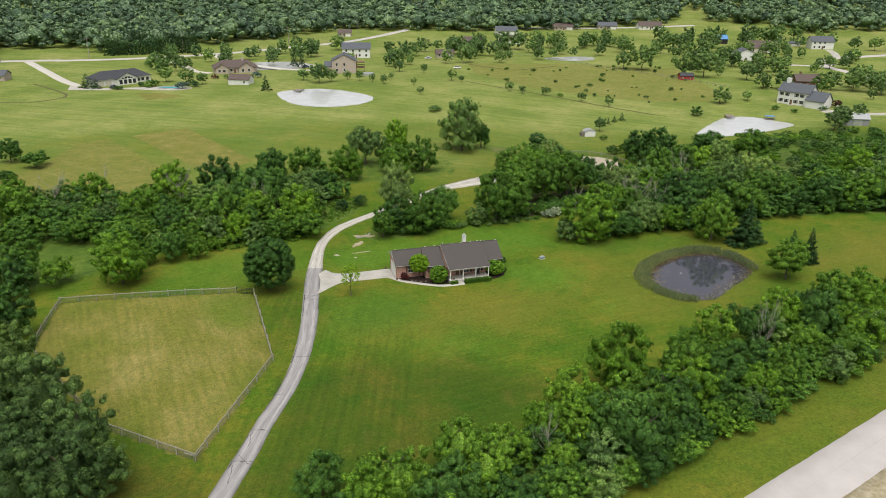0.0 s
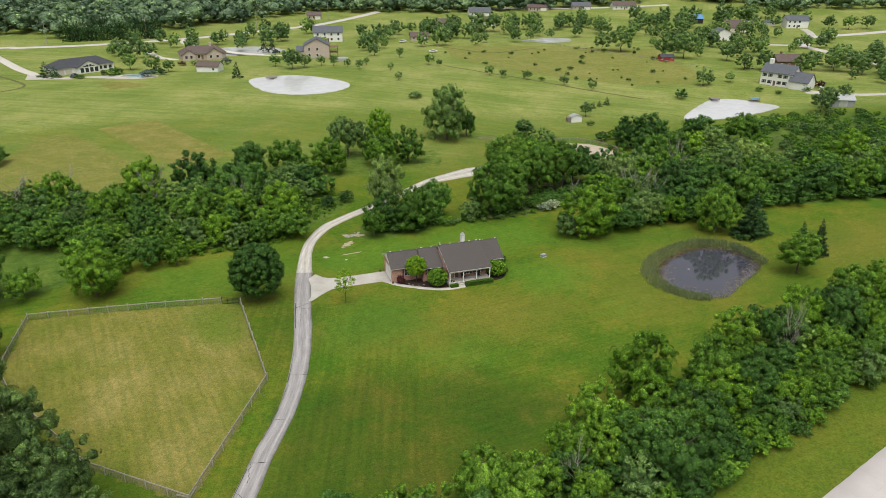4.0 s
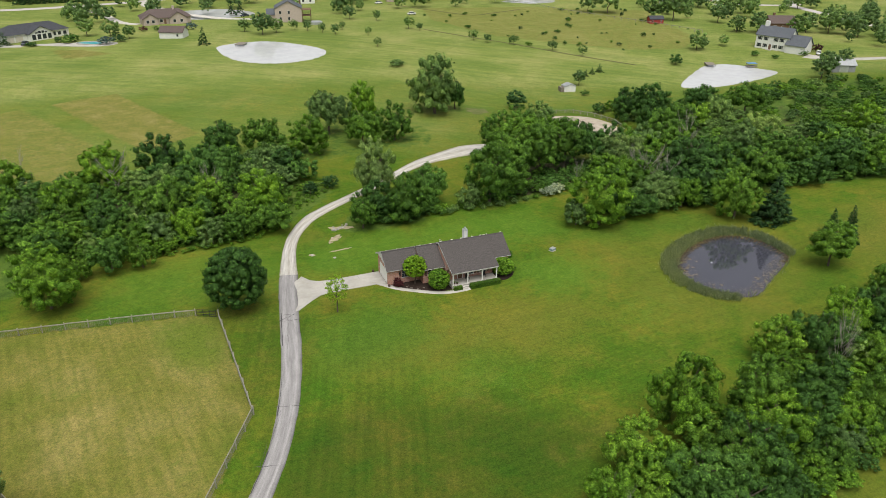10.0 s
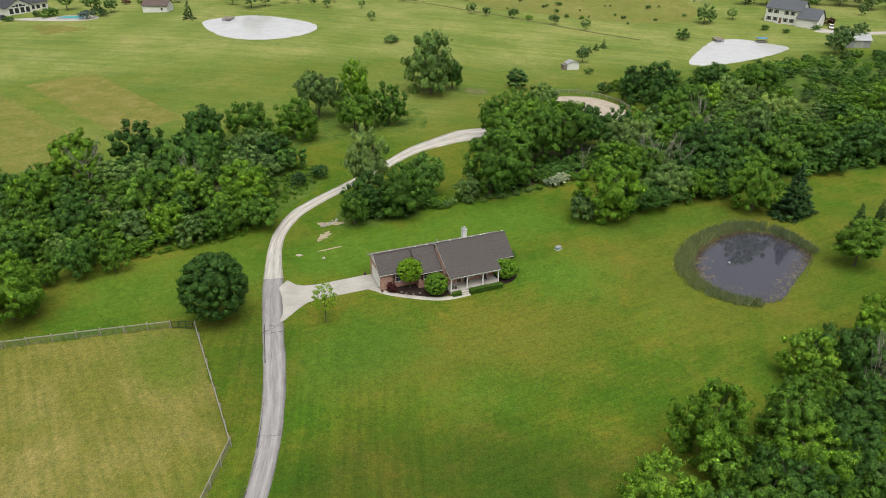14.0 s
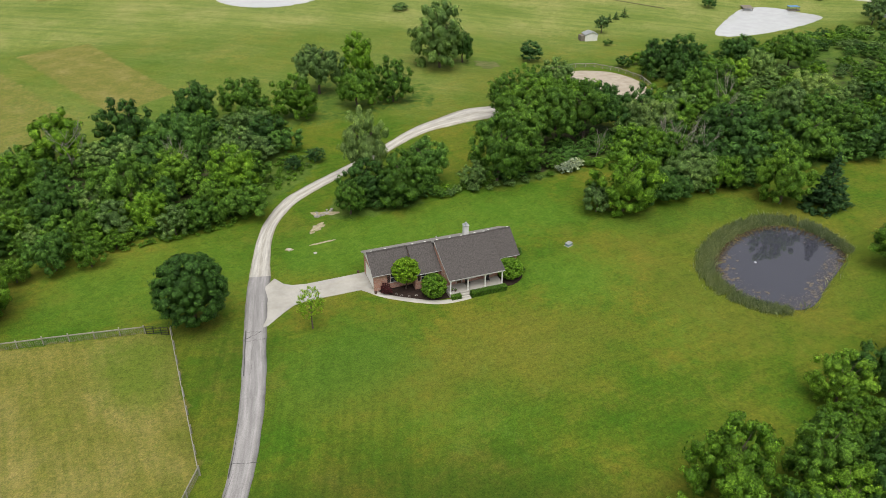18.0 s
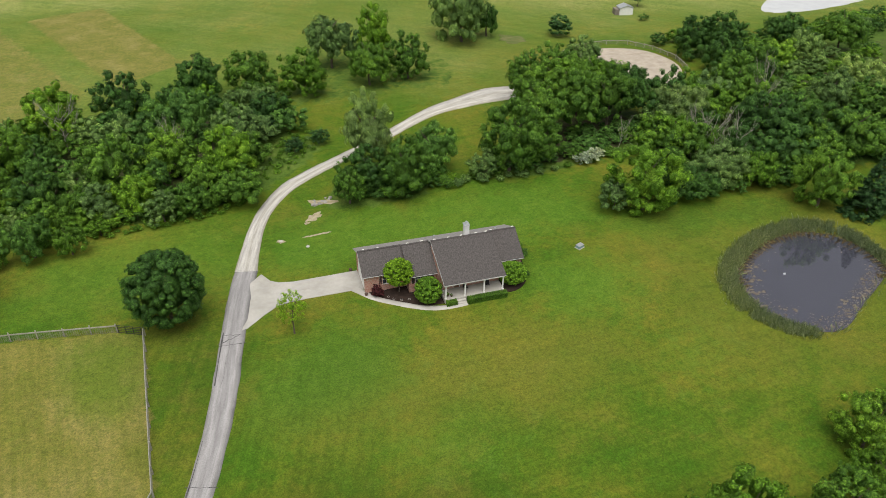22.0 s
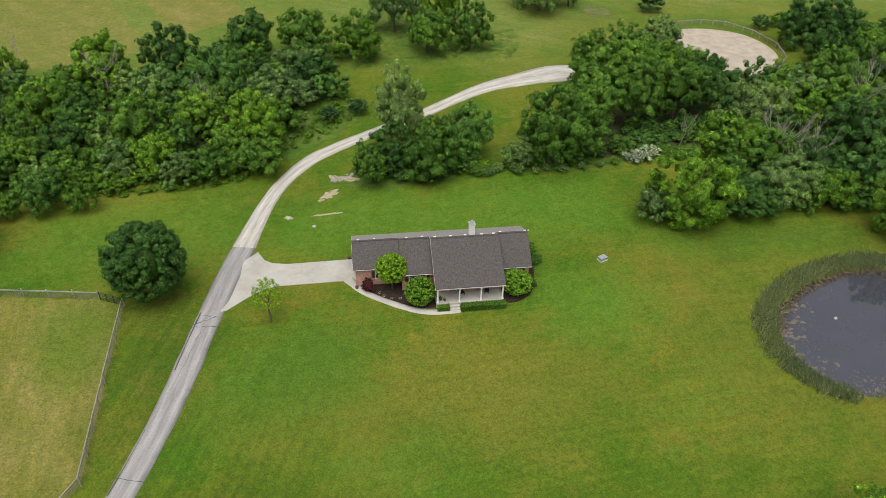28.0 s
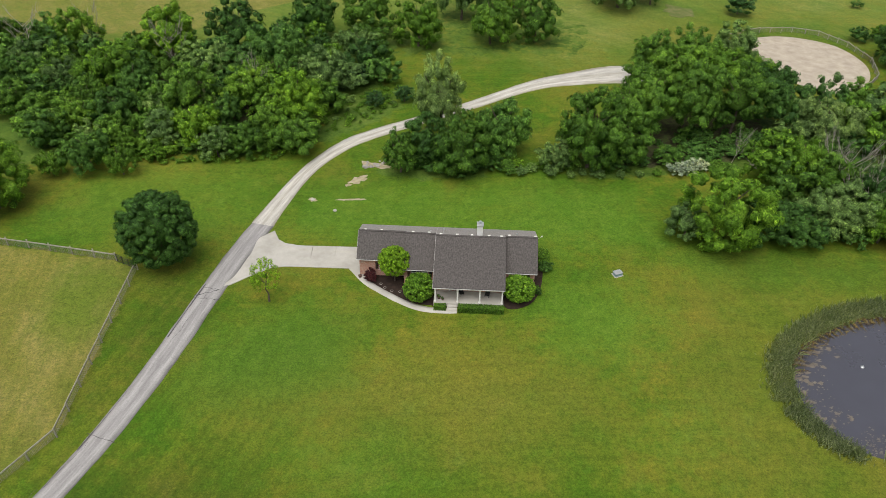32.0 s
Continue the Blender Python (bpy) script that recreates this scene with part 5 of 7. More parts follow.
# chimney, vents and pipe
ch = part("chimney", boxed(5.0, 5.7, 7.1, 7.85, 3.9, 6.35, bevel=0.02), CHIM, house, "pale sided chimney")
part("cap", boxed(4.93, 5.77, 7.03, 7.92, 6.35, 6.45, bevel=0.02), METAL, ch)
bm = bmesh.new()
tube(bm, [(5.35, 7.47, 6.45), (5.35, 7.47, 6.72)], [0.13, 0.13], 8)
tube(bm, [(5.35, 7.47, 6.70), (5.35, 7.47, 6.84)], [0.2, 0.16], 8)
part("flue", bm, METAL, ch)
part("flashing", boxed(4.87, 5.83, 6.95, 7.12, 4.72, 4.86), DARKM, ch)
for x, y, z in ((-8.9, 8.18, 4.24), (-6.9, 8.18, 4.24), (-2.9, 7.7, 4.52), (-0.9, 7.7, 4.52), (0.6, 6.75, 5.1), (2.6, 6.75, 5.1), (4.4, 6.75, 5.1), (6.5, 6.75, 5.1), (8.0, 6.75, 5.1), (9.0, 7.5, 4.7), (12.2, 7.5, 4.7)):
    part("roof_vent", boxed(x - 0.16, x + 0.16, y - 0.1, y + 0.16, z - 0.05, z + 0.12, bevel=0.02), WHITE, house, "white roof vent")
for x, y, z, h in ((0.9, 8.0, 4.3, 0.75), (-0.8, 8.9, 3.5, 0.5), (10.0, 8.5, 3.9, 0.5)):
    bm = bmesh.new()
    tube(bm, [(x, y, z), (x, y, z + h)], [0.06, 0.06], 8)
    tube(bm, [(x, y, z + h - 0.12), (x, y, z + h)], [0.1, 0.1], 8)
    part("vent_pipe", bm, METAL, house, "metal vent pipe")
bm = bmesh.new()
tube(bm, [(12.6, 9.6, 2.6), (13.2, 9.7, 3.1)], [0.02, 0.02], 5)
tube(bm, [(13.2, 9.7, 3.1), (13.35, 9.78, 3.2)], [0.12, 0.05], 8)
part("aerial", bm, METAL, house, "small dish aerial on the eave")
# porch swing and chairs
for x in (3.5, 6.6):
    seat = thing("porch_chair", pose(x, 1.3, 0.0, 0, 0, 10) if x < 5 else pose(x, 1.15, -0.1, 0, 0, -15), "dark wooden chair on the porch", "chair", "porch chairs")
    part("seat", boxed(-0.28, 0.28, -0.28, 0.28, 0.40, 0.45), DARKM, seat)
    part("backrest", boxed(-0.28, 0.28, 0.24, 0.29, 0.45, 1.0), DARKM, seat)
    for a in (-0.25, 0.22):
        for b in (-0.26, 0.22):
            part("leg", boxed(a, a + 0.04, b, b + 0.04, 0.0, 0.40), DARKM, seat)

# ---- round the house ----
def pot(x, y, z, r, h, green=True, label="dark clay pot beside the house"):
    t = thing("flower_pot", pose(x, y, z), label, "pot")
    bm = bmesh.new()
    tube(bm, [(0, 0, 0), (0, 0, h * 0.85), (0, 0, h)], [r * 0.7, r, r * 1.08], 10)
    part("pot", bm, POT, t, smooth=True)
    if green:
        share("plant", crown_of("far", "round", 0, LEAF_MID), t, Matrix.LocRotScale((0, 0, h * 1.25), None, (r * 1.2, r * 1.2, h * 0.5)))


pot(-9.1, 5.35, land(-9, 5.3), 0.22, 0.4, False)
pot(-9.6, 11.9, land(-9.6, 11.9), 0.22, 0.4, False)
pot(0.75, 0.75, 0.0, 0.2, 0.3)
pot(1.2, 0.5, -0.02, 0.16, 0.25)
pot(12.9, 2.6, land(12.9, 2.6), 0.28, 0.5)
BED = smooth_line([(-9.1, 6.2), (-8.7, 4.7), (-7.2, 3.2), (-5.0, 1.9), (-2.4, 0.5), (0.0, 0.1), (1.6, -0.2), (1.9, 0.5), (0.4, 2.0), (0.1, 3.5), (-3.2, 4.2), (-3.5, 5.8)], 0.5, True)
plot("mulch_bed", BED, 0.07, MULCH, "dark mulch planting bed along the house", "flower bed", 0.2, "")
BED_R = smooth_line([(8.6, 0.0), (9.4, -0.6), (10.8, -0.3), (12.3, 0.9), (13.4, 3.4), (14.0, 6.6), (13.7, 9.8), (12.9, 9.8), (12.7, 4.0), (8.6, 2.6)], 0.5, True)
plot("mulch_bed", BED_R, 0.07, MULCH, "dark mulch planting bed at the house end", "flower bed", 0.2, "")
strip("footpath", [(-10.0, 7.4), (-9.2, 5.9), (-7.9, 4.1), (-5.3, 1.9), (-2.6, 0.1), (-0.2, -0.75), (2.9, -0.85)], [1.4, 1.0, 0.85, 0.8, 0.8, 0.85, 0.9], CONCRETE, "curved pale concrete footpath", "footpath", 0.09, step=0.5)
plant(-4.7, 4.7, 5.2, 2.0, LEAF_LIME, "dense", "near", 0.24, "small lime green ornamental tree in a mulch bed")
SHRUBS = [(-1.65, 1.6, 3.3, 2.0, LEAF_FRESH, "dense", "weeping rounded green shrub in a mulch bed"), (10.4, 1.5, 3.0, 2.0, LEAF_FRESH, "dense", "rounded green shrub by the porch"), (-7.7, 4.9, 1.5, 0.95, LEAF_RED, "round", "dark red maple shrub in a mulch bed"), (14.0, 8.3, 1.9, 1.15, LEAF_MID, "round", "green shrub at the house end"), (14.2, 6.5, 1.4, 0.9, LEAF_BLUE, "round", "green shrub at the house end"), (12.9, 2.2, 0.8, 0.5, LEAF_DARK, "round", "small dark shrub at the house corner")]
for x, y, h, r, m, f, lab in SHRUBS:
    plant(x, y, h, r, m, f, "near", 0.0, lab, "shrub", name="shrub")
for x, y in ((-5.9, 3.3), (-5.0, 2.7), (-4.0, 2.5), (-6.4, 4.0)):
    t = thing("garden_edging", pose(x, y, land(x, y) + 0.05), "small pale stone ring in the mulch bed", "garden edging", "stone rings")
    bm = bmesh.new()
    tube(bm, [(0.17 * math.cos(k * math.pi / 5), 0.17 * math.sin(k * math.pi / 5), 0.06) for k in range(10)], [0.028] * 10, 5)
    part("ring", bm, STONE, t)


def hedge(x0, x1, y0, y1, h, label):
    t = thing("hedge", pose(0, 0, 0, 0, 0, -3.5), label, "hedge", "porch hedges")
    rnd = np.random.RandomState(9)
    bm = bmesh.new()
    box(bm, x0 + 0.06, x1 - 0.06, y0 + 0.06, y1 - 0.06, G, G + h - 0.06, bevel=0.12)
    uv_box(bm)
    for k in range(int(900 * (x1 - x0))):
        f = rnd.randint(4)
        p = Vector((rnd.uniform(x0, x1), rnd.uniform(y0, y1), G + rnd.uniform(0, h)))
        if f < 2:
            p.z = G + h + rnd.uniform(-0.06, 0.03)
            n = Vector((0, 0, 1))
        elif f == 2:
            p.y = y0 + rnd.uniform(-0.03, 0.06)
            n = Vector((0, -1, 0))
        else:
            p.x = x0 if rnd.rand() < 0.5 else x1
            n = Vector((-1 if p.x == x0 else 1, 0, 0))
        n = (n + Vector(rnd.normal(size=3)) * 0.45).normalized()
        a = n.orthogonal().normalized() * 0.06
        b = n.cross(a)
        bm.faces.new([bm.verts.new(p - a + b), bm.verts.new(p - a - b), bm.verts.new(p + a * 1.3)])
    part("foliage", bm, LEAF_LIGHT, t)


hedge(3.1, 8.5, -1.05, -0.2, 1.0, "long clipped green hedge in front of the porch")
hedge(0.2, 1.6, -0.85, -0.15, 0.85, "short clipped green hedge beside the porch steps")
# apron of concrete slabs
APRON = [(-21.5, 15.2), (-20.6, 13.2), (-19.6, 12.4), (-17.6, 11.95), (-8.6, 11.7), (-8.95, 7.1), (-16.3, 7.35), (-18.8, 7.35), (-20.5, 7.0), (-22.4, 5.6), (-24.9, 3.4), (-25.6, 3.2), (-23.2, 13.4)]
plot("concrete_apron", APRON, 0.065, CONCRETE, "pale concrete driveway apron", "driveway")
for k, x in enumerate((-18.9, -15.8, -12.7, -9.9)):
    for j in range(2):
        if k < 3:
            a, b = x + 0.03, x + 3.07
            y0 = 7.42 + j * 2.12 + 0.02
            sl = part("slab", boxed(a, b, y0, y0 + 2.06, -0.05, 0.045, bevel=0.012), CONCRETE, bpy.data.objects["concrete_apron"])
            sl.location = (0, 0, land((a + b) / 2, 9.5) + 0.04)


# ---- paddock fence ----
fence = thing("fence", pose(0, 0, 0), "weathered wooden post and rail fence with wire round the paddock", "fence")
RAIL = paint("bleached_rail", (0.33, 0.315, 0.265), 0.9, 0.2, 3.0)
post_me = bpy.data.meshes.new("post")
bm = boxed(-0.07, 0.07, -0.07, 0.07, -0.3, 1.35, bevel=0.015)
bm.to_mesh(post_me)
bm.free()
post_me.materials.append(RAIL)
rail_me = bpy.data.meshes.new("rail")
bm = boxed(0, 1, -0.045, 0.045, -0.08, 0.08, bevel=0.01)
bm.to_mesh(rail_me)
bm.free()
rail_me.materials.append(RAIL)
bm = bmesh.new()
for k in range(7):
    z = 0.12 + k * 0.17
    box(bm, 0, 1, -0.008, 0.008, z - 0.008, z + 0.008)
for k in range(12):
    box(bm, (k + 0.5) / 12 - 0.003, (k + 0.5) / 12 + 0.003, -0.006, 0.006, 0.1, 1.15)
wire_me = bpy.data.meshes.new("wire")
bm.to_mesh(wire_me)
bm.free()
wire_me.materials.append(paint("fence_wire", (0.20, 0.19, 0.17), 0.7, 0.1))
fence_rnd = random.Random(4)


def bays(owner, line, gap, rail=True, wire=True, height=1.22, closed=False):
    """Posts, rails and wire from corner to corner."""
    spots = []
    for (ax, ay), (bx, by) in zip(line, line[1:]):
        n = max(1, round(math.hypot(bx - ax, by - ay) / gap))
        spots += [(ax + (bx - ax) * k / n, ay + (by - ay) * k / n) for k in range(n)]
    spots.append(line[-1])
    for k, (x, y) in enumerate(spots):
        r = fence_rnd
        share("post", post_me, owner, Matrix.LocRotScale((x, y, land(x, y)), Euler((r.uniform(-0.04, 0.04), r.uniform(-0.04, 0.04), r.uniform(-0.3, 0.14))), (1, 1, height / 1.25 * r.uniform(0.97, 1.06))))
        if k + 1 < len(spots):
            x2, y2 = spots[k + 1]
            d = math.hypot(x2 - x, y2 - y)
            turn = Euler((0, 0, math.atan2(y2 - y, x2 - x)))
            nx, ny = -(y2 - y) / d * 0.1, (x2 - x) / d * 0.1
            if rail:
                share("rail", rail_me, owner, Matrix.LocRotScale((x + nx, y + ny, land(x, y) + height - 0.12), Euler((0, r.uniform(-0.012, 0.012), turn.z)), (d + 0.06, 1, 1)))
            if wire:
                share("wire", wire_me, owner, Matrix.LocRotScale((x + nx, y + ny, land(x, y)), turn, (d, 1, height / 1.25)))


bays(fence, [(-40.0, 7.6), (-55.0, 10.6), (-70.5, 13.7), (-72.2, 3.0), (-72.9, -3.0), (-70.5, -10.6), (-60.7, -29.9), (-49.55, -40.7), (-36.85, -19.3), (-36.85, 5.9)], 3.0)
for a, b, c, d in ((-50.8, -39.5, -49.4, -40.6), (-49.4, -40.4, -48.6, -39.0), (-61.6, -28.2, -60.7, -29.7)):
    n = math.atan2(d - b, c - a)
    share("rail", rail_me, fence, Matrix.LocRotScale((a, b, land(a, b) + 0.75), Euler((0, 0, n)), (math.hypot(c - a, d - b), 1, 1.2)))
gate = thing("gate", pose(-39.85, 7.45, land(-38.5, 7), 0, 0, -28), "dark metal paddock gate beside the maple", "gate")
for x in (0.0, 1.0, 2.0, 3.0):
    part("upright", boxed(x - 0.035, x + 0.035, -0.03, 0.03, 0.05, 1.25), DARKM, gate)
for z in (0.1, 0.4, 0.7, 0.95, 1.2):
    part("bar", boxed(0, 3.0, -0.02, 0.02, z - 0.025, z + 0.025), DARKM, gate)

arena_fence = thing("arena_fence", pose(0, 0, 0), "weathered rail fence round the riding arena", "fence")
bays(arena_fence, [(62.0, 83.5), (66.0, 86.6), (71.0, 88.6), (78.5, 89.4), (83.5, 87.4), (86.8, 81.0), (87.6, 72.5), (85.0, 64.4), (79.5, 58.6), (74.0, 56.6)], 2.6, True, True, 1.15)

# ---- driveway repairs ----
def seam(name, pts, width, material, label, lift):
    bm = bmesh.new()
    left, right = [], []
    for k, (x, y) in enumerate(pts):
        ax, ay = pts[max(k - 1, 0)]
        bx, by = pts[min(k + 1, len(pts) - 1)]
        d = math.hypot(bx - ax, by - ay) or 1
        w = width * (0.25 + 1.5 * abs(noise.noise((x * 1.7, y * 1.7, 3)))) / 2
        nx, ny = -(by - ay) / d * w, (bx - ax) / d * w
        left.append(bm.verts.new((x + nx, y + ny, land(x, y) + lift)))
        right.append(bm.verts.new((x - nx, y - ny, land(x, y) + lift)))
    for k in range(len(pts) - 1):
        bm.faces.new((left[k], right[k], right[k + 1], left[k + 1]))
    bmesh.ops.recalc_face_normals(bm, faces=bm.faces)
    return mesh_ob(name, bm, material)


drive = bpy.data.objects["driveway"]


def jag(ax, ay, bx, by, amp=0.12, n=9):
    r = random.Random(int(ax * 7 + by * 13))
    return [(ax + (bx - ax) * k / n + r.uniform(-amp, amp), ay + (by - ay) * k / n + r.uniform(-amp, amp)) for k in range(n + 1)]


CRACKS = [(-34.0, -18.9, -31.0, -20.0, 0.13), (-28.6, 0.9, -25.5, 0.6, 0.12), (-28.7, 1.3, -25.9, 2.4, 0.16), (-25.9, 2.4, -28.3, 3.0, 0.1), (-42.6, -36.2, -39.6, -37.2, 0.13), (-45.6, -42.0, -42.6, -43.2, 0.14), (-44.4, -41.2, -43.2, -43.6, 0.12), (-42.0, -36.4, -42.9, -39.8, 0.14), (-45.2, -43.0, -46.2, -46.4, 0.14), (-38.6, -28.6, -35.6, -29.4, 0.1), (-36.4, -25.0, -38.4, -29.0, 0.07), (-33.5, -20.0, -36.0, -25.0, 0.06), (-27.2, 1.5, -29.4, -7.0, 0.06)]
for a, b, c, d, w in CRACKS:
    ob = seam("crack_seal", jag(a, b, c, d), w, TAR, "", 0.082)
    ob.parent = drive
    tagged(ob, "black tar sealing a crack")
edge_line = smooth_line(DRIVE, 1.2)
for lo, hi, w in ((0.20, 0.30, 0.12), (0.44, 0.52, 0.16), (0.55, 0.62, 0.2), (0.66, 0.74, 0.16), (0.80, 0.88, 0.2)):
    pts = []
    n = len(edge_line)
    for k in range(int(lo * n), int(hi * n)):
        (x, y), (x2, y2) = edge_line[k][:2], edge_line[k + 1][:2]
        d = math.hypot(x2 - x, y2 - y)
        pts.append((x - (y2 - y) / d * 1.2, y + (x2 - x) / d * 1.2))
    ob = seam("edge_seal", pts, w, TAR, "", 0.078)
    ob.parent = drive
    tagged(ob, "dark patched driveway edge")

# ---- bare patches, caps and the utility box on the lawn ----
def patch(name, cx, cy, rx, ry, material, label, category, seed, lift=0.03, turn=0.0):
    r = random.Random(seed)
    ph = [r.uniform(0, 6) for _ in range(3)]
    out = []
    for k in range(36):
        t = k * math.pi / 18
        m = 1 + 0.22 * math.sin(2 * t + ph[0]) + 0.2 * math.sin(5 * t + ph[1]) + 0.14 * math.sin(9 * t + ph[2])
        x, y = rx * m * math.cos(t), ry * m * math.sin(t)
        out.append((cx + x * math.cos(turn) - y * math.sin(turn), cy + x * math.sin(turn) + y * math.cos(turn)))
    return plot(name, out, lift, material, label, category, 0.08, "stuff")


patch("bare_patch", -11.2, 28.6, 1.3, 0.9, DIRT, "bare straw-coloured patch in the lawn", "bare ground", 1, 0.03, 0.5)
patch("bare_patch", -12.6, 27.2, 0.5, 0.3, DIRT, "bare straw-coloured patch in the lawn", "bare ground", 2)
patch("bare_patch", -12.9, 23.3, 0.9, 0.24, DIRT, "bare earth strip in the lawn", "bare ground", 3)
patch("bare_patch", -11.0, 23.4, 0.95, 0.26, DIRT, "bare earth strip in the lawn", "bare ground", 4)
patch("bare_patch", -17.4, 23.2, 0.62, 0.42, DIRT, "bare patch round a tank lid", "bare ground", 5)
WEEDY = ground_like("weedy_earth", (0.09, 0.12, 0.03), (0.13, 0.145, 0.045), (0.20, 0.18, 0.085), 0.6)
patch("bare_patch", 56.0, 99.6, 3.6, 3.0, WEEDY, "overgrown disturbed earth in the meadow", "bare ground", 6, 0.04)
patch("bare_patch", -8.9, 32.6, 2.0, 0.7, DIRT, "stony ground at the wood's edge", "bare ground", 7, 0.05, -0.3)
for x, y, r in ((-17.4, 23.2, 0.3), (-13.9, 20.5, 0.28)):
    t = thing("tank_lid", pose(x, y, land(x, y) + 0.03), "round pale concrete tank lid in the lawn", "tank lid", "tank lids")
    bm = bmesh.new()
    tube(bm, [(0, 0, -0.1), (0, 0, 0.05), (0, 0, 0.09)], [r, r, r * 0.85], 16)
    part("lid", bm, CONCRETE, t)
ub = thing("utility_box", pose(23.4, 5.75, land(23.4, 5.75), 0, 0, 20), "low grey-green utility box on the lawn", "utility box")
part("body", boxed(-0.5, 0.5, -0.36, 0.36, -0.1, 0.42, bevel=0.03), TEAL, ub)
part("lid", boxed(-0.54, 0.54, -0.4, 0.4, 0.42, 0.50, bevel=0.02), METAL, ub, "pale sloping lid")
part("base", boxed(-0.62, 0.62, -0.48, 0.48, -0.12, 0.04), CONCRETE, ub)
stone_rnd = random.Random(12)
for k in range(16):
    x, y = stone_rnd.uniform(-10.6, -7.2), 33.6 - stone_rnd.uniform(0, 1.4) - (k % 4) * 0.15
    bm = bmesh.new()
    bmesh.ops.create_icosphere(bm, subdivisions=2, radius=stone_rnd.uniform(0.18, 0.5))
    for v in bm.verts:
        v.co *= 0.8 + 0.45 * noise.noise(v.co * 2 + Vector((k, 0, 0)))
        v.co.z *= 0.6
    ob = mesh_ob("stone", bm, STONE)
    ob.location = (x, y, land(x, y) + 0.1)
    tagged(ob, "rough grey field stone at the wood's edge", "stone", "stone pile")
for x, y, h, r in ((37.0, 29.2, 2.0, 1.5), (38.8, 29.4, 2.3, 1.6), (40.8, 30.4, 1.8, 1.2)):
    plant(x, y, h, r, FLOWER, "round", "low", 0.0, "white flowering bush at the lawn's edge", "bush", "white bushes", "bush")
plant(44.0, 29.8, 1.8, 1.8, LEAF_MID, "spread", "near", 0.0, "low green bush at the lawn's edge", "bush", name="bush")
br_ = thing("brush_pile", pose(50.2, 31.2, land(50, 31)), "pile of pale cut branches under the trees", "brush pile")
for k in range(26):
    r = stone_rnd
    bm = bmesh.new()
    a = Vector((r.uniform(-1.2, 1.2), r.uniform(-0.8, 0.8), r.uniform(0.05, 0.3)))
    b = a + Vector((r.uniform(-1.4, 1.4), r.uniform(-1, 1), r.uniform(0.1, 0.8)))
    tube(bm, [a, (a + b) / 2 + Vector((0, 0, 0.1)), b], [0.05, 0.04, 0.015], 5)
    part("branch", bm, BARE, br_)
deadtrunk = thing("dead_tree", pose(46.5, 32.5, land(46, 32), 0, 14, 20), "pale leaning dead trunk in the grove", "dead tree")
share("trunk", BARE_TREES[0], deadtrunk, Matrix.Diagonal((3.0, 3.0, 6.5, 1)))
bench = thing("wooden_seat", pose(52.6, 30.4, land(52, 30), 0, 0, -20), "low weathered wooden seat under the trees", "seat")
part("seat", boxed(-0.9, 0.9, -0.25, 0.25, 0.38, 0.44), DECK, bench)
part("backrest", boxed(-0.9, 0.9, 0.2, 0.25, 0.5, 0.85), DECK, bench)
for x in (-0.8, 0.74):
    part("leg", boxed(x, x + 0.08, -0.2, 0.2, 0, 0.38), DECK, bench)

# ---- reeds, weed and fountain of the near pond ----
reed_rnd = np.random.RandomState(21)
bank = np.array([p[:2] for p in POND])
outer = np.array([p[:2] for p in POND_BANK])
V, F = [], []
for k in range(20000):
    i = reed_rnd.randint(len(bank))
    p = bank[i]
    q = outer[np.argmin(np.hypot(*(outer - p).T))]
    ang = math.degrees(math.atan2(p[1] + 10, p[0] - 51))
    if -129 < ang < -12:
        if reed_rnd.rand() < 0.985:
            continue
    f = reed_rnd.beta(1.5, 1.5) * 0.68 + 0.03
    x, y = p + (q - p) * f + reed_rnd.normal(0, 0.35, 2)
    h = reed_rnd.uniform(0.6, 1.5) * (1 - 0.3 * abs(f - 0.4))
    t = reed_rnd.uniform(0, 6.28)
    w = reed_rnd.uniform(0.02, 0.045)
    lean = reed_rnd.normal(0, 0.28, 2)
    z = max(-1.3, land(x, y) - 0.75 if f < 0.35 else land(x, y) - 0.35)
    dx, dy = math.cos(t) * w, math.sin(t) * w
    o = len(V)
    V += [(x - dx, y - dy, z), (x + dx, y + dy, z), (x + dx * 0.8 + lean[0] * 0.35, y + dy * 0.8 + lean[1] * 0.35, z + h * 0.6), (x + lean[0], y + lean[1], z + h)]
    F += [(o, o + 1, o + 2), (o, o + 2, o + 3)]
me_r = bpy.data.meshes.new("reeds")
me_r.from_pydata(V, [], F)
me_r.materials.append(REED)
tagged(new("reeds", me_r), "tall grey-green reeds round the pond", "reeds", kind="stuff")
WEED = paint("floating_weed", (0.165, 0.140, 0.108), 0.7, 0.35, 2.5)
weed_rnd = random.Random(8)
bm = bmesh.new()
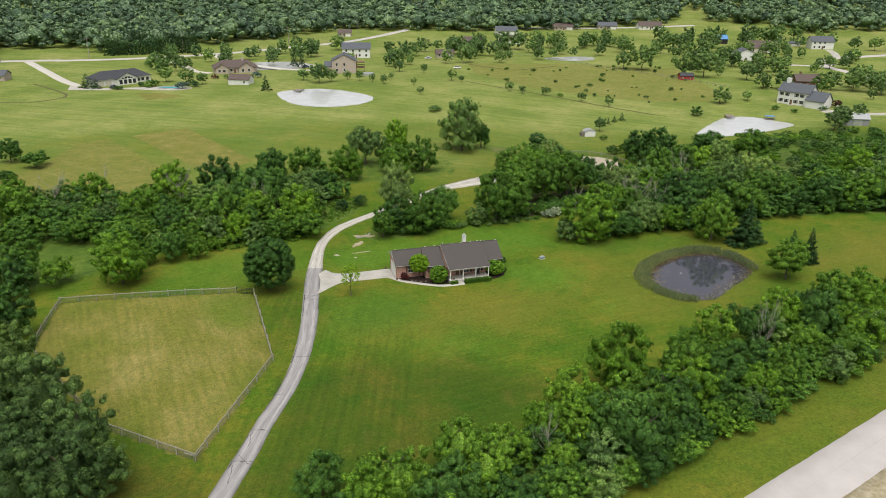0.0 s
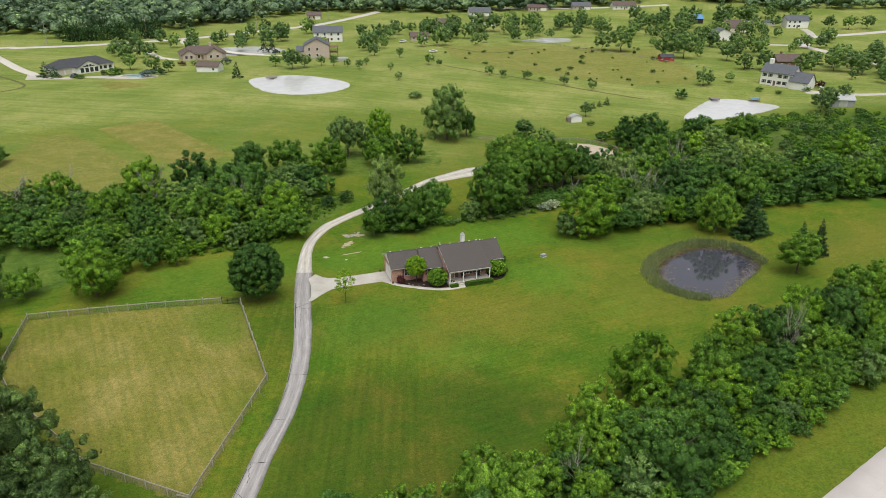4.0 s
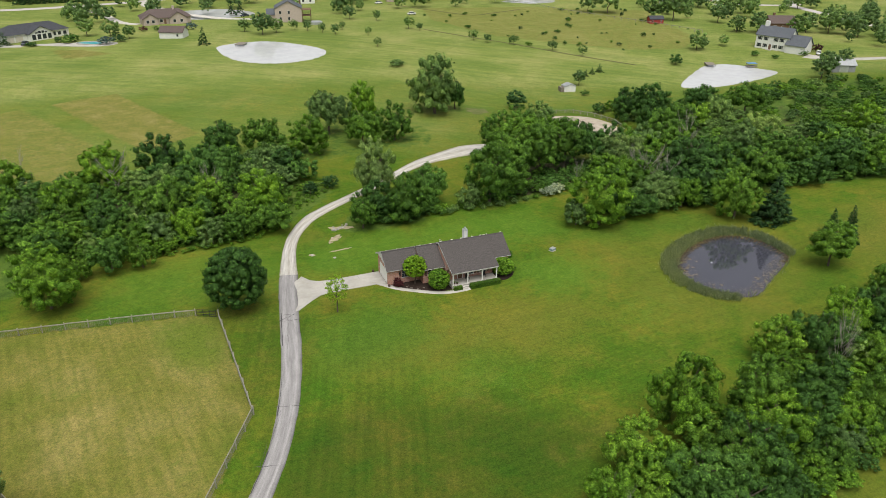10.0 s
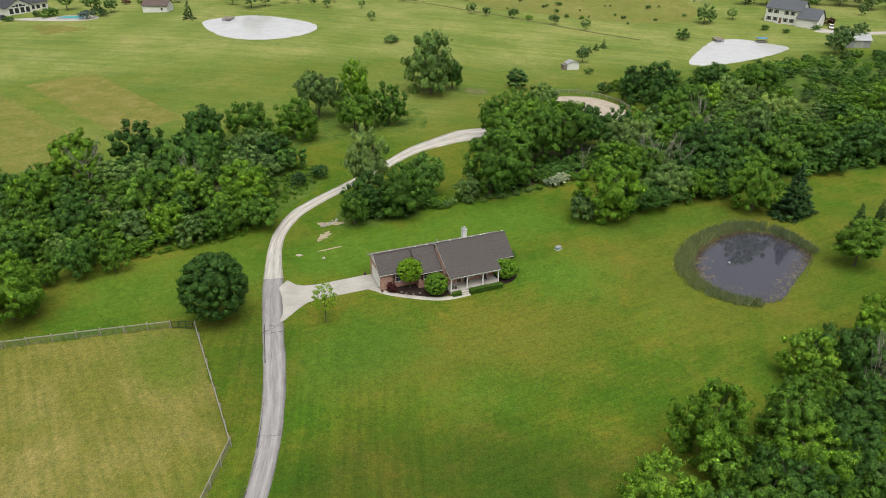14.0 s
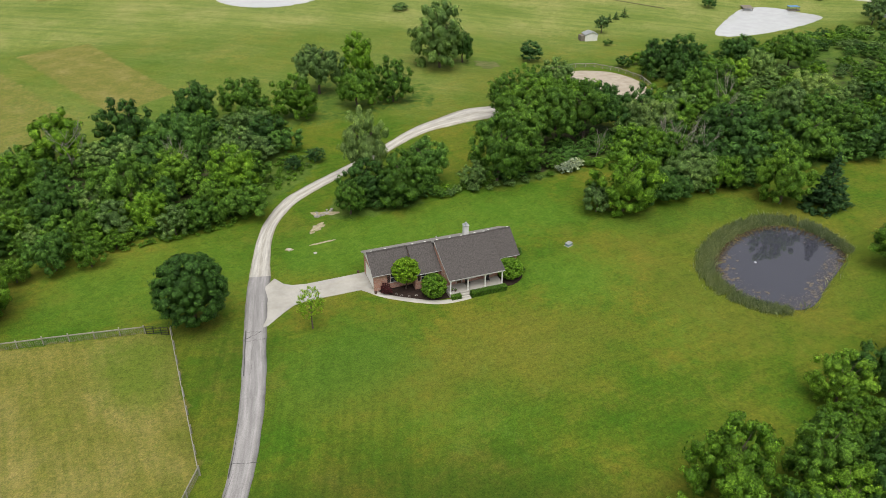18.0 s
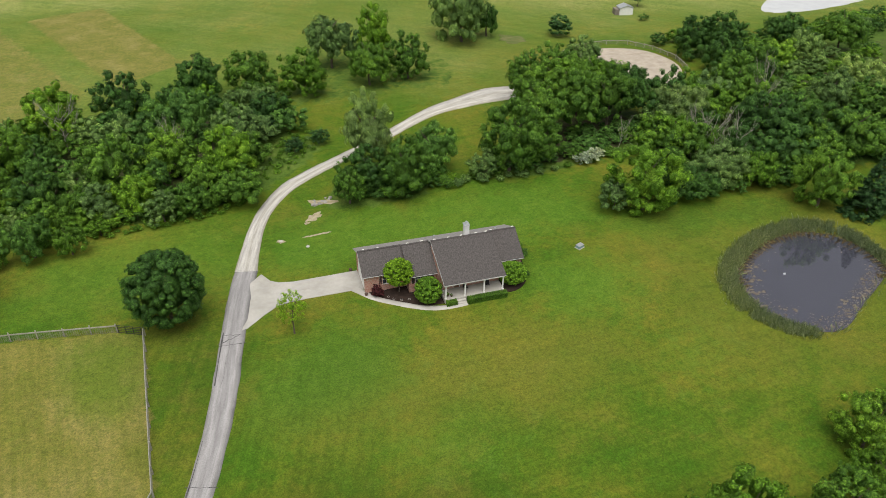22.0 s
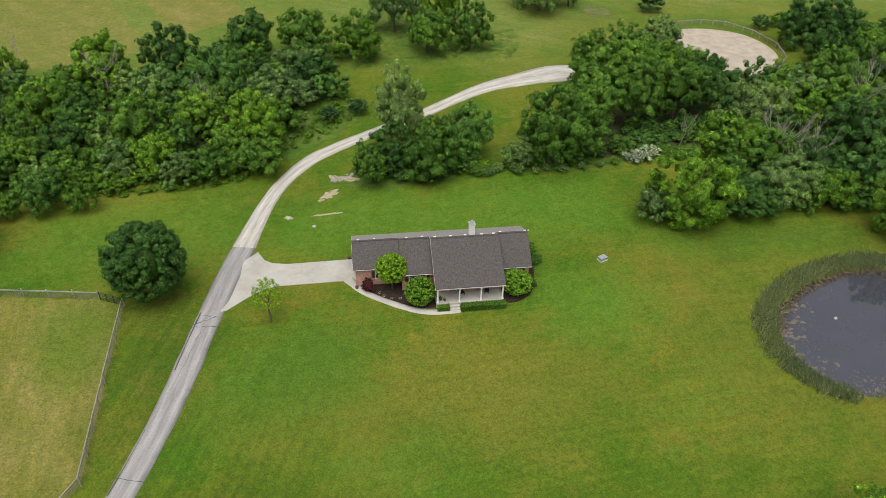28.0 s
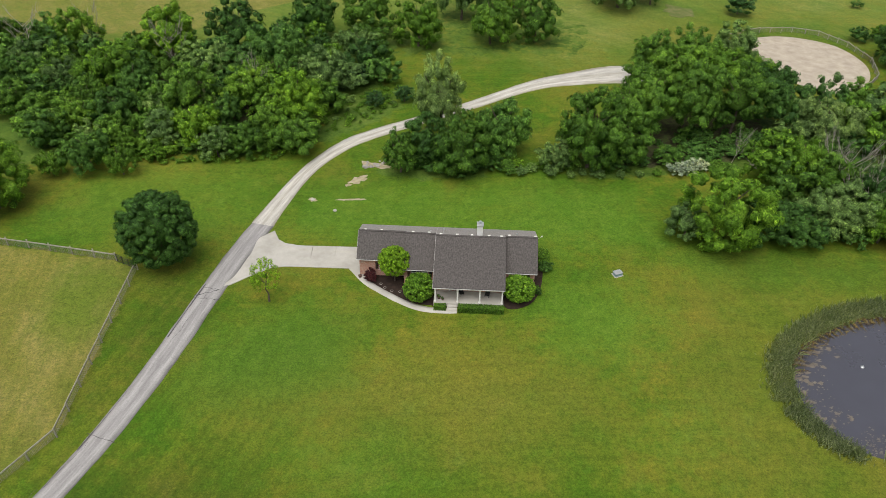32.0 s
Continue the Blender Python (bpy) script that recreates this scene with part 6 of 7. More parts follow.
for k in range(3000):
    i = weed_rnd.randrange(len(bank))
    low_side = -130 < math.degrees(math.atan2(bank[i][1] + 10, bank[i][0] - 51)) < -2
    inw = weed_rnd.random() ** (1.7 if low_side else 2.6) * (0.26 if low_side else 0.30) + 0.004
    c = np.array((51.5, -10.2))
    p = bank[i] + (c - bank[i]) * inw
    p = p + np.array((weed_rnd.gauss(0, 0.4), weed_rnd.gauss(0, 0.4)))
    if not inside(np.array(p[0]), np.array(p[1]), [tuple(q) for q in bank]):
        continue
    ang = math.degrees(math.atan2(bank[i][1] + 10, bank[i][0] - 51))
    shore = 0.95 if -130 < ang < -8 else 0.5 if ang > 140 or ang < -140 else 0.06
    if weed_rnd.random() > shore:
        continue
    big = 0.04 if low_side else 0.20 if abs(ang) > 140 else 0.04
    s = weed_rnd.uniform(0.025, 0.085) if weed_rnd.random() > big else weed_rnd.uniform(0.09, 0.26)
    ph = weed_rnd.uniform(0, 6)
    ring = [bm.verts.new((p[0] + s * (1 + 0.45 * math.sin(3 * a + ph)) * math.cos(a) * 1.5, p[1] + s * (1 + 0.35 * math.sin(2 * a + ph)) * math.sin(a), -1.243 + (k % 50) * 0.0004)) for a in (j * 0.6283 for j in range(10))]
    bm.faces.new(ring)
mw = mesh_ob("floating_weed", bm, WEED)
tagged(mw, "patches of pale floating pond weed", "pond weed", kind="stuff")
LITTER = leafy("dead_reed_litter", (0.10, 0.055, 0.022), (0.20, 0.125, 0.050), (0.34, 0.25, 0.13), 0.1, 6.0, 0)
V, F = [], []
for k in range(5200):
    i = reed_rnd.randint(len(bank))
    p = bank[i]
    ang = math.degrees(math.atan2(p[1] + 10, p[0] - 51))
    if not -25 < ang < 178 or reed_rnd.rand() > 0.55 + 0.45 * math.sin(math.radians(ang)):
        continue
    x, y = p + (np.array((51.5, -10.2)) - p) * (reed_rnd.beta(1.2, 3.0) * 0.22 - 0.02)
    t, half = reed_rnd.uniform(0, 6.28), reed_rnd.uniform(0.2, 0.6)
    dx, dy = math.cos(t) * half, math.sin(t) * half
    z = -1.22 + reed_rnd.uniform(0, 0.10)
    o = len(V)
    V += [(x - dx, y - dy, z), (x + dx, y + dy, z + 0.03), (x - dy * 0.12, y + dx * 0.12, z + 0.06)]
    F += [(o, o + 1, o + 2)]
me_l = bpy.data.meshes.new("reed_litter")
me_l.from_pydata(V, [], F)
me_l.materials.append(LITTER)
tagged(new("reed_litter", me_l), "rusty brown dead reed litter at the pond's edge", "reed litter", kind="stuff")
fo = thing("fountain", pose(48.1, -9.1, -1.25), "small white floating fountain head in the pond", "fountain")
bm = bmesh.new()
tube(bm, [(0, 0, -0.1), (0, 0, 0.08), (0, 0, 0.14)], [0.2, 0.2, 0.1], 12)
part("float", bm, METAL, fo)
bm = bmesh.new()
tube(bm, [(0, 0, 0.14), (0, 0, 0.3)], [0.07, 0.04], 8)
part("nozzle", bm, METAL, fo)
# joints of the concrete road
road_ob = bpy.data.objects["road"]
JOINT = ground_like("road_joint", (0.36, 0.335, 0.32), (0.39, 0.365, 0.35), (0.42, 0.395, 0.38), 1.0)
for k in range(-6, 14):
    x0 = 13 + k * 4.9
    y0 = -72.2 + k * 4.9 * 0.252
    ob = seam("joint", [(x0 - 0.8 * s, y0 + 3.2 * s) for s in (-1, -0.5, 0, 0.5, 1)], 0.06, JOINT, "", 0.088)
    ob.parent = road_ob
ob = seam("joint", [(13 + k * 4, -72.2 + k * 4 * 0.252) for k in range(-8, 16)], 0.09, JOINT, "", 0.09)
ob.parent = road_ob


# ---- far houses ----
def gabled(parent, x0, x1, y0, y1, h, rise, wall, roof, over=0.4, along="x"):
    """A block with a gable roof: walls, gable ends and two slopes, as parts."""
    part("wall", boxed(x0, x1, y0, y1, -0.4, h), wall, parent)
    if along == "x":
        mid = (y0 + y1) / 2
        part("gable", gable(x0 + 0.01, x1 - x0 - 0.02, [(y0 + 0.01, h), (y1 - 0.01, h), (mid, h + rise - 0.05)]), wall, parent)
        k = rise / (mid - y0)
        for y, s in ((y0, -1), (y1, 1)):
            part("roof", slab(x0 - over, x1 + over, (y + s * over, h - k * over + 0.15), (mid, h + rise + 0.15)), roof, parent)
    else:
        mid = (x0 + x1) / 2
        k = rise / (mid - x0)
        bm = gable(0, y1 - y0 - 0.02, [(x0 + 0.01, h), (x1 - 0.01, h), (mid, h + rise - 0.05)])
        bm.transform(Matrix(((0, 1, 0, 0), (1, 0, 0, y0 + 0.01), (0, 0, 1, 0), (0, 0, 0, 1))))
        bmesh.ops.recalc_face_normals(bm, faces=bm.faces)
        part("gable", bm, wall, parent)
        for x, s in ((x0, -1), (x1, 1)):
            bm = slab(y0 - over, y1 + over, (x + s * over, h - k * over + 0.15), (mid, h + rise + 0.15))
            bm.transform(Matrix(((0, 1, 0, 0), (1, 0, 0, 0), (0, 0, 1, 0), (0, 0, 0, 1))))
            bmesh.ops.recalc_face_normals(bm, faces=bm.faces)
            part("roof", bm, roof, parent)


def hipped(parent, x0, x1, y0, y1, h, rise, wall, roof, over=0.5):
    """A block with a roof that slopes to all four sides."""
    part("wall", boxed(x0, x1, y0, y1, -0.4, h), wall, parent)
    run = (y1 - y0) / 2
    bm = bmesh.new()
    low = [bm.verts.new((x, y, h)) for x, y in ((x0 - over, y0 - over), (x1 + over, y0 - over), (x1 + over, y1 + over), (x0 - over, y1 + over))]
    top = [bm.verts.new((x0 + run * 0.9, y0 + run, h + rise)), bm.verts.new((x1 - run * 0.9, y0 + run, h + rise))]
    bm.faces.new(low[::-1])
    bm.faces.new((low[0], low[1], top[1], top[0]))
    bm.faces.new((low[1], low[2], top[1]))
    bm.faces.new((low[2], low[3], top[0], top[1]))
    bm.faces.new((low[3], low[0], top[0]))
    bmesh.ops.recalc_face_normals(bm, faces=bm.faces)
    uv_box(bm)
    part("roof", bm, roof, parent)


def far_window(parent, x, z, w, h, y, trim=WHITE):
    f = part("window", boxed(x - w / 2 - 0.08, x + w / 2 + 0.08, y - 0.06, y + 0.02, z - 0.08, z + h + 0.08), trim, parent)
    part("pane", boxed(x - w / 2, x + w / 2, y - 0.075, y - 0.05, z, z + h), GLASS, f)


def far_house(x, y, rot, w, d, h, rise, wall, roof, label, windows=4, storeys=1, garage=True, chimney=False, along="x"):
    t = thing("house", pose(x, y, land(x, y), 0, 0, rot), label, "house", "neighbouring houses")
    gabled(t, -w / 2, w / 2, 0, d, h, rise, wall, roof, 0.5, along)
    for s in range(storeys):
        for k in range(windows):
            wx = -w / 2 + w * (k + 0.6) / (windows + (1.5 if garage else 0.2))
            far_window(t, wx, 0.9 + s * 2.8, 1.1, 1.3, 0.0)
    part("door", boxed(-0.5, 0.5, -0.08, 0.02, 0.0, 2.1), DECK, t)
    if garage:
        part("garage_door", boxed(w / 2 - 5.4, w / 2 - 0.6, -0.07, 0.02, 0.0, 2.3), WHITE, t)
    if chimney:
        part("chimney", boxed(-w / 4 - 0.5, -w / 4 + 0.5, d / 2 + 0.3, d / 2 + 1.2, h, h + rise + 1.2), wall, t)
    return t


# long white house with a dark roof, terrace and pool
t = thing("house", pose(-67.5, 263.5, land(-67, 263), 0, 0, 28), "long white house with charcoal roof and arched gable window", "house", "neighbouring houses")
hipped(t, -14, 13, 0, 11, 3.0, 3.2, SIDING, ROOF_DARK, 0.6)
gabled(t, -5, 5, -2.6, 6, 3.0, 2.7, SIDING, ROOF_DARK, 0.5, "y")
for x in (-3.3, -1.1, 1.1, 3.3):
    far_window(t, x, 0.5, 1.5, 2.0, -2.6)
for x, h in ((-2.0, 0.5), (-0.7, 0.95), (0.7, 0.95), (2.0, 0.5)):
    far_window(t, x, 2.9, 1.1, h, -2.6)
for x in (-11.8, -8.2):
    part("garage_door", boxed(x - 1.5, x + 1.5, -0.08, 0.02, 0, 2.3), CREAM, t)
for x in (6.6, 8.8, 11.2):
    far_window(t, x, 0.8, 1.4, 1.4, 0.0)
plot("terrace", smooth_line([(-63, 250), (-50, 246), (-41, 243), (-38, 236), (-44, 233), (-54, 238), (-70, 250)], 2, True), 0.06, CONCRETE, "pale paved pool terrace", "terrace", kind="structure")
plot("parking_court", [(-92, 266), (-80, 256), (-72, 251), (-74, 247), (-92, 254)], 0.05, CONCRETE, "pale concrete parking court", "driveway")
pool = thing("swimming_pool", pose(-47.1, 241.5, land(-47, 241.5), 0, 0, -26), "turquoise swimming pool with pale coping", "swimming pool")
oval = [(6.5 * math.cos(a), 2.9 * math.sin(a) * (1 + 0.15 * math.cos(a))) for a in (k * math.pi / 16 for k in range(32))]
bm = bmesh.new()
bm.faces.new([bm.verts.new((x, y, 0.16)) for x, y in oval])
part("pool_surface", bm, POOL, pool)
bm = bmesh.new()
tube(bm, [(x * 1.06, y * 1.1, 0.12) for x, y in oval + oval[:1]], [0.35] * 33, 4)
part("coping", bm, CONCRETE, pool)
t = thing("house", pose(-14.0, 282, land(-14, 282), 0, 0, 2), "long brown-roofed house with a pale front gable", "house", "neighbouring houses")
hipped(t, -11, 11, 0, 10, 2.9, 3.4, PINK, ROOF_BROWN, 0.6)
gabled(t, 1, 9, -2.4, 5, 2.9, 2.6, PINK, ROOF_BROWN, 0.4, "y")
gabled(t, -10.5, -4, -1.6, 5, 2.8, 2.2, PINK, ROOF_BROWN, 0.4, "y")
for x, y in ((-8.6, -1.6), (-6.2, -1.6), (-2.4, 0.0), (3.2, -2.4), (6.4, -2.4)):
    far_window(t, x, 0.9, 1.2, 1.3, y)
part("door", boxed(-1.2, -0.2, -0.08, 0.02, 0.0, 2.1), DECK, t)
part("chimney", boxed(3.6, 4.6, 4.2, 5.2, 4.0, 7.4), PINK, t)
t = thing("shed", pose(-17.2, 236.5, land(-17.2, 236.5), 0, 0, -28), "white outbuilding with a pinkish brown roof", "outbuilding")
gabled(t, -5.0, 5.0, 0, 6.6, 2.6, 1.9, SIDING, ROOF_BROWN, 0.35)
far_window(t, 2.8, 0.9, 0.8, 0.9, 0.0)
part("door", boxed(-3.4, -2.4, -0.06, 0.02, 0, 2.1), WHITE, t)
# two-storey house with a deck
t = thing("house", pose(41.0, 262, land(41, 262), 0, 0, -14), "two-storey beige house with grey roof and rear deck", "house", "neighbouring houses")
gabled(t, -8, 4.5, 0, 11, 6.4, 3.2, PINK, ROOF_GREY, 0.4, "y")
gabled(t, -12, -8, 3, 10, 3.2, 2.2, PINK, ROOF_GREY, 0.3)
for z in (1.0, 3.9):
    for x in (-5.5, -1.5):
        far_window(t, x, z, 1.0, 1.4, 0.0)
deck = part("deck", boxed(4.6, 9.0, 0.5, 6.5, 2.7, 2.9), DECK, t, "dark timber deck")
part("deck_roof", boxed(4.6, 9.2, 0.3, 6.7, 5.4, 5.6), DECK, t)
for x in (4.9, 8.8):
    for y in (0.7, 6.3):
        part("post", boxed(x - 0.12, x + 0.12, y - 0.12, y + 0.12, -0.3, 5.4), DECK, t)
for y in (0.5, 6.45):
    part("rail", boxed(4.6, 9.0, y, y + 0.06, 3.5, 3.75), DECK, t)
t = thing("swimming_pool", pose(49.6, 252.4, land(49.6, 252.4)), "round above-ground pool with pale walls", "swimming pool")
bm = bmesh.new()
tube(bm, [(0, 0, -0.2), (0, 0, 1.2)], [3.1, 3.1], 24)
part("wall", bm, METAL, t)
far_house(62.5, 330, -14, 17, 10, 5.6, 3.0, SIDING, ROOF_GREY, "white two-storey house with grey roof", 4, 2, False)
far_house(116.5, 318, -14, 11, 7, 2.6, 2.0, PINK, ROOF_BROWN, "small pale house with brown roof", 2)
far_house(157.5, 371, -14, 13, 9, 3.0, 2.6, PINK, ROOF_BROWN, "pale single-storey house among trees", 3)
far_house(207, 422, -14, 17, 9, 3.0, 3.0, SIDING, ROOF_GREY, "white house with a grey hip-like roof", 3)
far_house(188, 371, -14, 18, 10, 3.0, 2.8, SIDING, ROOF_BROWN, "white house with a brown roof", 4)
far_house(263, 432, -14, 16, 9, 2.8, 2.2, PINK, ROOF_BROWN, "low house with a brown roof", 3)
far_house(81, 442, -14, 10, 8, 2.8, 2.0, PINK, ROOF_BROWN, "small brown house beside the wood", 2)
far_house(333, 411, -20, 19, 10, 3.0, 3.0, SIDING, ROOF_BROWN, "white-sided house with a dark brown roof", 3)
far_house(300, 424, -20, 15, 9, 3.0, 2.6, PINK, ROOF_GREY, "low pale house with a grey roof", 3)
far_house(294, 253, -25, 13, 10, 4.6, 2.8, SIDING, ROOF_GREY, "white house with a grey roof", 3, 1, False, False, "y")
far_house(333, 281, -25, 18, 11, 3.4, 4.0, CREAM, ROOF_BROWN, "cream house with a steep brown roof", 3)
far_house(385, 281, -25, 15, 10, 5.4, 3.0, SIDING, ROOF_GREY, "white two-storey house with a grey roof", 3, 2)
far_house(260, 249, -25, 10, 8, 3.4, 2.4, SIDING, ROOF_GREY, "white garage building among trees", 1)
far_house(256.5, 165, -25, 12, 9, 3.4, 2.8, DECK, ROOF_BROWN, "dark brown house behind the white house", 3, 1, False, True)
far_house(-127, 291, -14, 8, 8, 2.8, 2.0, PINK, ROOF_GREY, "small beige house at the field edge", 2, 1, False)
far_house(195, 587, -14, 14, 8, 2.8, 1.6, SIDING, ROOF_GREY, "white farm building in a far field", 2)
far_house(560, 545, -25, 16, 9, 3.0, 3.0, PINK, ROOF_BROWN, "brown farmhouse in a far field", 3)
t = thing("barn", pose(333.2, 328.4, land(333, 328), 0, 0, -20), "dark barn with a blue metal roof", "barn")
gabled(t, -3, 8, 0, 9, 3.6, 2.4, DARKM, BLUEM, 0.4)
gabled(t, -10, -3, 1, 8, 2.8, 1.6, DECK, ROOF_GREY, 0.3)
part("door", boxed(1, 4, -0.08, 0.02, 0, 3.0), DECK, t)
t = thing("shed", pose(378.4, 299.5, land(378, 299), 0, 0, -20), "small white shed on the lawn", "shed")
gabled(t, -4.5, 4.5, 0, 5, 2.0, 1.1, SIDING, ROOF_GREY, 0.3)
far_window(t, 1.8, 0.8, 0.8, 0.8, 0)
t = thing("shed", pose(211.5, 203, land(211, 203), 0, 0, -18), "small red barn with a dark roof", "barn")
gabled(t, -3.5, 3.5, 0, 4.5, 2.2, 1.3, REDW, ROOF_DARK, 0.3)
part("door", boxed(-0.9, 0.9, -0.07, 0.02, 0, 1.9), REDW, t)
for x in (-2.3, 2.3):
    far_window(t, x, 0.8, 0.6, 0.7, 0)
# white house by the east pond
t = thing("house", pose(216.5, 131.5, land(216.5, 131.5), 0, 0, -68), "white two-storey house with grey roof and front-gabled garage", "house", "neighbouring houses")
gabled(t, -10.5, 3.5, 3, 12, 6.0, 3.2, SIDING, ROOF_GREY, 0.45)
gabled(t, 3.0, 11.0, 1.5, 10, 3.6, 3.4, SIDING, ROOF_GREY, 0.45)
for z in (1.0, 3.9):
    for x in (-8.8, -6.2, -2.0, 0.5):
        far_window(t, x, z, 1.0, 1.4, 3.0)
        for s in (-0.75, 0.75):
            part("shutter", boxed(x + s - 0.16, x + s + 0.16, 2.93, 3.0, z - 0.05, z + 1.45), DARKM, t)
far_window(t, 9.6, 1.2, 0.9, 1.2, 1.5)
part("door", boxed(-4.6, -3.6, 2.92, 3.02, 0.2, 2.4), DECK, t)
part("porch", boxed(-5.3, -2.9, 1.4, 3.0, -0.2, 0.2), CONCRETE, t)
for x in (5.0, 8.4):
    part("garage_door", boxed(x - 1.6, x + 1.6, 1.42, 1.52, 0.0, 2.3), SIDING, t)
part("chimney", boxed(-9.2, -7.6, 7.0, 8.6, 6.0, 11.2), SIDING, t)
t = thing("shed", pose(212.0, 94.5, land(212, 94.5), 0, 0, -30), "grey pole barn with a metal roof", "shed")
gabled(t, -4.2, 4.2, 0, 6.5, 2.8, 1.6, GREYW, METAL, 0.4)
part("door", boxed(-1.6, 1.6, -0.07, 0.02, 0, 2.4), METAL, t)
# small field shelter
t = thing("shed", pose(98.0, 110.3, land(98, 110.3), 0, 0, -12), "small white-topped metal shed in the field", "shed")
gabled(t, -2.4, 1.6, 0, 3.0, 1.9, 0.7, SIDING, METAL, 0.15, "y")
part("lean_to", boxed(-3.6, -2.4, 0.3, 2.7, -0.2, 1.6), WOOD, t)
for x in (-1.4, -0.4, 0.6):
    part("batten", boxed(x - 0.04, x + 0.04, -0.05, 0.0, 0, 1.9), WHITE, t)
for x, y, lab in ((7.4, 222.0, "small weathered dock on a pond"), (177.7, 129.5, "small weathered dock on a pond")):
    t = thing("dock", pose(x, y - 10 if x < 50 else y, land(x, y) - 0.2, 0, 0, -30), lab, "dock")
    part("deck", boxed(-1.8, 1.8, -4, 1, 0.3, 0.42), WOOD, t)
    for a in (-1.6, 1.5):
        for b in (-3.7, 0.6):
            part("pile", boxed(a, a + 0.15, b, b + 0.15, -1.2, 0.3), WOOD, t)
t = thing("dock", pose(191.0, 120.0, -3.4, 0, 0, -20), "teal covered dock at the pond's edge", "dock")
part("deck", boxed(-2, 2, -1.2, 1.2, 0.1, 0.3), WOOD, t)
part("canopy", boxed(-1.9, 1.9, -1.1, 1.1, 1.3, 1.5, bevel=0.05), BLUEM, t)
for a in (-1.8, 1.7):
    for b in (-1.0, 0.9):
        part("post", boxed(a, a + 0.1, b, b + 0.1, 0.3, 1.3), WOOD, t)


def car(x, y, rot, material, label):
    t = thing("car", pose(x, y, land(x, y) + 0.05, 0, 0, rot), label, "car", "parked cars")
    part("body", boxed(-2.2, 2.2, -0.88, 0.88, 0.35, 0.95, bevel=0.12), material, t)
    part("cabin", boxed(-1.3, 1.2, -0.78, 0.78, 0.95, 1.5, bevel=0.18), GLASS, t)
    part("roof", boxed(-1.0, 0.9, -0.7, 0.7, 1.48, 1.53), material, t)
    for a in (-1.4, 1.4):
        for b in (-0.85, 0.85):
            bm = bmesh.new()
            tube(bm, [(a, b - 0.1, 0.32), (a, b + 0.1, 0.32)], [0.33, 0.33], 12)
            part("wheel", bm, TYRE, t)


car(-72.5, 252.0, 70, CARB, "dark car parked outside the white house")
car(32.0, 287.0, 30, CARR, "red car parked near the beige house")
car(24.0, 291.0, 30, CARB, "dark car parked near the beige house")
car(228.5, 120.0, 40, CARW, "white car parked beside the white house")
car(106.0, 270.0, -10, CARW, "white trailer parked in the field")
car(104.0, 314.0, 10, CARW, "white car parked near the small house")

# ---- far roads ----
strip("far_road", [(-420, 372), (-138, 364), (-104, 360), (-64, 360), (-12, 371), (28, 390), (69, 408), (95, 428), (140, 470)], [6.5] * 9, ROAD_C, "pale country road past the far houses", "road", 0.06, step=6)
strip("far_drive", [(-122, 359), (-108, 318), (-97, 285), (-88, 264)], [4.5] * 4, GRAVEL, "pale driveway to the white house", "driveway", 0.06, step=4)
strip("far_drive", [(-56, 361), (-49, 345), (-41, 330), (-34, 297), (-26, 286)], [4.0] * 5, GRAVEL, "pale driveway to the brown house", "driveway", 0.06, step=4)
strip("far_drive", [(-16, 370), (-18, 352), (-11, 337), (0, 310), (16, 286), (30, 280)], [4.0] * 6, GRAVEL, "pale curving driveway beside a pond", "driveway", 0.06, step=4)
strip("far_road", [(286, 243), (310, 231), (326, 223), (338, 228), (347, 240), (362, 246), (420, 245), (560, 250)], [5, 5, 5, 6, 6.5, 6.5, 6.5, 6.5], ROAD_C, "pale winding estate road", "road", 0.06, step=4)
strip("far_road", [(326, 223), (318, 190), (309, 165), (330, 130), (420, 90)], [6.0] * 5, ROAD_C, "pale winding estate road", "road", 0.06, step=4)
strip("far_drive", [(222, 121), (226, 114), (240, 105), (270, 100), (320, 118)], [7, 6, 4, 4, 4], CONCRETE, "pale driveway of the white house", "driveway", 0.06, step=3)
strip("far_drive", [(362, 246), (378, 264), (386, 276)], [5] * 3, CONCRETE, "pale driveway", "driveway", 0.06, step=4)
strip("far_road", [(235, 455), (300, 432), (380, 415)], [6] * 3, ROAD_C, "pale road among far houses", "road", 0.06, step=6)
# power line
poles = [(-220, 338), (-135.4, 356), (-90.6, 366), (-37.2, 380), (32.9, 405), (90, 436)]
for x, y in poles:
    t = thing("power_pole", pose(x, y, land(x, y)), "weathered wooden power pole beside the road", "power pole", "power poles")
    bm = bmesh.new()
    tube(bm, [(0, 0, -0.5), (0, 0, 6), (0, 0, 12.5)], [0.22, 0.18, 0.14], 8)
    part("pole", bm, BARE, t)
    part("crossarm", boxed(-1.2, 1.2, -0.08, 0.08, 11.4, 11.6), WOOD, t)
cable = thing("power_cables", pose(0, 0, 0), "thin dark overhead power cables", "cable")
for (ax, ay), (bx, by) in zip(poles, poles[1:]):
    for off in (-1.0, 1.0):
        bm = bmesh.new()
        pts = [Vector((ax + (bx - ax) * s, ay + off + (by - ay) * s, land(ax, ay) + 11.7 - 4 * 1.3 * s * (1 - s))) for s in (k / 8 for k in range(9))]
        tube(bm, pts, [0.035] * 9, 4)
        part("cable", bm, DARKM, cable)

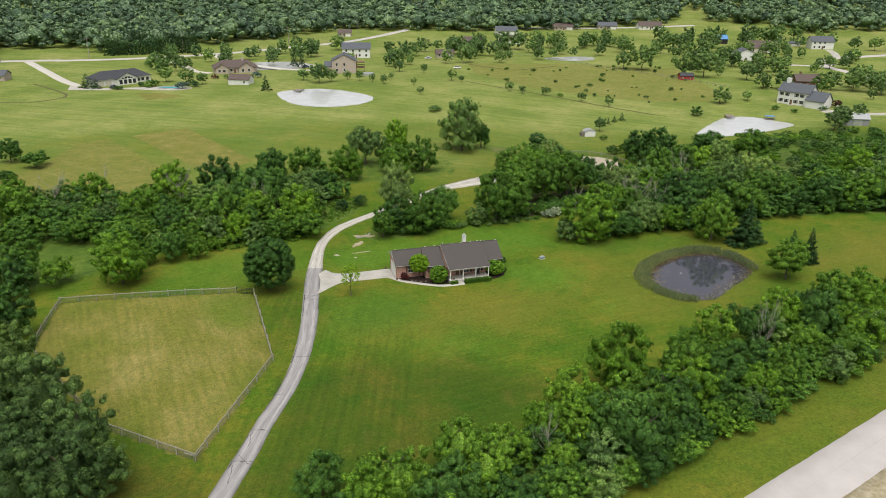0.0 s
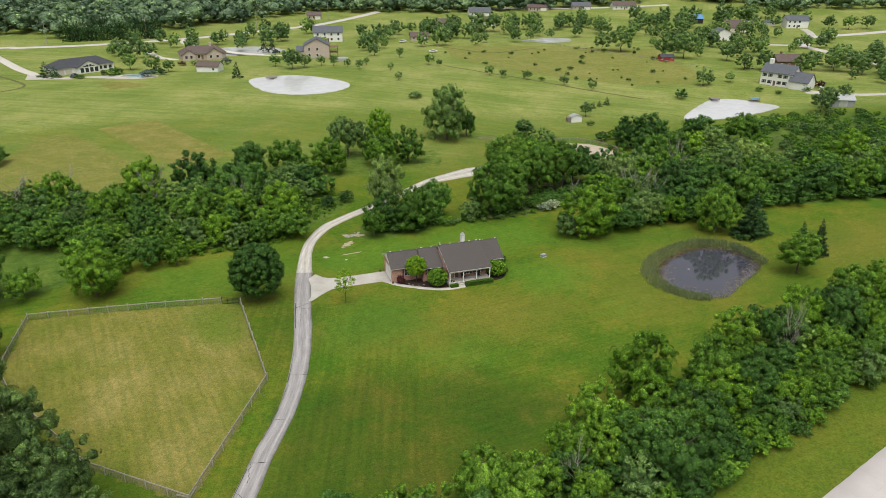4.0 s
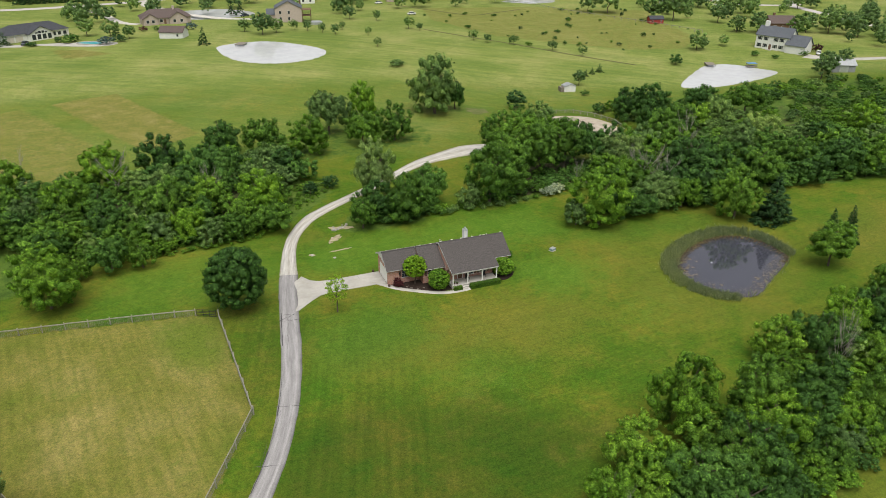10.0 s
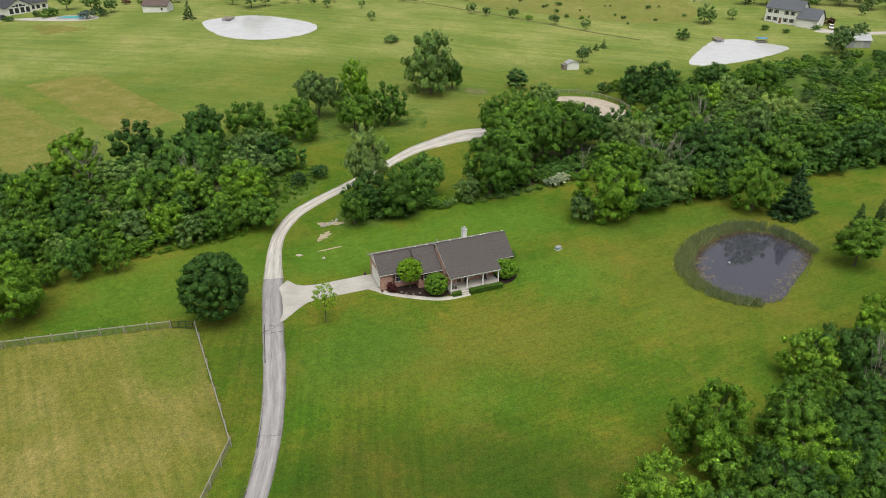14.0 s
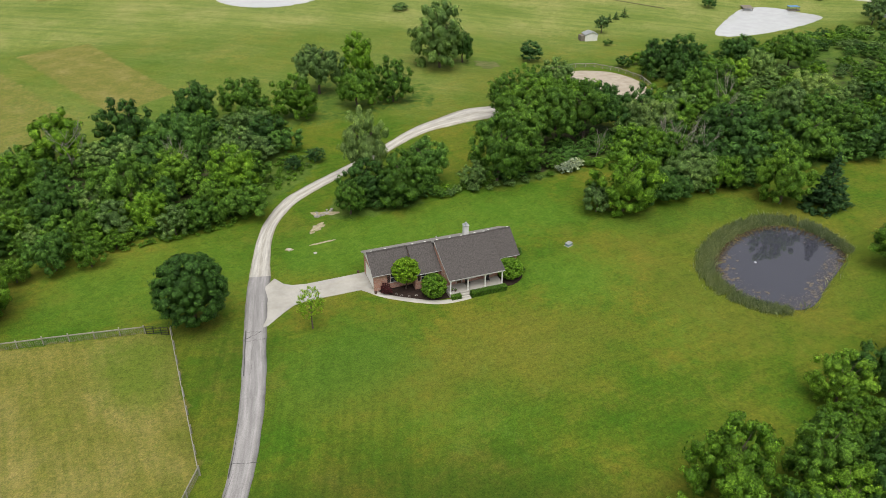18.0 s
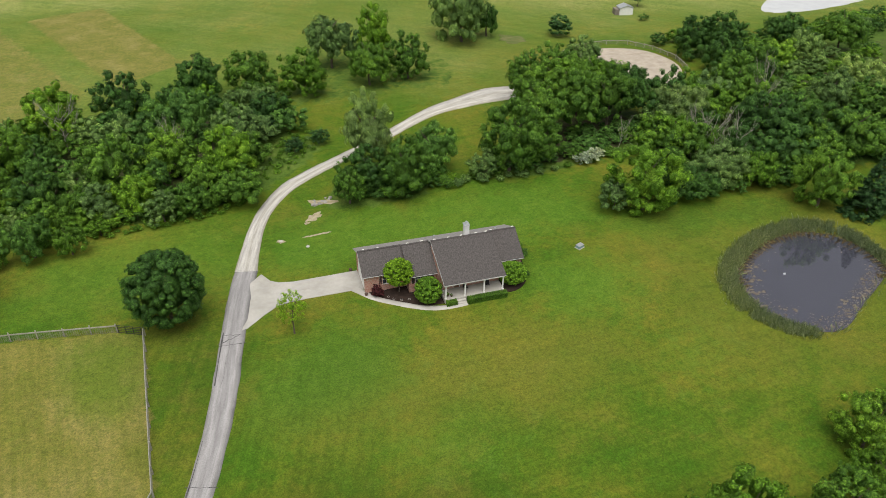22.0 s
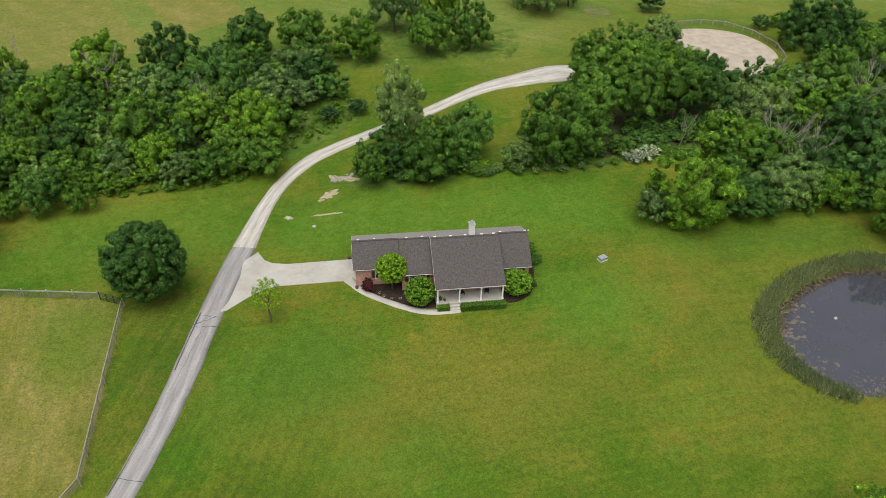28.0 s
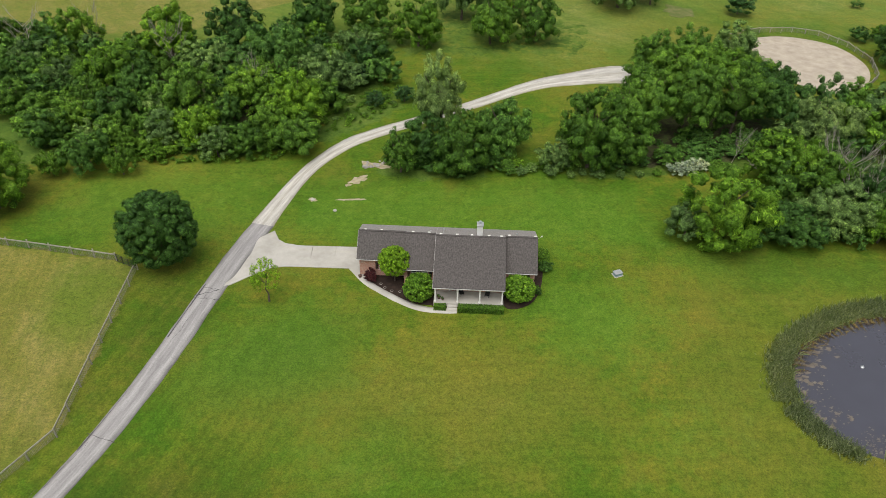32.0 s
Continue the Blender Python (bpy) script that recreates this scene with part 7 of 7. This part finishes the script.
TRACKMAT = ground_like("rough_field_line", (0.075, 0.085, 0.030), (0.120, 0.115, 0.045), (0.19, 0.16, 0.08), 0.4)
for line in ([(93.2, 224.0), (105.5, 199.8), (115.4, 183.5), (130.0, 157.4), (146.0, 135.9)], [(108, 312), (124.0, 278.8), (135.0, 259.5), (150, 262), (170, 268)], [(-115.5, 230.8), (-103.2, 226.5), (-90.8, 238.9), (-108.8, 277.5)]):
    strip("field_line", line, [1.3] * len(line), TRACKMAT, "dark rough line of unmown grass across a field", "field edge", 0.05, step=3)
field_fence = thing("field_fence", pose(0, 0, 0), "weathered rail fence along the rough field", "fence")
bays(field_fence, [(162.6, 318.3), (184.3, 279.4), (188.4, 253.5), (204.4, 210.6), (216.3, 175.7)], 4.0, True, False, 1.3)

# ---- far trees ----
FIELD_TREES = [(57.0, 189.0, 3.8, 1.7), (103.2, 193.6, 4.8, 2.4), (106.9, 187.5, 3.8, 1.9), (115.5, 180.5, 4.0, 2.2), (126.4, 166.4, 3.2, 2.2), (132.9, 154.4, 4.5, 1.9), (188.3, 148.8, 6.2, 4.0), (193.0, 150.0, 4.5, 2.5), (105.2, 116.3, 5.9, 2.4), (197.0, 92.0, 7.0, 4.4)]
POND_TREES = [(19.4, 228.7, 7.5, 4.8), (26.0, 232.0, 6.0, 3.2), (14.0, 240.0, 5.0, 3.0), (35.0, 236.0, 5.0, 2.2), (40.0, 232.0, 5.2, 2.0), (45.0, 226.0, 4.5, 1.8), (49.0, 220.0, 4.8, 2.2), (56.0, 232.0, 4.0, 1.6), (62.0, 214.0, 3.8, 1.6), (-42.0, 300.0, 9.0, 4.5), (-49.0, 262.0, 6.0, 4.0), (-40.0, 252.0, 5.0, 3.8), (-33.0, 246.0, 4.5, 3.0), (-58.0, 322.0, 3.0, 2.0), (-12.0, 350.0, 6.0, 3.0), (5.0, 352.0, 7.0, 3.2), (14.0, 350.0, 7.0, 3.0), (28.0, 352.0, 6.5, 2.8), (36.0, 340.0, 7.0, 4.0), (52.0, 300.0, 6.0, 3.5)]
ESTATE_TREES = [(242.8, 193.5, 7.4, 4.8), (262.0, 156.0, 8.0, 5.0), (270.0, 150.0, 9.0, 5.5), (278.0, 158.0, 9.0, 5.0), (250.0, 150.0, 7.0, 5.0), (286.0, 150.0, 10.0, 5.0), (275.0, 138.0, 9.0, 4.5), (283.0, 132.0, 9.0, 5.0), (292.0, 128.0, 9.5, 4.6), (300.0, 122.0, 8.0, 4.0), (240.0, 165.0, 8.0, 5.0), (232.0, 170.0, 7.0, 4.0), (205.0, 150.0, 4.0, 2.5), (216.0, 98.0, 8.0, 3.4), (205.0, 96.0, 8.0, 4.6)]
LANE_TREES = [(70.3, 264.4, 6.7, 3.4), (81.2, 255.0, 5.6, 2.3), (86.6, 227.4, 4.8, 3.0), (89.6, 221.8, 3.7, 1.7), (225.6, 207.5, 10.6, 7.0), (217.0, 212.0, 9.0, 6.0), (208.5, 239.8, 6.7, 7.0), (200.0, 246.0, 7.0, 5.0), (255.0, 232.0, 10.0, 6.0), (248.0, 240.0, 10.0, 6.0), (272.0, 240.0, 9.0, 5.0), (280.0, 228.0, 9.0, 4.5), (268.0, 212.0, 8.0, 4.5), (296.0, 272.0, 8.0, 4.0), (318.0, 262.0, 10.0, 5.5), (330.0, 256.0, 8.0, 3.4), (320.0, 212.0, 8.0, 4.0), (350.0, 224.0, 9.0, 4.5), (362.0, 232.0, 8.0, 3.6), (400.0, 268.0, 8.0, 5.0), (412.0, 262.0, 9.0, 5.0), (425.0, 258.0, 9.0, 5.0)]
FAR_GARDEN_TREES = [(72.0, 285.0, 8.0, 4.5), (78.0, 296.0, 9.0, 5.0), (90.0, 320.0, 9.0, 5.0), (100.0, 330.0, 8.0, 4.5), (88.0, 345.0, 8.0, 4.0), (128.0, 330.0, 10.0, 5.5), (140.0, 322.0, 10.0, 5.5), (150.0, 345.0, 10.0, 5.5), (135.0, 352.0, 9.0, 5.0), (170.0, 350.0, 11.0, 6.0), (178.0, 342.0, 10.0, 6.5), (205.0, 345.0, 8.0, 5.0), (216.0, 352.0, 8.0, 5.0), (228.0, 340.0, 7.0, 4.5), (240.0, 345.0, 8.0, 5.0), (250.0, 335.0, 7.0, 4.0), (238.0, 300.0, 9.0, 5.5), (262.0, 300.0, 8.0, 5.0), (275.0, 285.0, 8.0, 5.0), (300.0, 300.0, 12.0, 7.0), (316.0, 312.0, 13.0, 7.0), (352.0, 318.0, 12.0, 7.0), (366.0, 312.0, 12.0, 7.0), (282.0, 318.0, 11.0, 6.0)]
far_rnd = random.Random(31)
far_rows = [(x, y, max(h, 2.1 * r), r * 0.9) for x, y, h, r in POND_TREES + FAR_GARDEN_TREES if y > 284]
for x, y, h, r in FIELD_TREES + POND_TREES + ESTATE_TREES + LANE_TREES:
    if y > 284:
        continue
    r = r * 0.88
    h = max(h, 2.25 * r)
    plant(x, y, h, r, far_rnd.choice([LEAF_FIELD_HAZED, LEAF_FIELD_HAZED, LEAF_FIELD_HAZED, LEAF_GREY]), "round", "low" if h > 6 and y < 250 else "far", 0.12, "green tree in a distant field", "tree", "far field trees")
CONIFERS = [(-7.0, 216.0, 7.2, 2.7), (-84.0, 258.0, 7.0, 4.0), (-80.0, 254.0, 5.5, 3.0), (20.0, 305.0, 7.5, 2.8), (24.0, 303.0, 7.0, 2.6), (124.0, 130.2, 3.4, 1.6), (119.1, 128.1, 2.9, 1.3), (115.0, 125.9, 2.9, 1.1), (111.5, 123.0, 2.0, 0.9), (303.0, 240.0, 8.0, 3.0), (236.0, 172.0, 6.0, 2.6), (340.0, 222.0, 6.0, 2.6), (345.0, 226.0, 6.0, 2.4), (-38.0, 255.0, 6.0, 2.8)]
for x, y, h, r in CONIFERS:
    plant(x, y, h, r, NEEDLE, "cone", "far", 0.02, "dark conifer in a distant garden", "tree", "far conifers")
for x, y, h, r, m in ((162.9, 132.6, 4.0, 2.8, LEAF_DARK), (99.5, 104.5, 1.9, 1.4, LEAF_DARK), (52.1, 155.6, 2.4, 2.6, LEAF_GREY), (54.0, 158.5, 1.8, 2.2, LEAF_DARK), (-70.0, 247.0, 1.8, 2.0, LEAF_DARK), (-60.0, 252.0, 2.2, 2.0, LEAF_DARK), (-57.0, 246.5, 2.0, 1.8, LEAF_MID), (-42.5, 236.5, 3.5, 2.8, NEEDLE_BLUE), (-37.0, 240.0, 3.0, 2.6, NEEDLE), (-55.0, 250.5, 3.6, 2.6, LEAF_DARK), (-26.0, 264.0, 2.0, 2.0, LEAF_RED), (-20.0, 262.0, 2.0, 1.8, LEAF_DARK), (-6.0, 258.0, 3.4, 2.2, NEEDLE_BLUE), (208.0, 124.0, 1.6, 1.6, LEAF_DARK), (204.0, 131.0, 2.2, 1.8, LEAF_DARK), (222.0, 121.5, 2.0, 1.8, LEAF_DARK), (232.0, 124.0, 3.5, 2.0, LEAF_RED)):
    plant(x, y, h, r, m, "round", "far", 0.0, "rounded shrub in a distant garden", "shrub", "far shrubs", "shrub")
for k in range(70):
    x, y = far_rnd.uniform(108, 225), far_rnd.uniform(150, 275)
    if inside(np.array(x), np.array(y), [(100, 262), (120, 175), (165, 148), (210, 160), (236, 240), (180, 280)]):
        h = far_rnd.uniform(0.7, 2.0)
        plant(x, y, h, h * far_rnd.uniform(0.5, 0.8), far_rnd.choice([NEEDLE, LEAF_DARK, LEAF_MID]), "round", "far", 0.0, "small dark bush in the rough field", "bush", "field bushes", "bush")
AROUND = [[(70, 280), (110, 290), (250, 285), (260, 360), (100, 360)], [(225, 195), (330, 205), (350, 300), (250, 300)], [(255, 118), (330, 120), (330, 175), (265, 170)], [(-60, 285), (60, 330), (60, 380), (-50, 350)], [(280, 295), (420, 290), (430, 340), (300, 360)]]
for k, poly in enumerate(AROUND):
    for x, y in scatter(poly, 13.0, 80 + k, 160):
        if all(math.hypot(x - o.location.x, y - o.location.y) > 14 for o in bpy.data.objects if o.name.startswith(("house", "barn"))):
            h = far_rnd.uniform(5.5, 12.0)
            far_rows.append((x, y, h, h * far_rnd.uniform(0.34, 0.46)))
thicket("distant_trees", far_rows, [SHAPES["far", "round", k] for k in range(4)], LEAF_FIELD_HAZED, "scattered green trees round far houses", "trees")
thicket("evergreen_row", [(-81 + k * 2.1, 377 + k * 0.04 + (k % 2) * 3, far_rnd.uniform(13, 17), 2.8) for k in range(26)], [SHAPES["far", "cone", 0], SHAPES["far", "cone", 1]], NEEDLE, "dense row of dark evergreens along the road", "trees")

# far woods up to the skyline
FAR_EDGE = [(-600, 330), (-260, 345), (-138, 372), (-84, 384), (33, 440), (84, 482), (192, 446), (240, 440), (291, 434), (345, 432), (400, 436), (415, 400), (432, 345), (500, 320), (760, 240), (1300, 500), (1000, 1300), (-500, 1300)]
HOLES_FAR = [[(100, 640), (128, 672), (235, 660), (205, 630)], [(500, 530), (587, 510), (640, 585), (575, 604)], [(-150, 375), (-86, 372), (-86, 412), (-150, 420)], [(170, 575), (220, 575), (220, 600), (170, 600)]]
wood_rnd = np.random.RandomState(55)
n = 26000
wx, wy = wood_rnd.uniform(-420, 1150, n), wood_rnd.uniform(240, 1080, n)
keep = inside(wx, wy, FAR_EDGE)
for hole in HOLES_FAR:
    keep &= ~inside(wx, wy, hole)
dist = np.hypot(wx + 46, wy + 121)
az = np.degrees(np.arctan2(wx + 46, wy + 121))
keep &= (dist < 960) & (az > -15) & (az < 56) & (wood_rnd.rand(n) < np.clip(1.05 - dist / 1400, 0.36, 0.8))
wx, wy, dist = wx[keep], wy[keep], dist[keep]
size_far = wood_rnd.uniform(9, 17, len(wx)) * wood_rnd.uniform(0.8, 1.15, len(wx))
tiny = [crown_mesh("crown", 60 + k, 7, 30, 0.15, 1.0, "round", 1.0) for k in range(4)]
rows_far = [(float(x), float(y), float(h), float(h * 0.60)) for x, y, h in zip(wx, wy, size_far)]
for k, (mat, tone) in enumerate(((LEAF_HAZED, "green"), (LEAF_HAZED_DARK, "blue-green"), (LEAF_HAZED, "mixed green"))):
    thicket("far_woods", rows_far[k::3], tiny, mat, "dense " + tone + " woods reaching the skyline, haze put into their colour", "woods")
